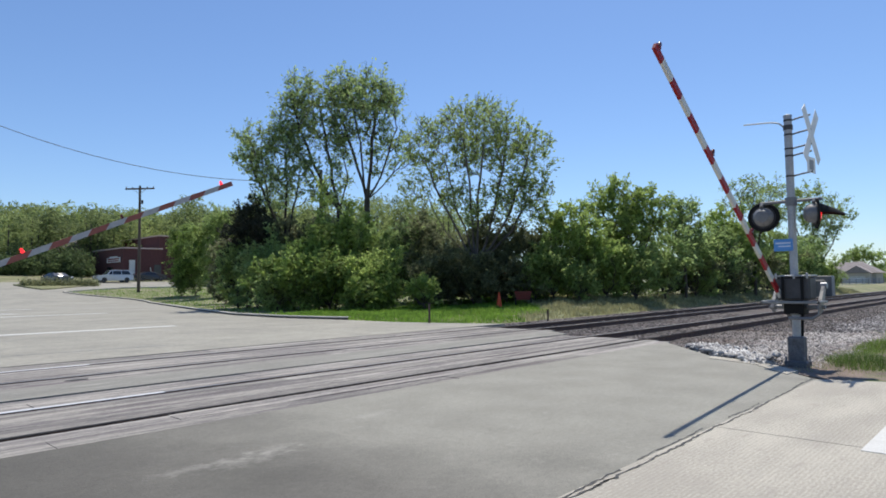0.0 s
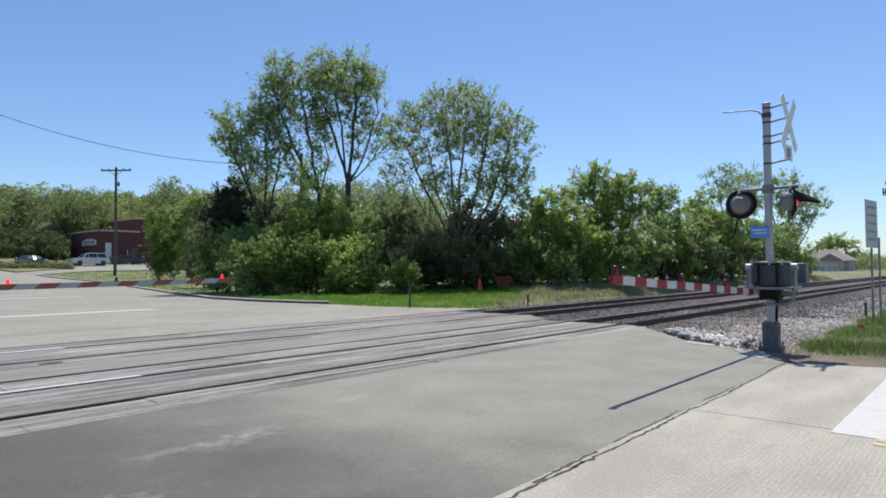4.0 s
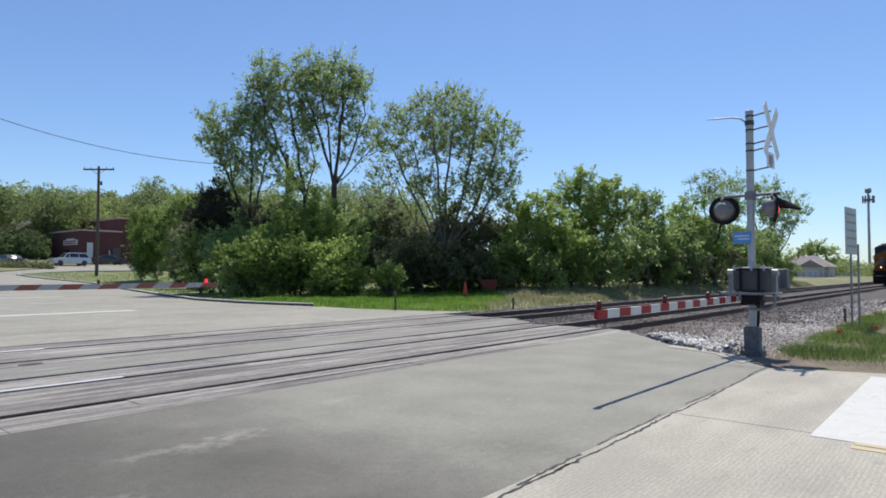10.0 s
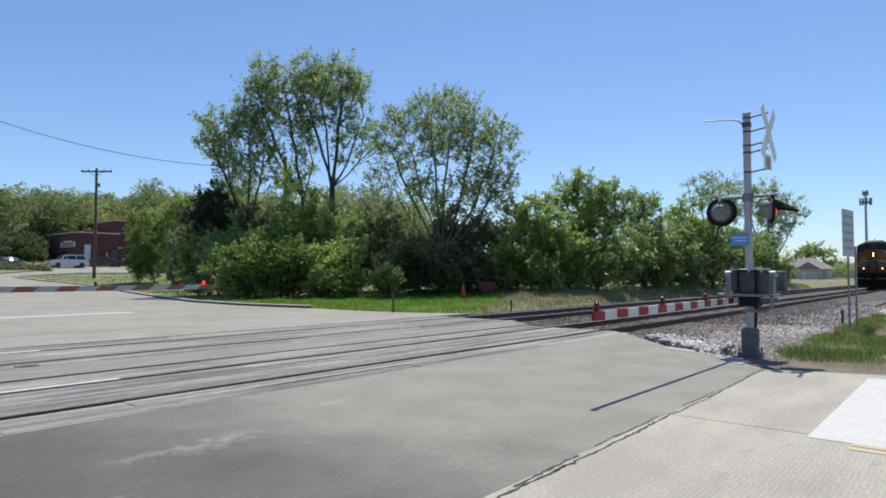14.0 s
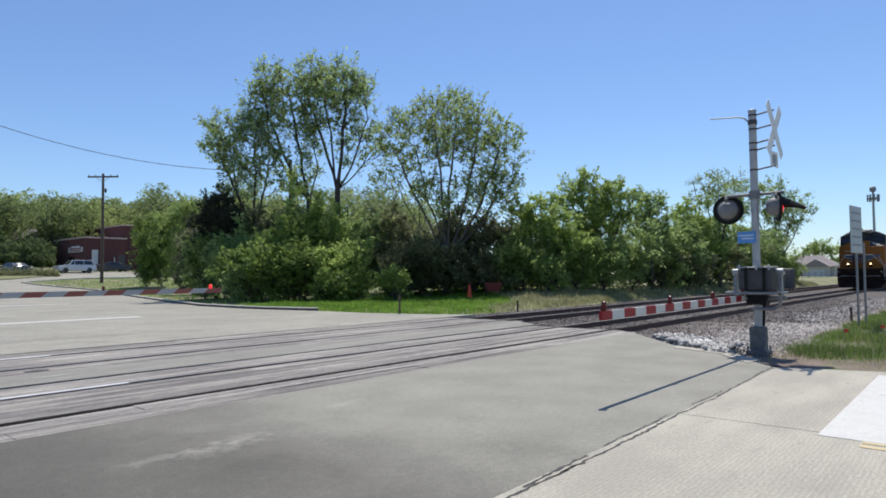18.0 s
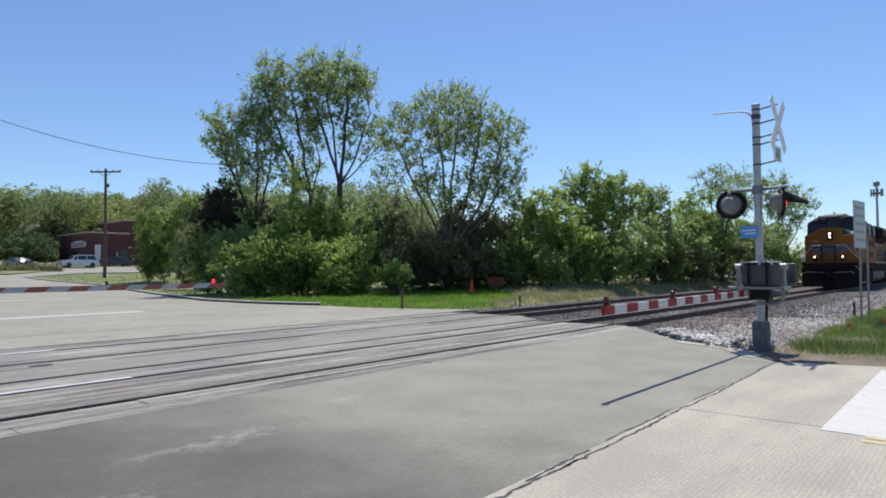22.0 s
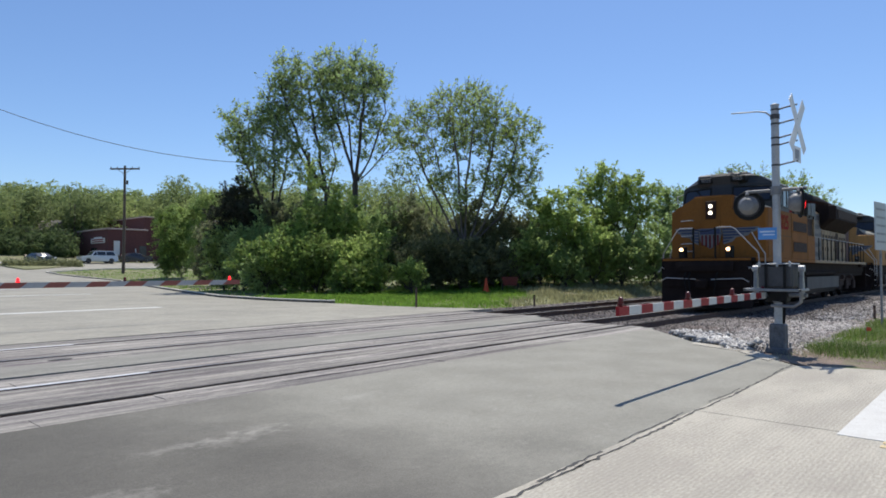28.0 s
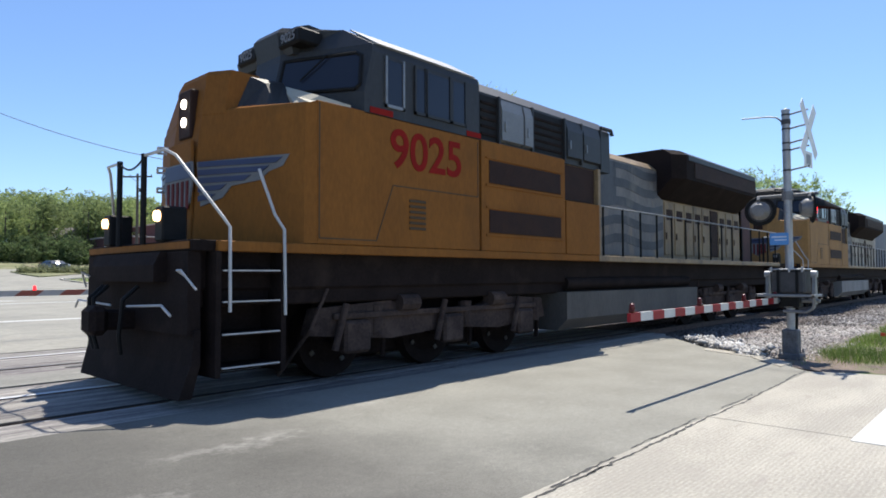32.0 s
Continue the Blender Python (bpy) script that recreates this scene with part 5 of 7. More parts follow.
        yo0, yo1 = min(sy * 1.578, sy * 1.585), max(sy * 1.578, sy * 1.585)
        sm = Solid().box(1.56, 1.575, yo0, yo1, 1.80, 3.44).box(4.50, 4.515, yo0, yo1, 2.55, 3.40).box(2.75, 4.50, yo0, yo1, 2.545, 2.56).box(1.56, 2.45, yo0, yo1, 1.80, 1.815)
        sm.prism([(2.45, 1.80), (2.465, 1.80), (2.765, 2.56), (2.75, 2.56)], yo0, yo1, "y")
        part("panel_joint", sm, SEAM, e)
        for k in range(6):
            part("louvre", Solid().box(3.05, 3.36, min(sy * 1.578, sy * 1.6), max(sy * 1.578, sy * 1.6), 1.98 + 0.075 * k, 2.015 + 0.075 * k, 0.004), SEAM, e)
        for z in (2.02, 2.80):
            gr = part("grille", Solid().box(4.78, 6.82, min(sy * 1.575, sy * 1.592), max(sy * 1.575, sy * 1.592), z, z + 0.36, 0.004), GRILLE, e, "dark brown ventilation grille")
            part("grille_frame", Solid().box(4.70, 6.90, min(sy * 1.578, sy * 1.60), max(sy * 1.578, sy * 1.60), z - 0.05, z - 0.02).box(4.70, 6.90, min(sy * 1.578, sy * 1.60), max(sy * 1.578, sy * 1.60), z + 0.38, z + 0.41), paint, gr)
        part("grille", Solid().box(7.06, 8.15, min(sy * 1.47, sy * 1.50), max(sy * 1.47, sy * 1.50), 2.74, 3.40, 0.004), GRILLE, e, "large dark intake grille")
    part("cabinet", Solid().box(4.5, 8.2, -1.46, 1.46, 1.70, 3.44, 0.01), YELLOW_DIRTY, e)
    part("upper_cabinet", Solid().loft([[(4.56, y, z) for y, z in ((-1.50, 3.42), (-1.50, 4.24), (-1.25, 4.47), (1.25, 4.47), (1.50, 4.24), (1.50, 3.42))], [(8.8, y, z) for y, z in ((-1.50, 3.42), (-1.50, 4.24), (-1.25, 4.47), (1.25, 4.47), (1.50, 4.24), (1.50, 3.42))]]), LOCO_GREY, e, "dark grey upper equipment cabinet")
    for sy in (-1, 1):
        # Recess shade is painted as flat black plates; the cabinet is not cut.
        for a, b in ((4.64, 5.08), (6.06, 7.02)):
            bay = part("bay_shade_plate", Solid().box(a, b, min(sy * 1.498, sy * 1.506), max(sy * 1.498, sy * 1.506), 3.50, 4.20), BLACK_PAINT, e, "flat black plate painted as a shaded equipment bay")
            for k in range(5):
                part("bay_slat", Solid().box(a + 0.03, b - 0.03, min(sy * 1.506, sy * 1.522), max(sy * 1.506, sy * 1.522), 3.56 + 0.125 * k, 3.60 + 0.125 * k), LOCO_DARK, bay)
        for a, b, m in ((5.14, 5.72, ROOF_SUNLIT_GREY), (5.77, 6.00, ROOF_SUNLIT_GREY), (7.10, 7.62, LOCO_GREY), (7.68, 8.30, LOCO_GREY)):
            o = [(1.50, 3.52), (1.575, 3.54), (1.575, 4.02), (1.53, 4.20), (1.50, 4.21)]
            h = part("hatch", Solid().prism([(sy * y, z) for y, z in o], a, b, "x"), m, e, "hinged equipment hatch")
            part("hatch_handle", Solid().box(a + 0.06, a + 0.10, min(sy * 1.575, sy * 1.595), max(sy * 1.575, sy * 1.595), 3.68, 3.84, 0.004), GALV, h)
        for x in (5.11, 6.03, 7.06, 7.65, 8.38):
            part("cabinet_post", Solid().box(x - 0.025, x + 0.025, min(sy * 1.49, sy * 1.555), max(sy * 1.49, sy * 1.555), 3.44, 4.24, 0.006), LOCO_GREY, e)
        part("corner_post", Solid().box(8.22, 8.32, min(sy * 1.44, sy * 1.56), max(sy * 1.44, sy * 1.56), 1.74, 3.44, 0.01), YELLOW_DIRTY, e, "dirty post at the end of the cabinet")
    for k in range(3):
        part("roof_hatch", Solid().box(4.8 + 1.2 * k, 5.7 + 1.2 * k, -1.0, 1.0, 4.46, 4.52, 0.015), LOCO_GREY, e)
    part("lifting_eye", Solid().tube([(8.45, -1.5, 4.30), (8.75, -1.56, 4.28), (8.8, -1.56, 4.18)], 0.04, 6), LOCO_GREY, e)
    # engine hood, flag stripes, doors
    part("hood", Solid().loft([[(8.2, y, z) for y, z in ((-0.95, 1.70), (-0.95, 3.95), (-0.78, 4.12), (0.78, 4.12), (0.95, 3.95), (0.95, 1.70))], [(18.4, y, z) for y, z in ((-0.95, 1.70), (-0.95, 3.95), (-0.78, 4.12), (0.78, 4.12), (0.95, 3.95), (0.95, 1.70))]]), hood_paint, e, "sooty sun-bleached engine hood")
    for sy in (-1, 1):
        part("flag_ground", Solid().box(8.3, 12.55, min(sy * 0.951, sy * 0.955), max(sy * 0.951, sy * 0.955), 1.8, 3.93), FADED, e, "faded grey-white flag ground")
        part("flag_field", Solid().box(8.6, 10.1, min(sy * 0.952, sy * 0.96), max(sy * 0.952, sy * 0.96), 3.0, 3.90), FLAG_BLUE, e, "grey flag field")
        for k in range(5):
            up, dn = [], []
            for i in range(9):
                x = 8.5 + 0.5 * i
                z = 1.95 + 0.42 * k + 0.10 * math.sin(x * 2.0) + 0.03 * (x - 8.5)
                up.append((x, min(z + 0.2, 3.9)))
                dn.append((x, min(z, 3.86)))
            if k < 3:
                part("flag_stripe", Solid().prism(up + dn[::-1], min(sy * 0.955, sy * 0.965), max(sy * 0.955, sy * 0.965), "y"), FLAG_BLUE, e)
            else:
                half = up[3:] + dn[3:][::-1]
                part("flag_stripe", Solid().prism(half, min(sy * 0.955, sy * 0.965), max(sy * 0.955, sy * 0.965), "y"), FLAG_BLUE, e)
        for k in range(9):
            x = 12.6 + 0.62 * k
            dr = part("hood_door", Solid().box(x, x + 0.56, min(sy * 0.95, sy * 0.975), max(sy * 0.95, sy * 0.975), 1.86, 3.2, 0.008), GRILLE if k == 5 else hood_paint, e, "sooty hood door")
            part("door_louvre", Solid().box(x + 0.1, x + 0.46, min(sy * 0.972, sy * 0.982), max(sy * 0.972, sy * 0.982), 2.75, 3.02), GRILLE, dr)
            part("door_latch", Solid().box(x + 0.04, x + 0.10, min(sy * 0.972, sy * 0.99), max(sy * 0.972, sy * 0.99), 2.25, 2.42), GRILLE, dr)
        for k in range(15):
            x = 8.5 + 0.82 * k
            if x < 20.2:
                part("stanchion", Solid().tube([(x, sy * 1.50, 1.70), (x, sy * 1.50, 2.72)], 0.022, 6), BLACK_PAINT, e)
        part("walkway_rail", Solid().tube([(8.4, sy * 1.50, 2.72), (20.1, sy * 1.50, 2.72)], 0.02, 6), GALV, e, "long walkway handrail")
    part("walkway", Solid().box(8.2, 20.9, -1.55, 1.55, 1.66, 1.70), LOCO_DARK, e)
    part("exhaust", Solid().box(10.6, 11.6, -0.35, 0.35, 4.1, 4.25, 0.03), LOCO_DARK, e)
    # flared radiator section
    fl = Solid()
    prof = [(-1.0, 3.25), (-1.56, 3.72), (-1.56, 4.32), (-1.30, 4.47), (1.30, 4.47), (1.56, 4.32), (1.56, 3.72), (1.0, 3.25)]
    fl.loft([[(12.2, y * 0.86, z) for y, z in prof], [(12.6, y, z) for y, z in prof], [(17.9, y, z) for y, z in prof], [(18.1, y * 0.9, z) for y, z in prof]])
    part("radiator", fl, LOCO_DARK, e, "dark flared radiator housing")
    # Light falling on the upper radiator face is painted as a greyer band.
    for sy in (-1, 1):
        part("radiator_lit_band", Solid().prism([(sy * 1.562, 4.20), (sy * 1.575, 4.20), (sy * 1.575, 4.325), (sy * 1.31, 4.48), (sy * 1.30, 4.472), (sy * 1.562, 4.322)], 12.7, 17.85, "x"), LOCO_GREY, e, "radiator top edge greyed for the light on it")
    for k in range(3):
        part("fan", Solid().turn([(0.68, 4.46), (0.68, 4.55), (0.60, 4.57), (0.1, 4.57)], (13.9 + 1.6 * k, 0, 0), "z", 24), LOCO_DARK, e)
    for sy in (-1, 1):
        part("radiator_screen", Solid().box(13.1, 17.8, min(sy * 1.56, sy * 1.575), max(sy * 1.56, sy * 1.575), 3.80, 4.18), GRILLE, e)
    part("rear_hood", Solid().box(18.1, 19.3, -0.95, 0.95, 1.70, 3.9, 0.06), RUST_RED if lit else HOOD_PALE, e, "sooty end of the hood")
    part("rear_platform", Solid().box(19.3, 20.95, -1.5, 1.5, 1.50, 1.70, 0.01), LOCO_DARK, e)
    part("rear_pilot", Solid().box(20.85, 20.97, -1.45, 1.45, 0.35, 1.60, 0.02), LOCO_DARK, e)
    part("rear_coupler", Solid().box(20.95, 21.92, -0.12, 0.12, 0.74, 0.98, 0.04), LOCO_DARK, e)
    # tank, reservoirs, trucks
    part("fuel_tank", Solid().loft([[(x, y, z) for y, z in ((-1.30, 0.34), (-1.52, 0.55), (-1.52, 1.04), (1.52, 1.04), (1.52, 0.55), (1.30, 0.34))] for x in (7.1, 13.2)]), TANK_GREY if lit else TANK_PALE, e, "dusty grey fuel tank")
    for sy in (-1, 1):
        part("air_reservoir", Solid().tube([(7.3, sy * 1.3, 1.20), (13.0, sy * 1.3, 1.20)], 0.13, 12), LOCO_DARK, e, "long air reservoir", True)
    for x0 in (4.2, 16.15):
        for sy in (-1, 1):
            tf = part("truck_frame", Solid().prism([(x0 - 2.55, 0.62), (x0 - 2.45, 0.95), (x0 - 1.2, 1.02), (x0 - 0.7, 0.85), (x0 + 0.7, 0.85), (x0 + 1.2, 1.02), (x0 + 2.45, 0.95), (x0 + 2.55, 0.62), (x0 + 1.2, 0.50), (x0, 0.58), (x0 - 1.2, 0.50)], min(sy * 1.08, sy * 1.26), max(sy * 1.08, sy * 1.26), "y"), TRUCK_DUST, e, "dusty cast truck side frame")
            for dx in (-1.85, 0, 1.85):
                part("axle_box", Solid().box(x0 + dx - 0.22, x0 + dx + 0.22, min(sy * 1.2, sy * 1.38), max(sy * 1.2, sy * 1.38), 0.36, 0.78, 0.04), TRUCK_DUST, tf)
                part("spring", Solid().tube([(x0 + dx + 0.42, sy * 1.2, 0.56), (x0 + dx + 0.42, sy * 1.2, 0.96)], 0.11, 10), TRUCK_DUST, tf)
                part("damper", Solid().tube([(x0 + dx - 0.36, sy * 1.34, 0.42), (x0 + dx - 0.18, sy * 1.34, 1.0)], 0.045, 8), TRUCK_DUST, tf)
                part("brake_rod", Solid().tube([(x0 + dx + 0.62, sy * 1.12, 0.25), (x0 + dx + 0.58, sy * 1.2, 0.85)], 0.04, 6), LOCO_DARK, tf)
            for dx in (-1.1, 0.9):
                part("brake_cylinder", Solid().tube([(x0 + dx, sy * 1.3, 0.98), (x0 + dx + 0.35, sy * 1.3, 0.98)], 0.12, 10), TRUCK_DUST, tf)
            part("sand_pipe", Solid().tube([(x0 - 2.3, sy * 1.3, 1.2), (x0 - 2.55, sy * 1.3, 0.7), (x0 - 2.72, sy * 0.85, 0.12)], 0.025, 6), TRUCK_DUST, tf)
            part("equaliser", Solid().box(x0 - 2.2, x0 + 2.2, min(sy * 1.27, sy * 1.32), max(sy * 1.27, sy * 1.32), 0.80, 0.88, 0.01), TRUCK_DUST, tf)
    wheels = []
    for x in (2.35, 4.2, 6.05, 14.3, 16.15, 18.0):
        ax = part("wheelset", Solid().tube([(0, -0.9, 0), (0, 0.9, 0)], 0.09, 10), LOCO_DARK, e, "steel wheelset")
        ax.location = (x, 0, 0.533)
        for sy in (-1, 1):
            o = 0.7 * sy
            wh = part("wheel", Solid().turn([(0.16, o - 0.08), (0.34, o - 0.02), (0.46, o - 0.06), (0.56 if sy > 0 else 0.533, o - 0.075), (0.56 if sy < 0 else 0.533, o + 0.075), (0.46, o + 0.06), (0.34, o + 0.02), (0.16, o + 0.08)], (0, 0, 0), "y", 28), LOCO_DARK, ax)
            for k in range(4):
                a = k * math.pi / 2
                part("wheel_boss", Solid().box(0.36 * math.cos(a) - 0.03, 0.36 * math.cos(a) + 0.03, min(o + sy * 0.05, o + sy * 0.075), max(o + sy * 0.05, o + sy * 0.075), 0.36 * math.sin(a) - 0.03, 0.36 * math.sin(a) + 0.03), TANK_GREY, ax)
        wheels.append(ax)
    return e, wheels


def text(words, at, size, material, parent, label, face):
    """Lettering in the built-in font, as a mesh."""
    cu = bpy.data.curves.new("numerals", "FONT")
    cu.body, cu.size, cu.align_x, cu.align_y, cu.extrude = words, size, "CENTER", "CENTER", 0.004
    cu.offset = 0.014 * size
    ob = bpy.data.objects.new("numerals", cu)
    scene.collection.objects.link(ob)
    bpy.context.view_layer.update()
    me = bpy.data.meshes.new_from_object(ob.evaluated_get(bpy.context.evaluated_depsgraph_get()))
    bpy.data.objects.remove(ob)
    turn = {"side": (90, 0, 0), "offside": (90, 0, 180), "front": (90, 0, -90)}[face]
    joined = list(range(len(me.vertices)))
    def root(a):
        while joined[a] != a:
            a = joined[a]
        return a
    for ed in me.edges:
        a, b = root(ed.vertices[0]), root(ed.vertices[1])
        joined[max(a, b)] = min(a, b)
    groups = {}
    for p in me.polygons:
        groups.setdefault(root(p.vertices[0]), []).append(tuple(p.vertices))
    for faces in groups.values():
        used = sorted({v for f in faces for v in f})
        at_new = {v: k for k, v in enumerate(used)}
        one = bpy.data.meshes.new("numeral")
        one.from_pydata([tuple(me.vertices[v].co) for v in used], [], [tuple(at_new[v] for v in f) for f in faces])
        one.materials.append(material)
        o = new("numeral", one)
        o.parent = parent
        o.matrix_local = pose(*at, *turn)
        tagged(o, label)


def hopper_car():
    e = thing("hopper_car", "weathered grey covered hopper car behind the locomotives", "freight car")
    e.location = (0, 7.73, 0)
    part("body", Solid().loft([[(0.6, y, z) for y, z in ((-1.35, 1.5), (-1.52, 2.2), (-1.52, 3.9), (-1.0, 4.5), (1.0, 4.5), (1.52, 3.9), (1.52, 2.2), (1.35, 1.5))], [(16.6, y, z) for y, z in ((-1.35, 1.5), (-1.52, 2.2), (-1.52, 3.9), (-1.0, 4.5), (1.0, 4.5), (1.52, 3.9), (1.52, 2.2), (1.35, 1.5))]]), HOPPER_GREY, e)
    for sy in (-1, 1):
        part("side_sill", Solid().box(0.3, 16.9, min(sy * 1.45, sy * 1.58), max(sy * 1.45, sy * 1.58), 1.3, 1.52, 0.02), HOPPER_GREY, e)
        for k in range(14):
            part("side_rib", Solid().box(1.0 + 1.17 * k, 1.1 + 1.17 * k, min(sy * 1.50, sy * 1.58), max(sy * 1.50, sy * 1.58), 2.1, 3.95), HOPPER_GREY, e)
        for x in (0.35, 16.5):
            part("ladder", Solid().tube([(x, sy * 1.55, 0.6), (x, sy * 1.55, 4.4)], 0.02, 6).tube([(x + 0.4, sy * 1.55, 0.6), (x + 0.4, sy * 1.55, 4.4)], 0.02, 6), HOPPER_GREY, e)
    part("roof_walk", Solid().box(0.6, 16.6, -0.4, 0.4, 4.55, 4.6), GALV, e)
    for x in (3.2, 8.0, 12.8):
        part("discharge_gate", Solid().loft([[(x - 1.6, -1.2, 1.5), (x + 1.6, -1.2, 1.5), (x + 1.6, 1.2, 1.5), (x - 1.6, 1.2, 1.5)], [(x - 0.4, -0.5, 0.4), (x + 0.4, -0.5, 0.4), (x + 0.4, 0.5, 0.4), (x - 0.4, 0.5, 0.4)]]), HOPPER_GREY, e)
    part("coupler", Solid().box(-0.25, 17.4, -0.12, 0.12, 0.78, 0.98), LOCO_DARK, e)
    wheels = []
    for x0 in (2.2, 15.0):
        for sy in (-1, 1):
            part("truck_frame", Solid().prism([(x0 - 1.2, 0.45), (x0 - 0.9, 0.75), (x0 + 0.9, 0.75), (x0 + 1.2, 0.45), (x0 + 0.5, 0.30), (x0 - 0.5, 0.30)], min(sy * 0.95, sy * 1.12), max(sy * 0.95, sy * 1.12), "y"), LOCO_DARK, e)
        for dx in (-0.88, 0.88):
            ax = part("wheelset", Solid().tube([(0, -0.9, 0), (0, 0.9, 0)], 0.08, 10).turn([(0.42, -0.76), (0.457, -0.75), (0.457, -0.64), (0.42, -0.63)], (0, 0, 0), "y", 24).turn([(0.42, 0.63), (0.457, 0.64), (0.457, 0.75), (0.42, 0.76)], (0, 0, 0), "y", 24), LOCO_DARK, e)
            ax.location = (x0 + dx, 0, 0.457)
            wheels.append(ax)
    return e, wheels


lead, lead_wheels = locomotive("yellow and grey freight locomotive with lit headlights", "9025", True)
second, second_wheels = locomotive("sooty yellow and grey trailing freight locomotive", "", False)
cars = [hopper_car(), hopper_car()]


# ---- trees ----
def tubes(segments, material, name):
    """Tapered round limbs, each (p0, r0, p1, r1), in one mesh."""
    n = 6
    p0, r0, p1, r1 = (np.array(a, float) for a in zip(*segments))
    d = p1 - p0
    d /= np.linalg.norm(d, axis=1)[:, None] + 1e-9
    h = np.where(np.abs(d[:, 2:3]) > 0.9, np.array([[1.0, 0, 0]]), np.array([[0, 0, 1.0]]))
    u = np.cross(d, h)
    u /= np.linalg.norm(u, axis=1)[:, None]
    w = np.cross(d, u)
    a = np.arange(n) * 2 * np.pi / n
    c = u[:, None] * np.cos(a)[None, :, None] + w[:, None] * np.sin(a)[None, :, None]
    v = np.concatenate([p0[:, None] + c * r0[:, None, None], p1[:, None] + c * r1[:, None, None]], 1).reshape(-1, 3)
    k = np.arange(n)
    q = np.stack([k, (k + 1) % n, n + (k + 1) % n, n + k], 1)
    f = (q[None] + 2 * n * np.arange(len(p0))[:, None, None]).reshape(-1, 4)
    me = raw_mesh(name, v, f, material)
    me.polygons.foreach_set("use_smooth", [True] * len(me.polygons))
    return me


def tree(label, at, lobes, count, per, leaf, size, seed, trunk_r=0.18, fork=None, category="tree", name="tree", clump=0.5, leaders=None, bark=None, twigs=5, up=0.35):
    """A tree: leaders rise from one trunk, limbs grow off them towards clump centres spread in lobes (dx, dy, z, rx, ry, rz), leafy twigs fan from their ends."""
    rng = np.random.default_rng(seed)
    x, y = at
    root = thing(name, label, category, pose(x, y, land(x, y) - 0.05))
    L = np.array(lobes, float)
    vol = L[:, 3] * L[:, 4] * L[:, 5]
    pick = rng.choice(len(lobes), count, p=vol / vol.sum())
    dirs = rng.normal(size=(count, 3))
    dirs /= np.linalg.norm(dirs, axis=1)[:, None]
    rad = rng.uniform(0.10, 1.0, count) ** 0.45 * rng.uniform(0.85, 1.1, count)
    cen = L[pick, :3] + dirs * rad[:, None] * L[pick, 3:]
    cen = cen[cen[:, 2] > 0.25]
    fork = fork if fork else 0.3 * L[0, 2]
    leaders = leaders or [(l[0] * 0.9, l[1] * 0.9, l[2] + 0.35 * l[5]) for l in lobes]
    nodes, parent_of = [], []
    for k in range(4):
        nodes.append(np.array([0.05 * math.sin(2.0 * k + seed), 0.05 * math.cos(1.7 * k), fork * k / 3]))
        parent_of.append(k - 1)
    for e in leaders:
        prev, bend = 3, rng.normal(0, 0.18, 3)
        for k in range(1, 8):
            t = k / 7
            q = nodes[3] * (1 - t) + np.array(e) * t
            q[:2] = nodes[3][:2] * (1 - t) + np.array(e[:2]) * (t ** 0.8) + bend[:2] * math.sin(math.pi * t) + rng.normal(0, 0.05, 2)
            nodes.append(q)
            parent_of.append(prev)
            prev = len(nodes) - 1
    gap = np.array([np.min(np.linalg.norm(np.array(nodes) - c, axis=1)) for c in cen])
    ends = []
    for c in cen[np.argsort(gap)]:
        P = np.array(nodes)
        flat = np.hypot(P[:, 0] - c[0], P[:, 1] - c[1])
        d = np.linalg.norm(P - c, axis=1) + np.maximum(0, 0.75 * flat - (c[2] - P[:, 2])) * 1.2 + (P[:, 2] < 0.8 * fork) * 4
        b = int(np.argmin(d))
        p = nodes[b]
        span = np.linalg.norm(c - p)
        for t in (0.35, 0.7, 1.0):
            q = p + (c - p) * t + np.array([0, 0, -0.09 * math.sin(math.pi * t) * span]) + rng.normal(0, 0.03 * min(span, 1.5), 3)
            nodes.append(q)
            parent_of.append(b)
            b = len(nodes) - 1
        ends.append(b)
    load = np.zeros(len(nodes))
    load[ends] = 1
    for i in range(len(nodes) - 1, -1, -1):
        if parent_of[i] >= 0:
            load[parent_of[i]] += load[i]
    r = trunk_r * (np.maximum(load, 0.5) / max(load.max(), 1)) ** 0.56
    seg = [(nodes[0] - np.array([0, 0, 0.4]), r[0] * 1.5, nodes[0], r[0] * 1.15)]
    for i, p in enumerate(parent_of):
        if p >= 0:
            seg.append((nodes[p], min(r[p], r[i] * 1.5), nodes[i], r[i]))
    tips = np.array([nodes[e] for e in ends])
    heads = tips - np.array([nodes[parent_of[parent_of[e]]] for e in ends])
    heads /= np.linalg.norm(heads, axis=1)[:, None] + 1e-9
    b0, t0, c, along = sprays(tips, heads, twigs, per, clump * 2.0, rng, up)
    step = 1 if trunk_r > 0.09 else 3
    seg += [(p, 0.011 if trunk_r > 0.09 else 0.008, q, 0.004) for p, q in zip(b0[::step], t0[::step])]
    tr = new("trunk", tubes(seg, bark or BARK, "trunk"))
    tr.parent = root
    tagged(tr, "dark branching trunk and limbs")
    v, f = leaves(c, size, rng, 0.3, along)
    keep = v.reshape(-1, 4, 3)[:, :, 2].min(1) > 0.02
    cr = new("crown", raw_mesh("crown", v, f[keep], leaf))
    cr.parent = root
    return root


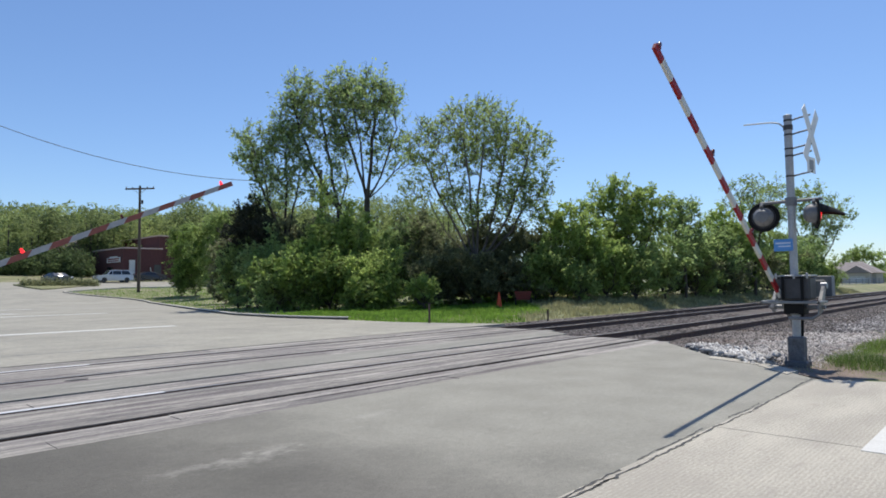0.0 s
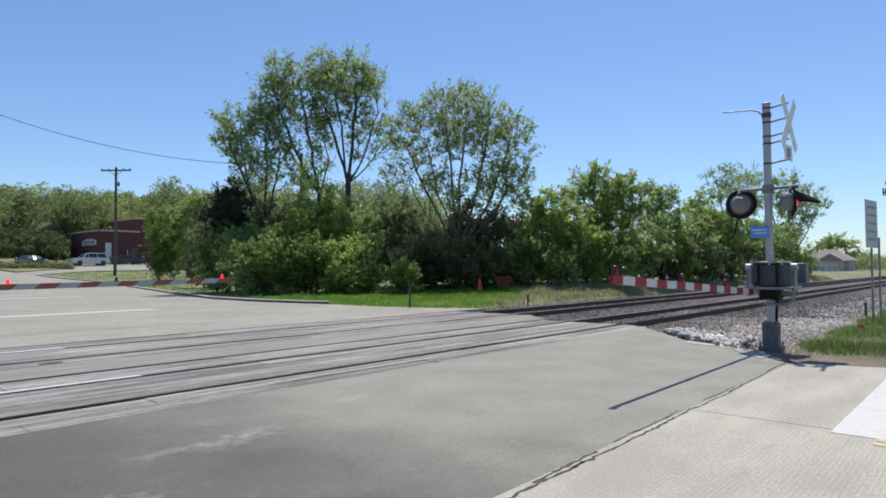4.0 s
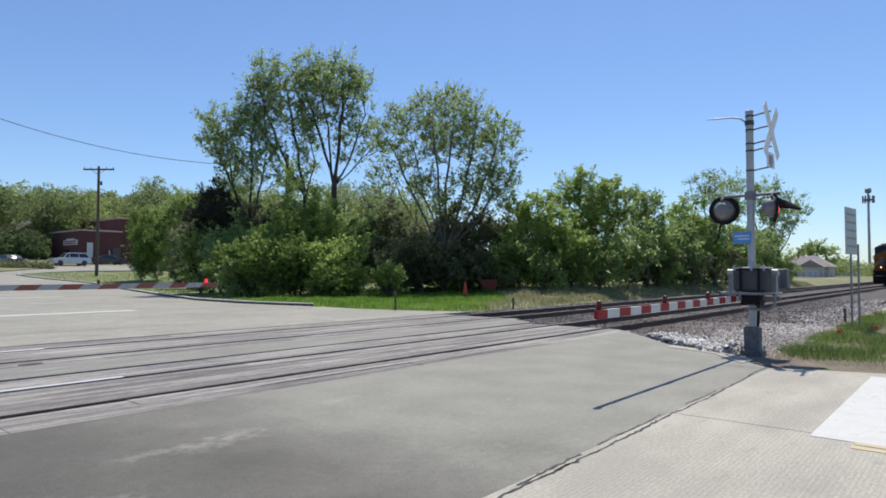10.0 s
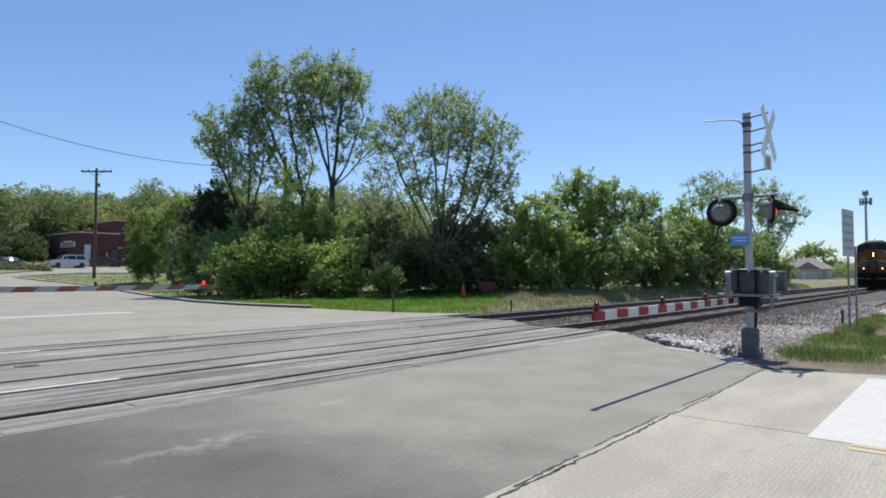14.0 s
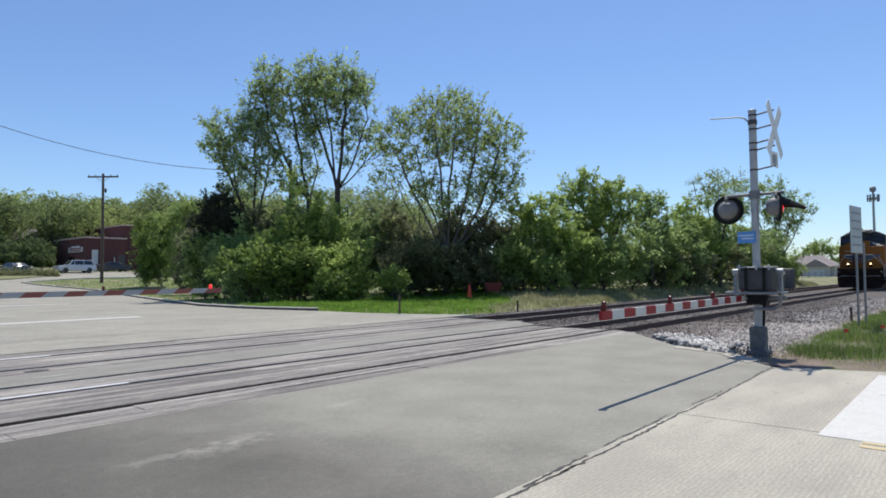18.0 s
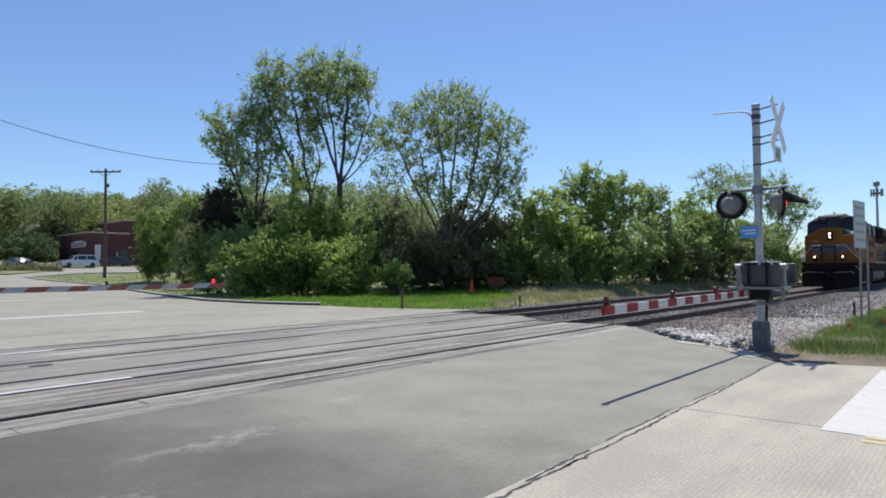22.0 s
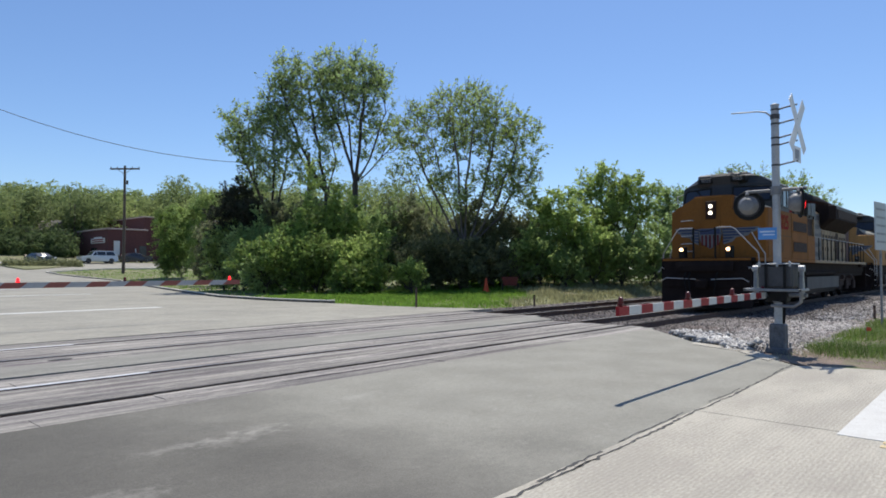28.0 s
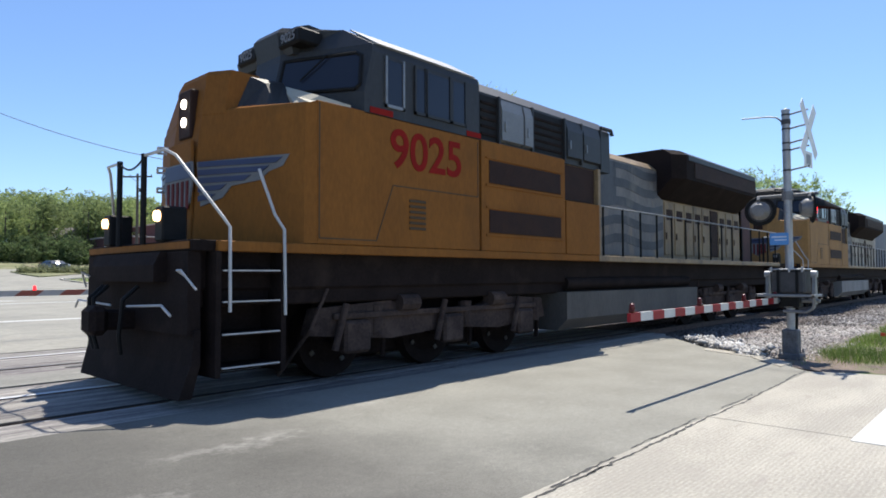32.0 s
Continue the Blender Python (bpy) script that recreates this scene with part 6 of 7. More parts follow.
def grown(label, bearing, dist, lobes, count, per, leaf, size, seed, trunk_r, fork, leaders, **kw):
    """A tree whose lobes (right, back, z, r, rz) and leaders (right, back, z) are given as seen from the crossing."""
    c, s = math.cos(radians(bearing)), math.sin(radians(bearing))
    turn = [(r * s + b * c, -r * c + b * s, z, w, w, h) for r, b, z, w, h in lobes]
    return tree(label, spot(bearing, dist), turn, count, per, leaf, size, seed, trunk_r, fork, leaders=[(r * s + b * c, -r * c + b * s, z) for r, b, z in leaders], **kw)


def build_trees():
    grown("tall leafy tree with an airy crown over the thicket", 50.1, 42.0,
          ((0.3, 0, 13.8, 2.2, 1.5), (-1.8, 0.2, 14.3, 1.7, 1.3), (1.5, 0, 13.2, 1.4, 1.6), (-0.7, -0.4, 12.4, 1.8, 1.5), (1.7, 0.3, 11.0, 1.3, 1.3), (-1.3, 0.3, 10.8, 1.2, 1.1), (2.4, 0, 9.5, 1.1, 0.9), (1.2, 0, 8.6, 0.9, 0.5), (-2.4, 0, 15.5, 0.6, 0.4), (0.4, 0, 10.2, 1.0, 0.9)),
          310, 25, LEAF_SPRING, 0.112, 21, 0.19, 7.0, [(-0.9, 0, 13.6), (-2.3, 0.4, 14.2), (0.6, -0.3, 14.0), (2.3, 0.2, 12.6), (2.3, 0, 10.0), (1.2, 0, 8.9)], clump=0.40)
    grown("tall leaning tree with an open leafy crown", 52.6, 42.5,
          ((-2.2, 0, 13.8, 1.5, 1.2), (-3.2, 0.2, 12.7, 1.1, 1.4), (-1.4, 0, 13.0, 1.5, 1.3), (-2.6, -0.3, 11.3, 1.4, 1.0), (-0.6, 0, 11.4, 1.3, 1.0), (0.1, 0, 10.0, 1.1, 1.2), (-0.1, 0, 8.0, 0.9, 1.5), (-2.4, 0, 14.9, 0.7, 0.4)),
          220, 25, LEAF_SPRING, 0.112, 20, 0.17, 6.4, [(-3.1, 0, 13.8), (-1.3, 0.2, 13.4), (-3.9, 0, 12.2), (0.2, 0, 10.4)], clump=0.40)
    grown("slender tree leaning out of the thicket", 57.2, 42.0,
          ((-1.6, 0, 10.4, 1.5, 1.2), (0.0, 0, 10.6, 1.4, 1.1), (-2.4, 0, 9.2, 1.0, 0.9), (0.9, 0, 9.2, 1.2, 1.3), (-1.0, 0, 8.4, 1.6, 1.2), (1.4, 0, 7.4, 1.0, 1.0), (-0.6, 0, 6.8, 1.3, 0.8), (-2.7, 0, 11.2, 0.4, 0.8)),
          220, 30, LEAF_SPRING, 0.105, 22, 0.14, 4.4, [(-1.6, 0, 10.6), (0.0, 0.2, 10.9), (0.9, 0, 9.2), (-2.2, 0, 9.2)], clump=0.38)
    grown("broad rounded tree with olive spring leaves", 40.1, 38.0,
          ((0.2, 0, 10.8, 2.5, 1.2), (-2.2, 0, 10.1, 1.6, 1.2), (2.7, 0, 9.6, 1.7, 1.3), (3.5, 0, 8.4, 1.3, 1.6), (3.5, 0, 6.4, 1.1, 1.3), (1.9, 0.4, 6.6, 1.7, 1.5), (-3.0, 0, 9.1, 1.4, 1.0), (-0.1, 0.6, 9.0, 1.9, 1.2), (-3.5, 0, 6.9, 1.2, 0.7), (-1.6, 0, 6.2, 1.4, 0.9), (-3.7, 0, 10.2, 0.4, 0.9), (1.9, 0, 8.7, 1.4, 1.0), (3.0, 0, 5.2, 1.2, 0.9), (0.2, 0, 5.2, 1.4, 0.9), (-2.4, 0, 7.9, 1.2, 0.8), (0.6, 0, 11.7, 0.8, 0.4)),
          480, 28, LEAF_OLIVE, 0.105, 23, 0.21, 2.4, [(-3.4, 0, 9.0), (-2.2, 0.4, 10.2), (-0.7, -0.3, 11.0), (0.6, 0.3, 11.4), (1.9, -0.2, 10.4), (3.4, 0, 9.6), (3.4, 0.3, 7.0), (-3.2, 0, 6.8)], clump=0.40, bark=BARK_PALE, up=0.55)
    grown("dark cedar at the edge of the thicket", 60.3, 42.0, ((0, 0, 3.6, 1.7, 3.0), (0.2, 0, 5.9, 1.0, 1.1), (0.3, 0, 4.8, 1.6, 1.2)), 130, 170, LEAF_CEDAR, 0.075, 24, 0.14, 1.2, [(0, 0, 6.5)], clump=0.36, up=0.1)
    grown("leafy young trees grown together beside the far track", 26.3, 41.5,
          ((-0.8, 0, 6.1, 1.0, 1.4), (0.7, 0, 5.9, 0.9, 1.3), (1.7, 0, 5.3, 0.7, 1.4), (-2.2, 0, 5.6, 0.9, 1.2), (0, 0, 4.4, 1.8, 1.3), (-1.0, 0, 7.1, 0.4, 0.5)),
          190, 60, LEAF_LIME, 0.10, 25, 0.12, 1.8, [(-0.9, 0, 6.9), (0.7, 0, 6.6), (1.7, 0, 6.0), (-2.2, 0, 6.0)], clump=0.36)
    grown("small pale tree beside the far track", 22.3, 46.0, ((0, 0, 5.6, 0.9, 1.5), (0.4, 0, 3.8, 1.1, 1.2), (-0.9, 0, 4.4, 0.8, 0.9)), 90, 70, LEAF_SPRING, 0.10, 26, 0.10, 1.6, [(0, 0, 6.6), (0.7, 0, 5.6), (-0.8, 0, 5.0)], clump=0.36)
    tree("thin half-bare tree behind the thicket", spot(17.0, 57.0), ((0, 0, 8.3, 2.3, 2.3, 1.6), (0.4, -1.0, 6.6, 1.6, 1.6, 0.9)), 130, 26, LEAF_SPRING, 0.09, 27, 0.12, 3.4, clump=0.30, leaders=[(-0.9, 1.0, 9.4), (0.3, 0.0, 9.8), (0.8, -1.2, 9.0)])
    grown("sparse budding tree at the end of the thicket", 12.8, 80.0, ((-0.4, 0, 8.3, 2.1, 1.9), (1.2, 0, 7.2, 1.7, 2.1), (1.9, 0, 9.0, 1.4, 1.2), (-0.5, 0, 10.7, 1.7, 1.2), (2.8, 0, 7.5, 1.0, 1.0), (-2.8, 0, 10.7, 1.7, 1.0), (-2.6, 0, 9.0, 1.3, 1.2), (-0.8, 0, 4.6, 2.3, 1.8)), 260, 40, LEAF_OLIVE, 0.12, 28, 0.17, 2.0, ((-2.8, 0, 11.0), (-0.5, 0.3, 11.1), (1.9, 0, 9.3), (2.8, 0, 7.7)), clump=0.46)
    grown("round open tree behind the far house", 9.7, 196.0, ((0, 0, 7.0, 3.0, 1.6), (-2.6, 0, 6.2, 2.0, 1.3), (2.9, 0, 6.3, 2.0, 1.4), (0.4, 0, 8.3, 2.0, 0.9), (3.6, 0, 3.2, 2.2, 2.0)), 110, 26, LEAF_OLIVE, 0.30, 29, 0.25, 3.0, [(-2.4, 0, 6.6), (0, 0, 8.4), (2.8, 0, 6.8)], clump=0.7)
    rows = [  # bearing, distance, half width, height, leaf, tall shoots
        (65.7, 72, 1.5, 6.4, LEAF_BRIGHT, 2), (64.6, 70, 2.2, 8.0, LEAF_BRIGHT, 1), (63.2, 66, 2.2, 8.4, LEAF_OLIVE, 2), (62.2, 52, 1.6, 5.6, LEAF_DARK, 0), (61.0, 47, 1.4, 3.9, LEAF_SPRING, 0),
        (58.2, 43, 1.7, 4.9, LEAF_DARK, 0), (59.6, 38.6, 1.4, 3.3, LEAF_SPRING, 0), (61.2, 41.5, 1.3, 3.9, LEAF_OLIVE, 1), (58.4, 39.0, 1.2, 4.0, LEAF_SPRING, 1), (56.6, 42, 1.7, 5.3, LEAF_DARK, 0), (54.4, 42, 1.5, 5.0, LEAF_DARK, 0),
        (55.7, 35.5, 2.4, 3.3, LEAF_BRIGHT, 0), (54.4, 36.2, 1.7, 4.1, LEAF_BRIGHT, 1), (53.4, 35.0, 1.5, 2.7, LEAF_BRIGHT, 0), (57.9, 35.5, 1.3, 2.4, LEAF_SPRING, 0), (49.4, 34.5, 1.4, 3.0, LEAF_LIME, 1), (50.6, 33.2, 0.9, 1.6, LEAF_BRIGHT, 0), (48.3, 34.0, 0.8, 1.9, LEAF_LIME, 0), (45.0, 33.6, 0.75, 1.65, LEAF_LIME, 1),
        (53.9, 36.6, 0.9, 4.9, LEAF_LIME, 2), (52.9, 37.0, 0.9, 6.3, LEAF_LIME, 2), (51.8, 37.0, 1.0, 5.3, LEAF_LIME, 2), (50.7, 38.0, 0.9, 4.2, LEAF_LIME, 1),
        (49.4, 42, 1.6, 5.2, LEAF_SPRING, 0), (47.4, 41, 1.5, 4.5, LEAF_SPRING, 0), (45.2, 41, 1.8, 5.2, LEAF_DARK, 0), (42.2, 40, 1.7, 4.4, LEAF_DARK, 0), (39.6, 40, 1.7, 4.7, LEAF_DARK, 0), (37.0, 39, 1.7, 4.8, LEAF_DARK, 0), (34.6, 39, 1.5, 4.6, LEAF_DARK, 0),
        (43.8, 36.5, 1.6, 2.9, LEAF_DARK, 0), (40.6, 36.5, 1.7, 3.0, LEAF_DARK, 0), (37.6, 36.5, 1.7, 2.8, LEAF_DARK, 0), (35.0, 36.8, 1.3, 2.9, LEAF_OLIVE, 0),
        (32.2, 38, 1.5, 5.9, LEAF_LIME, 1), (30.4, 38, 1.2, 5.0, LEAF_LIME, 1), (33.4, 37, 1.0, 3.4, LEAF_OLIVE, 0), (31.2, 36.4, 1.0, 2.2, LEAF_OLIVE, 0), (28.8, 38.4, 1.4, 4.2, LEAF_LIME, 0), (26.4, 38.8, 1.6, 3.3, LEAF_OLIVE, 0), (24.0, 40.5, 1.4, 3.8, LEAF_SPRING, 1), (28.0, 43, 1.8, 4.4, LEAF_OLIVE, 0),
        (21.6, 43, 1.6, 3.7, LEAF_OLIVE, 0), (19.4, 44.5, 1.5, 5.8, LEAF_LIME, 1), (17.8, 44.5, 1.2, 3.4, LEAF_LIME, 0), (20.4, 50, 1.8, 5.2, LEAF_SPRING, 0), (16.2, 52, 2.0, 5.4, LEAF_OLIVE, 0), (15.2, 50, 1.4, 4.0, LEAF_SPRING, 0), (14.0, 57, 1.8, 4.2, LEAF_SPRING, 0), (13.0, 60, 1.3, 3.4, LEAF_OLIVE, 0), (12.0, 62, 1.4, 2.9, LEAF_OLIVE, 0), (18.2, 56, 2.4, 6.0, LEAF_SPRING, 0)]
    # Dark low shrubs added behind, to stand for shade in the thicket's gaps.
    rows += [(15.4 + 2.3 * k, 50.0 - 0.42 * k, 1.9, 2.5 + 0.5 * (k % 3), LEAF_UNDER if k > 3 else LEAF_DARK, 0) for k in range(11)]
    for i, (b, d, w, h, leaf, shoots) in enumerate(rows):
        q = random.Random(i)
        clear = max(1.0, (16.8 + 0.5 * w) / (d * math.sin(radians(b))))  # keeps the thicket off the far track
        d, w, h = d * clear, w * clear, h * clear
        g = land(*spot(b, d))
        h = (h - min(0.3, g)) * (1.18 if 39 <= d / clear < 46 else 1.05)
        if shoots == 2:
            lobes = [(0, 0, h * 0.35, w * 0.6, h * 0.30)] + [(w * q.uniform(-1, 1), 0.3 * q.uniform(-1, 1), h * q.uniform(0.3, 0.98), w * 0.28, h * 0.10) for j in range(9)]
        else:
            lobes = [(0, 0, h * 0.58, w * 0.82, h * 0.28), (w * q.uniform(-0.3, 0.3), 0.3 * w, h * 0.28, w * 0.75, h * 0.28)] + [(w * q.uniform(-1.05, 1.05), w * q.uniform(-0.7, 0.2), h * q.uniform(0.35, 0.95), w * q.uniform(0.16, 0.34), h * q.uniform(0.08, 0.18)) for j in range(6)]
        for j in range(3 + shoots):
            lobes.append((w * q.uniform(-0.8, 0.8), w * q.uniform(-0.5, 0.5), h * q.uniform(0.62, 0.88), w * q.uniform(0.2, 0.36), h * q.uniform(0.12, 0.2)))
        for j in range(2 * shoots):
            lobes.append((w * q.uniform(-0.8, 0.8), 0, h * q.uniform(0.86, 1.0), w * 0.12, h * 0.1))
        lead = [(l[0], l[1], l[2]) for l in lobes[2:]] + [(0, 0, h * 0.7)]
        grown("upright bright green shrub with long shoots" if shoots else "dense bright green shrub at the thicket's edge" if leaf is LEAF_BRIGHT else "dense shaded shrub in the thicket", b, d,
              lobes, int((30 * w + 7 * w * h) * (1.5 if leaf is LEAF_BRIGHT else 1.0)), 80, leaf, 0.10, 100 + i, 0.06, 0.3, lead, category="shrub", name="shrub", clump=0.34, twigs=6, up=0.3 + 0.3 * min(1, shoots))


def build_far_woods():
    """The wooded rise beyond the brick building and the far skyline."""
    rng = np.random.default_rng(31)
    cs, seg = [], []
    for i in range(330):
        b = rng.uniform(42, 80)
        d = rng.uniform(120, 180)
        x, y = spot(b, d)
        z = land(x, y)
        h = rng.uniform(8.4, 12.8) + 2.4 * (b < 66) + max(0.0, 8.0 - z) * (b < 60)
        w = rng.uniform(3.0, 4.8)
        n = 15
        dirs = rng.normal(size=(n, 3))
        dirs /= np.linalg.norm(dirs, axis=1)[:, None]
        c = np.array([x, y, z + h * 0.52]) + dirs * np.array([w, w, h * 0.42]) * rng.uniform(0.6, 1, (n, 1))
        k = 70
        g = rng.normal(size=(n * k, 3))
        g /= np.linalg.norm(g, axis=1)[:, None]
        g *= (rng.uniform(0.9, 1.7, n).repeat(k) * rng.uniform(0.6, 1.0, n * k))[:, None]
        cs.append(np.repeat(c, k, axis=0) + g)
        seg.append(((x, y, z), 0.20, (x, y, z + h * 0.7), 0.08))
    low = []
    for i in range(150):
        x, y = spot(rng.uniform(62, 82), rng.uniform(112, 122))
        if x > 34:
            continue
        r, h = rng.uniform(1.0, 2.4), rng.uniform(0.8, 2.7)
        g = rng.normal(size=(500, 3))
        g /= np.linalg.norm(g, axis=1)[:, None]
        low.append(np.array([x, y, land(x, y) + h * 0.8]) + g * np.array([r, r, h]) * rng.uniform(0.7, 1.0, (500, 1)))
    v, f = leaves(np.concatenate(cs), 0.25, rng)
    woods = new("far_woods", raw_mesh("far_woods", v, f, LEAF_FAR))
    tagged(woods, "hazy spring-green woods on the rise behind the building", "woods", kind="stuff")
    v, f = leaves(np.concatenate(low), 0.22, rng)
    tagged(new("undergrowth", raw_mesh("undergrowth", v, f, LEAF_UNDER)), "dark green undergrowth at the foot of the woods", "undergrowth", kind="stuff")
    o = new("far_trunks", tubes(seg, BARK, "far_trunks"))
    o.parent = woods
    cs = []
    for i in range(120):
        b = rng.uniform(-2, 12)
        d = rng.uniform(190, 300)
        x, y = spot(b, d)
        if abs(y - 9.7) < 9:
            continue
        h = rng.uniform(3.6, 6.4)
        for k in range(6):
            mid = np.array([x, y, h * 0.5]) + rng.normal(0, 1, 3) * np.array([1.9, 1.9, h * 0.16])
            cs.append(mid + np.clip(rng.normal(size=(70, 3)), -1.6, 1.6) * np.array([1.0, 1.0, h * 0.12]))
    v, f = leaves(np.concatenate(cs), 0.3, rng)
    tagged(new("far_trees", raw_mesh("far_trees", v, f, LEAF_FAR)), "low hazy trees on the skyline along the tracks", "woods", kind="stuff")


build_ground()
build_roads()
build_tracks()
build_grass()
build_trees()
build_far_woods()


# ---- buildings, poles, vehicles, small things ----
def wall_window(parent, x, y, z, w, h, face, glass_mat=CAR_GLASS):
    """A window set in a wall: frame, sill and pane. face: the wall's outward side (-y or -x)."""
    if face == "y":
        p = part("window", Solid().box(x - w / 2, x + w / 2, y - 0.03, y + 0.02, z, z + h), glass_mat, parent, "dark window")
        part("window_frame", Solid().box(x - w / 2 - 0.06, x + w / 2 + 0.06, y - 0.06, y, z + h, z + h + 0.07).box(x - w / 2 - 0.06, x - w / 2, y - 0.06, y, z, z + h).box(x + w / 2, x + w / 2 + 0.06, y - 0.06, y, z, z + h), WHITE_WALL, p)
        part("sill", Solid().box(x - w / 2 - 0.1, x + w / 2 + 0.1, y - 0.12, y, z - 0.08, z), BRICK_TRIM, p)
    else:
        p = part("window", Solid().box(x - 0.03, x + 0.02, y - w / 2, y + w / 2, z, z + h), glass_mat, parent, "dark window")
        part("sill", Solid().box(x - 0.12, x, y - w / 2 - 0.1, y + w / 2 + 0.1, z - 0.08, z), BRICK_TRIM, p)


def brick_building():
    x0, x1, y0, y1 = 36.6, 42.4, 101.0, 114.0
    z0 = 2.4
    e = thing("brick_building", "low dark-red brick building with a taller block", "building", pose(0, 0, 0))
    part("wall", Solid().box(x0, x1 - 0.01, y0, y1, z0 - 1.0, z0 + 5.0), BRICK, e, "dark red brick walls")
    part("roof_edge", Solid().box(x0 - 0.15, x1 + 0.1, y0 - 0.15, y1, z0 + 5.0, z0 + 5.22, 0.03), BRICK_TRIM, e, "pale roof edge")
    part("tall_block", Solid().box(x1, 56, y0 + 1.2, y1 + 4, z0 - 1.0, z0 + 7.2), BRICK, e, "taller brick block")
    part("tall_roof_edge", Solid().box(x1 - 0.12, 56.1, y0 + 1.05, y1 + 4, z0 + 7.2, z0 + 7.4, 0.03), BRICK_TRIM, e, "pale roof edge")
    part("sign_panel", Solid().box(x0 - 0.10, x0 - 0.02, 102.0, 107.6, z0 + 3.0, z0 + 3.75, 0.02).box(x0 - 0.10, x0 - 0.02, 103.2, 106.4, z0 + 3.75, z0 + 3.95, 0.02), WHITE_WALL, e, "white wall sign")
    part("sign_writing", Solid().box(x0 - 0.115, x0 - 0.10, 102.5, 107.1, z0 + 3.45, z0 + 3.62).box(x0 - 0.115, x0 - 0.10, 102.5, 107.1, z0 + 3.15, z0 + 3.3), LOCO_RED, e, "reddish bars of writing")
    d = part("door", Solid().box(37.45, 38.3, y0 - 0.08, y0 - 0.01, z0 + 0.1, z0 + 3.3), WHITE_WALL, e, "tall pale door")
    part("door_handle", Solid().box(38.1, 38.2, y0 - 0.14, y0 - 0.08, z0 + 1.0, z0 + 1.2), BLACK_PAINT, d)
    wall_window(e, x0 - 0.02, 106.4, z0 + 1.4, 2.2, 0.9, "x")
    part("downpipe", Solid().tube([(40.9, y0 - 0.1, z0), (40.6, y0 - 0.1, z0 + 2.2)], 0.08, 8), WHITE_WALL, e, "slanting white pipe")
    part("dark_doorway", Solid().box(41.2, 42.3, y0 - 0.05, y0 - 0.01, z0, z0 + 2.6), CAR_DARK, e)
    return e


def house():
    e = thing("house", "low tan house with a greyish brown hipped roof", "house", pose(170, 32.3, -0.3))
    part("wall", Solid().box(-4, 4, -6.4, 5.6, 0, 3.2), SIDING, e, "tan walls")
    part("roof", Solid().loft([[(-4.8, -7.1, 3.1), (4.8, -7.1, 3.1), (4.8, 6.3, 3.1), (-4.8, 6.3, 3.1)], [(-0.4, -3.2, 5.7), (0.4, -3.2, 5.7), (0.4, 2.4, 5.7), (-0.4, 2.4, 5.7)]]), ROOF_BROWN, e, "brown shingle roof")
    part("wing_wall", Solid().box(-6.4, -4.01, -5.6, -0.8, 0, 3.0), SIDING, e, "tan garage wing")
    part("wing_roof", Solid().loft([[(-6.9, -6.0, 2.98), (-6.9, -0.4, 2.98), (-6.9, -3.2, 4.7)], [(-1.0, -6.0, 3.14), (-1.0, -0.4, 3.14), (-1.0, -3.2, 4.75)]]), ROOF_BROWN, e, "gabled roof of the wing")
    part("garage_door", Solid().box(-6.45, -6.39, -4.7, -1.9, 0.1, 2.4, 0.01), WHITE_WALL, e, "white garage door")
    for y in (0.8, 3.6):
        wall_window(e, -4.0, y, 1.0, 1.2, 1.3, "x")
    return e


def relay_cabinet(x, y):
    """A trackside equipment case with two doors under a low cap."""
    e = thing("relay_cabinet", "grey metal relay cabinet beside the far track", "cabinet", pose(x, y, land(x, y), 0, 0, 12))
    part("plinth", Solid().box(-0.42, 0.42, -0.95, 0.95, -0.2, 0.14, 0.02), KERB, e, "concrete plinth")
    part("body", Solid().box(-0.36, 0.36, -0.88, 0.88, 0.14, 1.66, 0.02), TANK_PALE, e)
    part("cap", Solid().loft([[(-0.42, -0.94, 1.665), (0.42, -0.94, 1.665), (0.42, 0.94, 1.665), (-0.42, 0.94, 1.665)], [(-0.30, -0.85, 1.80), (0.30, -0.85, 1.80), (0.30, 0.85, 1.80), (-0.30, 0.85, 1.80)]]), TANK_PALE, e, "low sloping cap")
    for y0 in (-0.83, 0.03):
        d = part("door", Solid().box(-0.395, -0.362, y0, y0 + 0.80, 0.22, 1.60, 0.008), TANK_PALE, e, "plain grey door")
        part("handle", Solid().box(-0.43, -0.396, y0 + 0.66, y0 + 0.70, 0.85, 1.05, 0.006), BLACK_PAINT, d)


def utility_pole(at, h, arm, label):
    x, y = at
    e = thing("utility_pole", label, "utility pole", pose(x, y, land(x, y)))
    part("post", Solid().tube([(0, 0, -0.4), (0.02, 0, h * 0.5), (0, 0, h)], 0.19, 10, 0.13), POLE_WOOD, e, "weathered wooden post", True)
    if arm:
        a = part("crossarm", Solid().box(-1.75, 1.75, -0.08, 0.08, h - 0.45, h - 0.28, 0.01), POLE_WOOD, e, "wooden crossarm")
        a.rotation_euler = (0, 0, radians(-49.6))
        for k in (-1.65, -0.9, 0.9, 1.65):
            part("insulator", Solid().turn([(0.06, h - 0.28), (0.07, h - 0.20), (0.03, h - 0.10)], (k, 0, 0), "z", 8), GALV, a)
        for s in (-1, 1):
            part("brace", Solid().tube([(s * 0.8, -0.08, h - 0.42), (0, -0.14, h - 1.0)], 0.03, 5), GALV, a)
        part("transformer", Solid().turn([(0.04, h - 2.2), (0.12, h - 2.15), (0.12, h - 1.75), (0.04, h - 1.7)], (0.22, -0.2, 0), "z", 10), GREY_BOX, e)
    return e


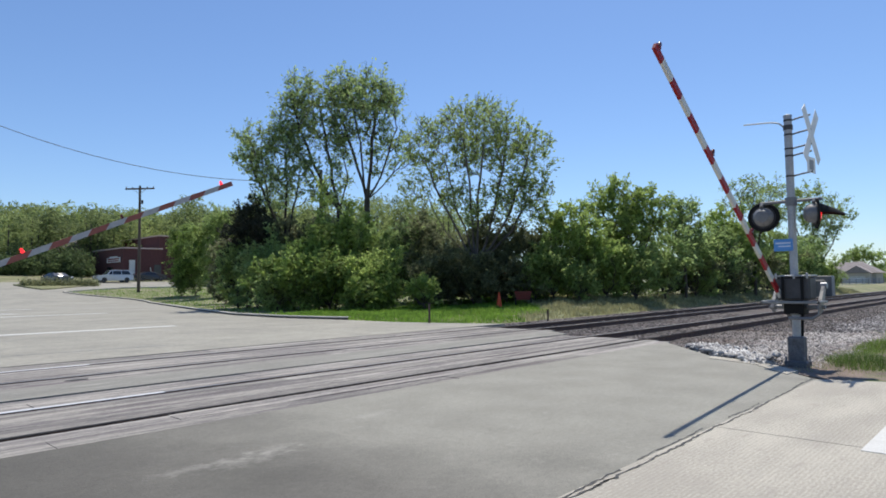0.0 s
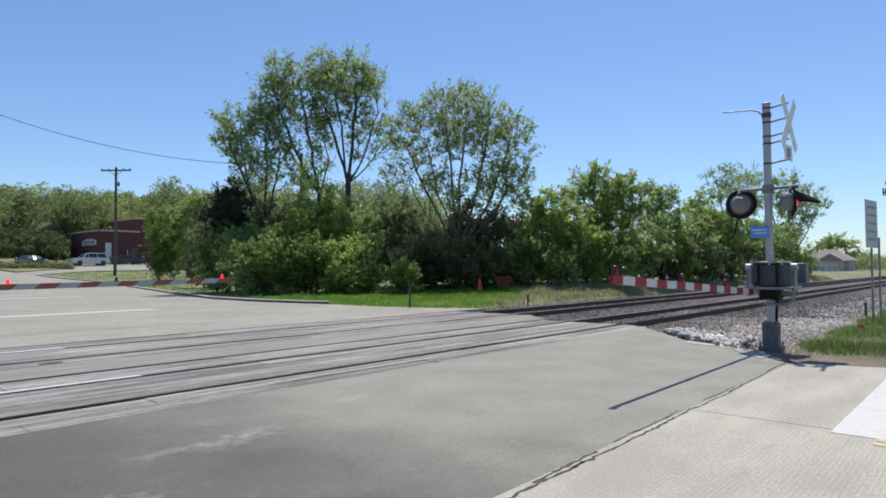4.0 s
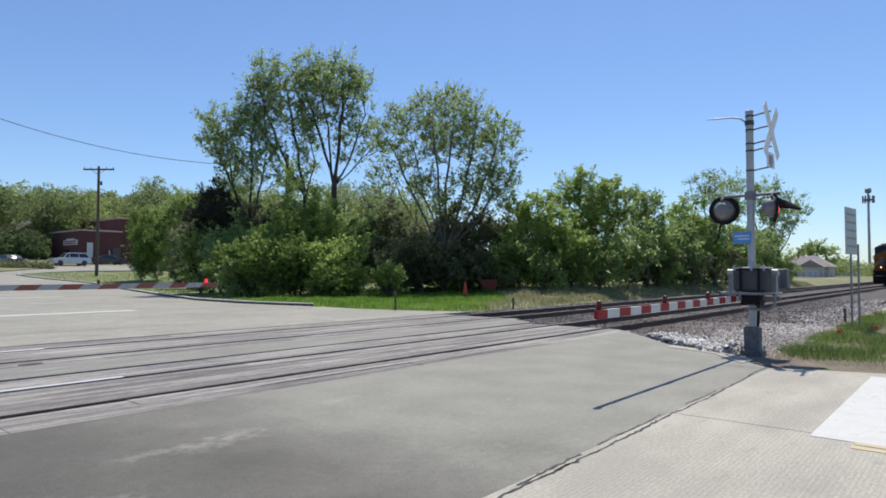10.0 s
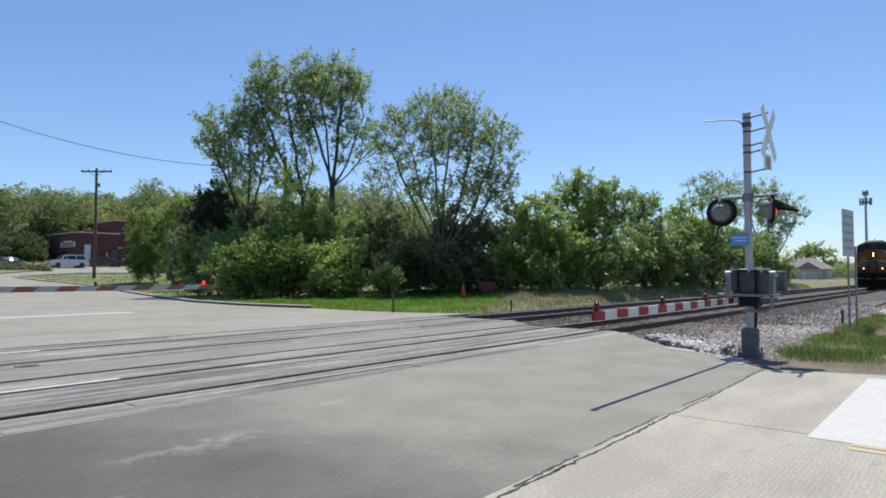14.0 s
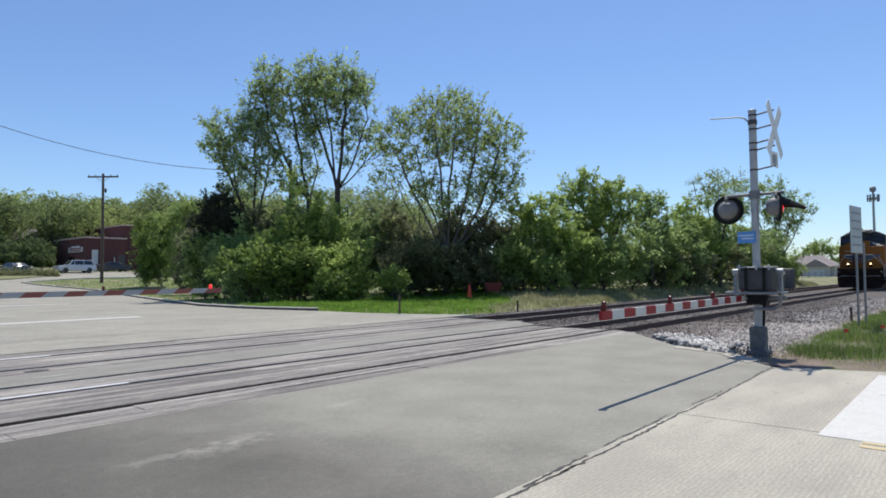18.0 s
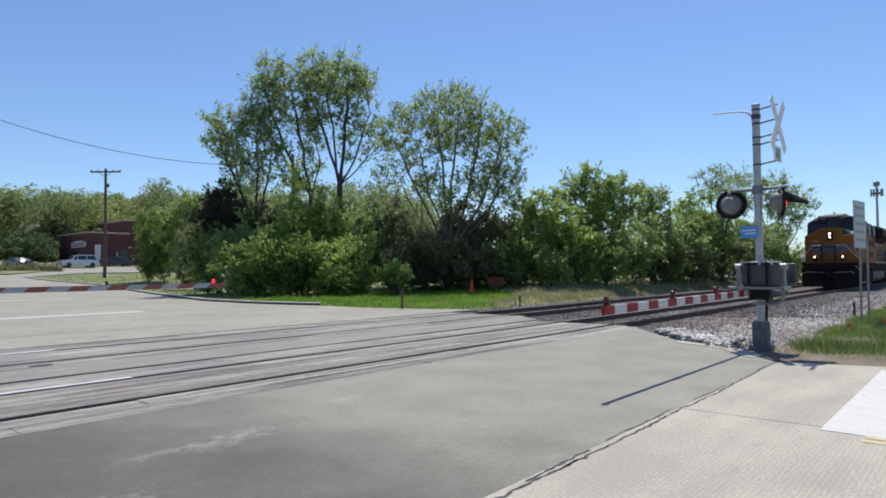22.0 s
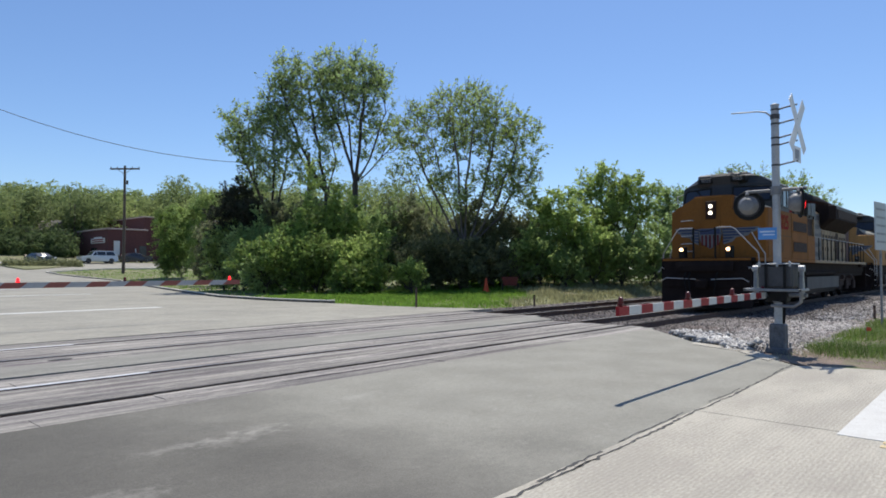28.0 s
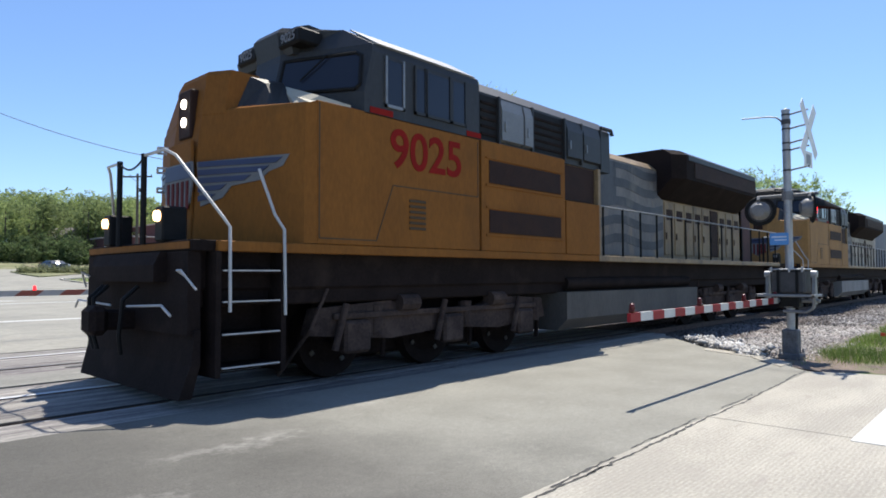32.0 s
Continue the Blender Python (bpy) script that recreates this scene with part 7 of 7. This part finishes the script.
def car(name, label, at, rz, paint, suv=True, front_glass=CAR_GLASS):
    x, y = at
    e = thing(name, label, "car", pose(x, y, ground_z(x, y) + 0.0, 0, 0, rz))
    h = 1.78 if suv else 1.45
    L = 4.9 if suv else 4.6
    side = [(-L / 2, 0.45), (-L / 2 + 0.05, 0.95), (-L / 2 + 1.25, 1.08), (-L / 2 + 1.8, h - 0.08), (-L / 2 + 2.3, h), (L / 2 - 0.55, h - 0.03), (L / 2 - 0.1, 1.1), (L / 2, 0.9), (L / 2, 0.45), (L / 2 - 0.3, 0.30), (-L / 2 + 0.3, 0.30)]
    if not suv:
        side[5:7] = [(L / 2 - 1.6, h - 0.02), (L / 2 - 0.6, 1.02)]
    s = Solid()
    rings = []
    for yy, k in ((-0.93, 0.0), (-0.85, 1.0), (0.85, 1.0), (0.93, 0.0)):
        rings.append([(px * (0.985 + 0.015 * k), yy * (0.84 if pz > 1.15 else 1.0), pz - 0.02 * (1 - k)) for px, pz in side])
    s.loft(rings)
    part("body", s, paint, e, smooth=False)
    for sy in (-1, 1):
        z0, z1 = (1.12, h - 0.13) if suv else (1.06, h - 0.11)
        q = [(-L / 2 + 1.45, z0, 0.935), (-L / 2 + 1.85, z1, 0.825), (L / 2 - 0.72, z1, 0.825), (L / 2 - 0.42, z0, 0.935)]
        if not suv:
            q = [(-L / 2 + 1.45, z0, 0.93), (-L / 2 + 1.9, z1, 0.83), (L / 2 - 1.7, z1, 0.83), (L / 2 - 1.0, z0, 0.93)]
        gz = Solid().loft([[(x, sy * (y - 0.03), z) for x, z, y in q], [(x, sy * y, z) for x, z, y in q]])
        g = part("side_glass", gz, CAR_GLASS, e, "dark side windows")
        for x in ((-0.45, 0.75) if suv else (-0.2,)):
            part("pillar", Solid().loft([[(x - 0.04, sy * (y - 0.02), z), (x + 0.04, sy * (y - 0.02), z), (x + 0.04, sy * (y + 0.006), z), (x - 0.04, sy * (y + 0.006), z)] for z, y in ((z0, q[0][2]), (z1, q[1][2]))]), paint, g)
    part("windscreen", Solid().add([(-L / 2 + 1.22, -0.2, 1.06), (-L / 2 + 1.22, 0.3, 1.06), (-L / 2 + 1.55, 0.3, 1.42), (-L / 2 + 1.55, -0.2, 1.42)] if front_glass is SUNLIT_GLASS else [(-L / 2 + 1.27, -0.7, 1.12), (-L / 2 + 1.27, 0.7, 1.12), (-L / 2 + 1.77, 0.66, h - 0.1), (-L / 2 + 1.77, -0.66, h - 0.1)], [(0, 1, 2, 3)]), front_glass, e, "dark windscreen")
    for sx in (-L / 2 + 0.9, L / 2 - 0.95):
        for sy in (-1, 1):
            w = part("wheel", Solid().turn([(0.2, -0.11), (0.33, -0.11), (0.36, -0.08), (0.36, 0.08), (0.33, 0.11), (0.2, 0.11)], (sx, sy * 0.84, 0.36), "y", 18), TYRE, e, "black tyre")
            part("rim", Solid().turn([(0.05, sy * 0.09), (0.2, sy * 0.115), (0.21, sy * 0.10)], (sx, sy * 0.84, 0.36), "y", 14), GALV, w)
    for sy in (-0.7, 0.7):
        part("headlamp", Solid().box(-L / 2 - 0.01, -L / 2 + 0.1, sy - 0.16, sy + 0.16, 0.72, 0.88, 0.02), SIGN_WHITE, e)
        part("tail_lamp", Solid().box(L / 2 - 0.08, L / 2 + 0.015, sy - 0.1, sy + 0.1, 0.85, 1.15, 0.02), RED_LENS, e)
    return e


def build_things():
    brick_building()
    house()
    relay_cabinet(66.5, 15.3)
    hx, hy = spot(74.0, 126.5)
    hut = thing("house", "small house with a brown roof among the trees", "house", pose(hx, hy, land(hx, hy), 0, 0, 18))
    part("wall", Solid().box(-2.6, 2.6, -3.0, 3.0, -0.5, 2.9), BRICK_TRIM, hut, "dull wall")
    part("roof", Solid().prism([(-3.3, 2.8), (3.3, 2.8), (0.0, 4.9)], -3.5, 3.5, "y"), ROOF_BROWN, hut, "brown shingle roof")
    wall_window(hut, 0.0, -3.0, 1.0, 1.2, 1.1, "y")
    utility_pole((29.65, 77.0), 12.6, True, "tall wooden utility pole with a crossarm by the kerb")
    utility_pole((29.6, 41.0), 10.2, False, "plain wooden pole rising out of the trees")
    w = Solid()
    a, b = Vector((8.5, 52.0, 13.35)), Vector((29.6, 41.2, 9.75))
    w.tube([a.lerp(b, k / 24) - Vector((0, 0, 1.55 * 4 * (k / 24) * (1 - k / 24))) for k in range(25)], 0.022, 6)
    thing("cable", "single black overhead cable sagging over the road", "cable", solid=w, material=CABLE, kind="structure")
    car("suv", "silver sport utility car parked before the brick building", (33.5, 96.0), 2, SILVER)
    car("parked_car", "charcoal car parked by the brick wall", (39.3, 98.0), 180, CAR_DARK, False)
    car("parked_car", "charcoal car at the far end of the lot", (25.9, 94.2), 101.7, CAR_DARK, False, SUNLIT_GLASS)
    rng = np.random.default_rng(77)
    n = 9000
    p = np.column_stack([rng.uniform(21.0, 29.5, n), 90.4 + rng.normal(0, 0.6, n), np.abs(rng.normal(0, 0.42, n))])
    p[:, 2] += np.array([land(x, y) for x, y in p[:, :2]])
    v, f = leaves(p, 0.12, rng)
    tagged(new("hedge", raw_mesh("hedge", v, f, LEAF_DARK)), "low clipped hedge along the parking lot", "hedge", kind="stuff")
    isle = Solid().prism([(20.6, 92.4), (20.9, 88.0), (21.6, 84.2), (22.6, 84.6), (25.0, 86.8), (27.6, 89.2), (30.2, 92.4)], 0.8, 1.5, "z")
    isle.v = [(x, y, ground_z(x, y) + (0.13 if z > 1.1 else -0.2)) for x, y, z in isle.v]
    thing("grass_island", "small grassy island beside the driveway", "grass", kind="structure", solid=isle, material=GRASS_GROUND)
    # tower and sign
    t = thing("cell_tower", "slim grey antenna tower far down the line", "tower", pose(263, 28.8, -0.2))
    part("shaft", Solid().tube([(0, 0, 0), (0, 0, 29.5)], 0.50, 12, 0.34), ALU, t, "grey tapering shaft", True)
    part("platform", Solid().turn([(0.6, 26.6), (1.5, 26.8), (1.5, 27.2), (0.6, 27.4)], (0, 0, 0), "z", 12), GALV, t)
    for k in range(9):
        q = 2 * math.pi * k / 9
        part("antenna", Solid().box(1.7 * math.cos(q) - 0.2, 1.7 * math.cos(q) + 0.2, 1.7 * math.sin(q) - 0.2, 1.7 * math.sin(q) + 0.2, 26.0, 28.4), GALV, t)
    part("top_antenna", Solid().turn([(0.6, 29.4), (1.0, 29.6), (1.0, 30.8), (0.6, 31.2)], (0, 0, 0), "z", 10), GALV, t)
    s = thing("roadside_sign", "white sign plate on two thin steel posts in the grass", "sign", pose(18.8, 2.44, -0.1, 0, 0, -7))
    part("plate", Solid().box(-0.46, 0.46, -0.012, 0.012, 1.92, 3.10, 0.006), PLATE_GREY, s, "white sign plate")
    for z in (2.9, 2.7, 2.5, 2.3, 2.1):
        part("writing_bar", Solid().box(-0.36, 0.36, -0.019, -0.013, z, z + 0.05), PLATE_INK, s, "grey bars of writing")
    for x in (0.1, 0.75):
        part("post", Solid().box(x - 0.025, x + 0.025, 0.016, 0.06, -0.3, 2.2, 0.006), GALV, s, "thin steel post")
    for x, y, h in ((21.3, 2.95, 0.55), (16.1, 15.85, 0.95), (21.4, 14.4, 0.75)):
        o = thing("marker_post", "short dark metal marker post", "post", pose(x, y, land(x, y)), group="marker posts")
        part("post", Solid().box(-0.03, 0.03, -0.03, 0.03, -0.2, h, 0.006), RAIL_RUST, o)
        part("cap", Solid().box(-0.035, 0.035, -0.035, 0.035, h, h + 0.02), BLACK_PAINT, o)
    c = thing("relay_cabinet", "grey metal relay cabinet beside the far track", "cabinet", pose(68, 14.9, -0.15))
    part("body", Solid().box(-0.6, 0.6, -0.9, 0.9, 0, 1.9, 0.04), GALV, c)
    part("door", Solid().box(-0.63, -0.6, -0.75, 0.75, 0.15, 1.75, 0.01), GALV, c)
    slab("sidewalk", "pale concrete walkway beside the grass", "pavement", [(-2.0, 22, 80), (1.6, 20.5, 80), (2.1, 21.5, 80), (2.9, 30, 80)], CONCRETE, -0.03)
    # marks of orange and red under the trees and in the grass
    k = thing("traffic_cone", "orange traffic cone in the shade of the thicket", "traffic cone", pose(26.9, 21.2, land(26.9, 21.2)))
    part("cone", Solid().turn([(0.20, 0.03), (0.16, 0.06), (0.03, 0.75), (0.02, 0.76)], (0, 0, 0), "z", 16), ORANGE, k, "", True)
    part("foot", Solid().box(-0.22, 0.22, -0.22, 0.22, 0, 0.035, 0.01), ORANGE, k)
    g = thing("scrap_cart", "dark red metal cart half hidden under the trees", "cart", pose(28.0, 20.4, land(28.0, 20.4), 0, 0, 35))
    part("tub", Solid().loft([[(-0.5, -0.35, 0.3), (0.5, -0.35, 0.3), (0.5, 0.35, 0.3), (-0.5, 0.35, 0.3)], [(-0.65, -0.45, 0.75), (0.65, -0.45, 0.75), (0.65, 0.45, 0.75), (-0.65, 0.45, 0.75)]]), MACHINE_RED, g, "dull red tub")
    for sy in (-1, 1):
        part("wheel", Solid().turn([(0.05, -0.04), (0.2, -0.04), (0.2, 0.04), (0.05, 0.04)], (0.0, sy * 0.42, 0.2), "y", 14), TYRE, g)
    part("handle", Solid().tube([(0.6, 0, 0.6), (1.0, 0, 0.95)], 0.02, 6), BLACK_PAINT, g)
    for x, y in ((14.8, 2.19), (16.35, 1.75)):
        f = thing("marker_flag", "small orange marker flag in the grass", "flag", pose(x, y, land(x, y)), group="marker flags")
        part("stake", Solid().tube([(0, 0, -0.05), (0, 0, 0.32)], 0.004, 5), GALV, f)
        part("flag", Solid().add([(0, 0, 0.32), (0.02, -0.08, 0.31), (0.0, -0.085, 0.25), (0, 0, 0.24)], [(0, 1, 2, 3)]), ORANGE, f)
    # chain-link fence along the far right
    fe = thing("fence", "low pale wire fence before the house", "fence", pose(0, 0, 0))
    for i in range(16):
        x = 110 + 5.0 * i
        part("post", Solid().tube([(x, 21.5, -0.2), (x, 21.5, 1.5)], 0.04, 6), GALV, fe)
    for z in (0.3, 0.6, 0.9, 1.2, 1.5):
        part("rail", Solid().tube([(110, 21.5, z), (185, 21.5, z)], 0.03, 5), GALV, fe)


build_things()
build_crossing_pieces()


# ---- movement ----
TRAIN = ((0, 114.5), (3, 106.6), (6, 98.6), (9, 90.2), (10, 87.3), (11, 84.35), (12, 81.35), (13, 78.2), (14, 74.85), (15, 71.4), (16, 67.7), (17, 64.15), (18, 60.55), (19, 57.2), (20, 53.9),
         (21, 50.2), (22, 46.4), (23, 42.55), (24, 38.45), (25, 34.3), (26, 30.1), (27, 25.9), (28, 21.6), (28.5, 19.3), (29, 17.05), (29.5, 14.75), (30, 12.4), (30.5, 10.05), (31, 7.7), (31.5, 5.32), (32, 2.84))
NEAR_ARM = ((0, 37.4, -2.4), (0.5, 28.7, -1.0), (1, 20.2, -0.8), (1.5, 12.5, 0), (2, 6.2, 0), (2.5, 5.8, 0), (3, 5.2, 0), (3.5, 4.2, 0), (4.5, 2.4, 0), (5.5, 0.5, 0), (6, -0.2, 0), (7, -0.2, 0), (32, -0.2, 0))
FAR_ARM = ((0, 23.4), (0.5, 19.6), (1, 16.6), (1.5, 13.5), (2, 10.3), (2.5, 7.5), (3, 4.2), (3.5, 1.9), (4.2, 0.4), (5.5, 0.0), (32, 0.0))


def train_x(t):
    """The place of the leading front lamps, smooth between the rows."""
    ts, xs = [r[0] for r in TRAIN], [r[1] for r in TRAIN]
    i = max(0, min(len(ts) - 2, sum(1 for q in ts if q <= t) - 1))
    def slope(k):
        a, b = max(0, k - 1), min(len(ts) - 1, k + 1)
        return (xs[b] - xs[a]) / (ts[b] - ts[a])
    h = ts[i + 1] - ts[i]
    u = (t - ts[i]) / h
    return (2 * u ** 3 - 3 * u ** 2 + 1) * xs[i] + (u ** 3 - 2 * u ** 2 + u) * h * slope(i) + (-2 * u ** 3 + 3 * u ** 2) * xs[i + 1] + (u ** 3 - u ** 2) * h * slope(i + 1)


def motions():
    times = [k / 2 for k in range(65)]
    for ob, back in ((lead, 0.0), (second, 22.63), (cars[0][0], 45.0), (cars[1][0], 62.4)):
        walk(ob, [(t, pose(train_x(t) + back, 7.73, 0)) for t in times])
    fine = [k * 4 / 30 for k in range(241)]
    for axles in (lead_wheels, second_wheels, cars[0][1], cars[1][1]):
        for ax in axles:
            x, _, r = ax.location
            walk(ax, [(t, pose(x, 0, r, 0, math.degrees((train_x(t) - train_x(0)) / r), 0)) for t in fine])
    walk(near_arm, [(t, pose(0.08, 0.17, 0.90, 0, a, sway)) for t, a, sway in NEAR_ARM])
    walk(far_arm, [(t, pose(0.3, 0.2, 1.0, 0, -a, 0)) for t, a in FAR_ARM])


motions()
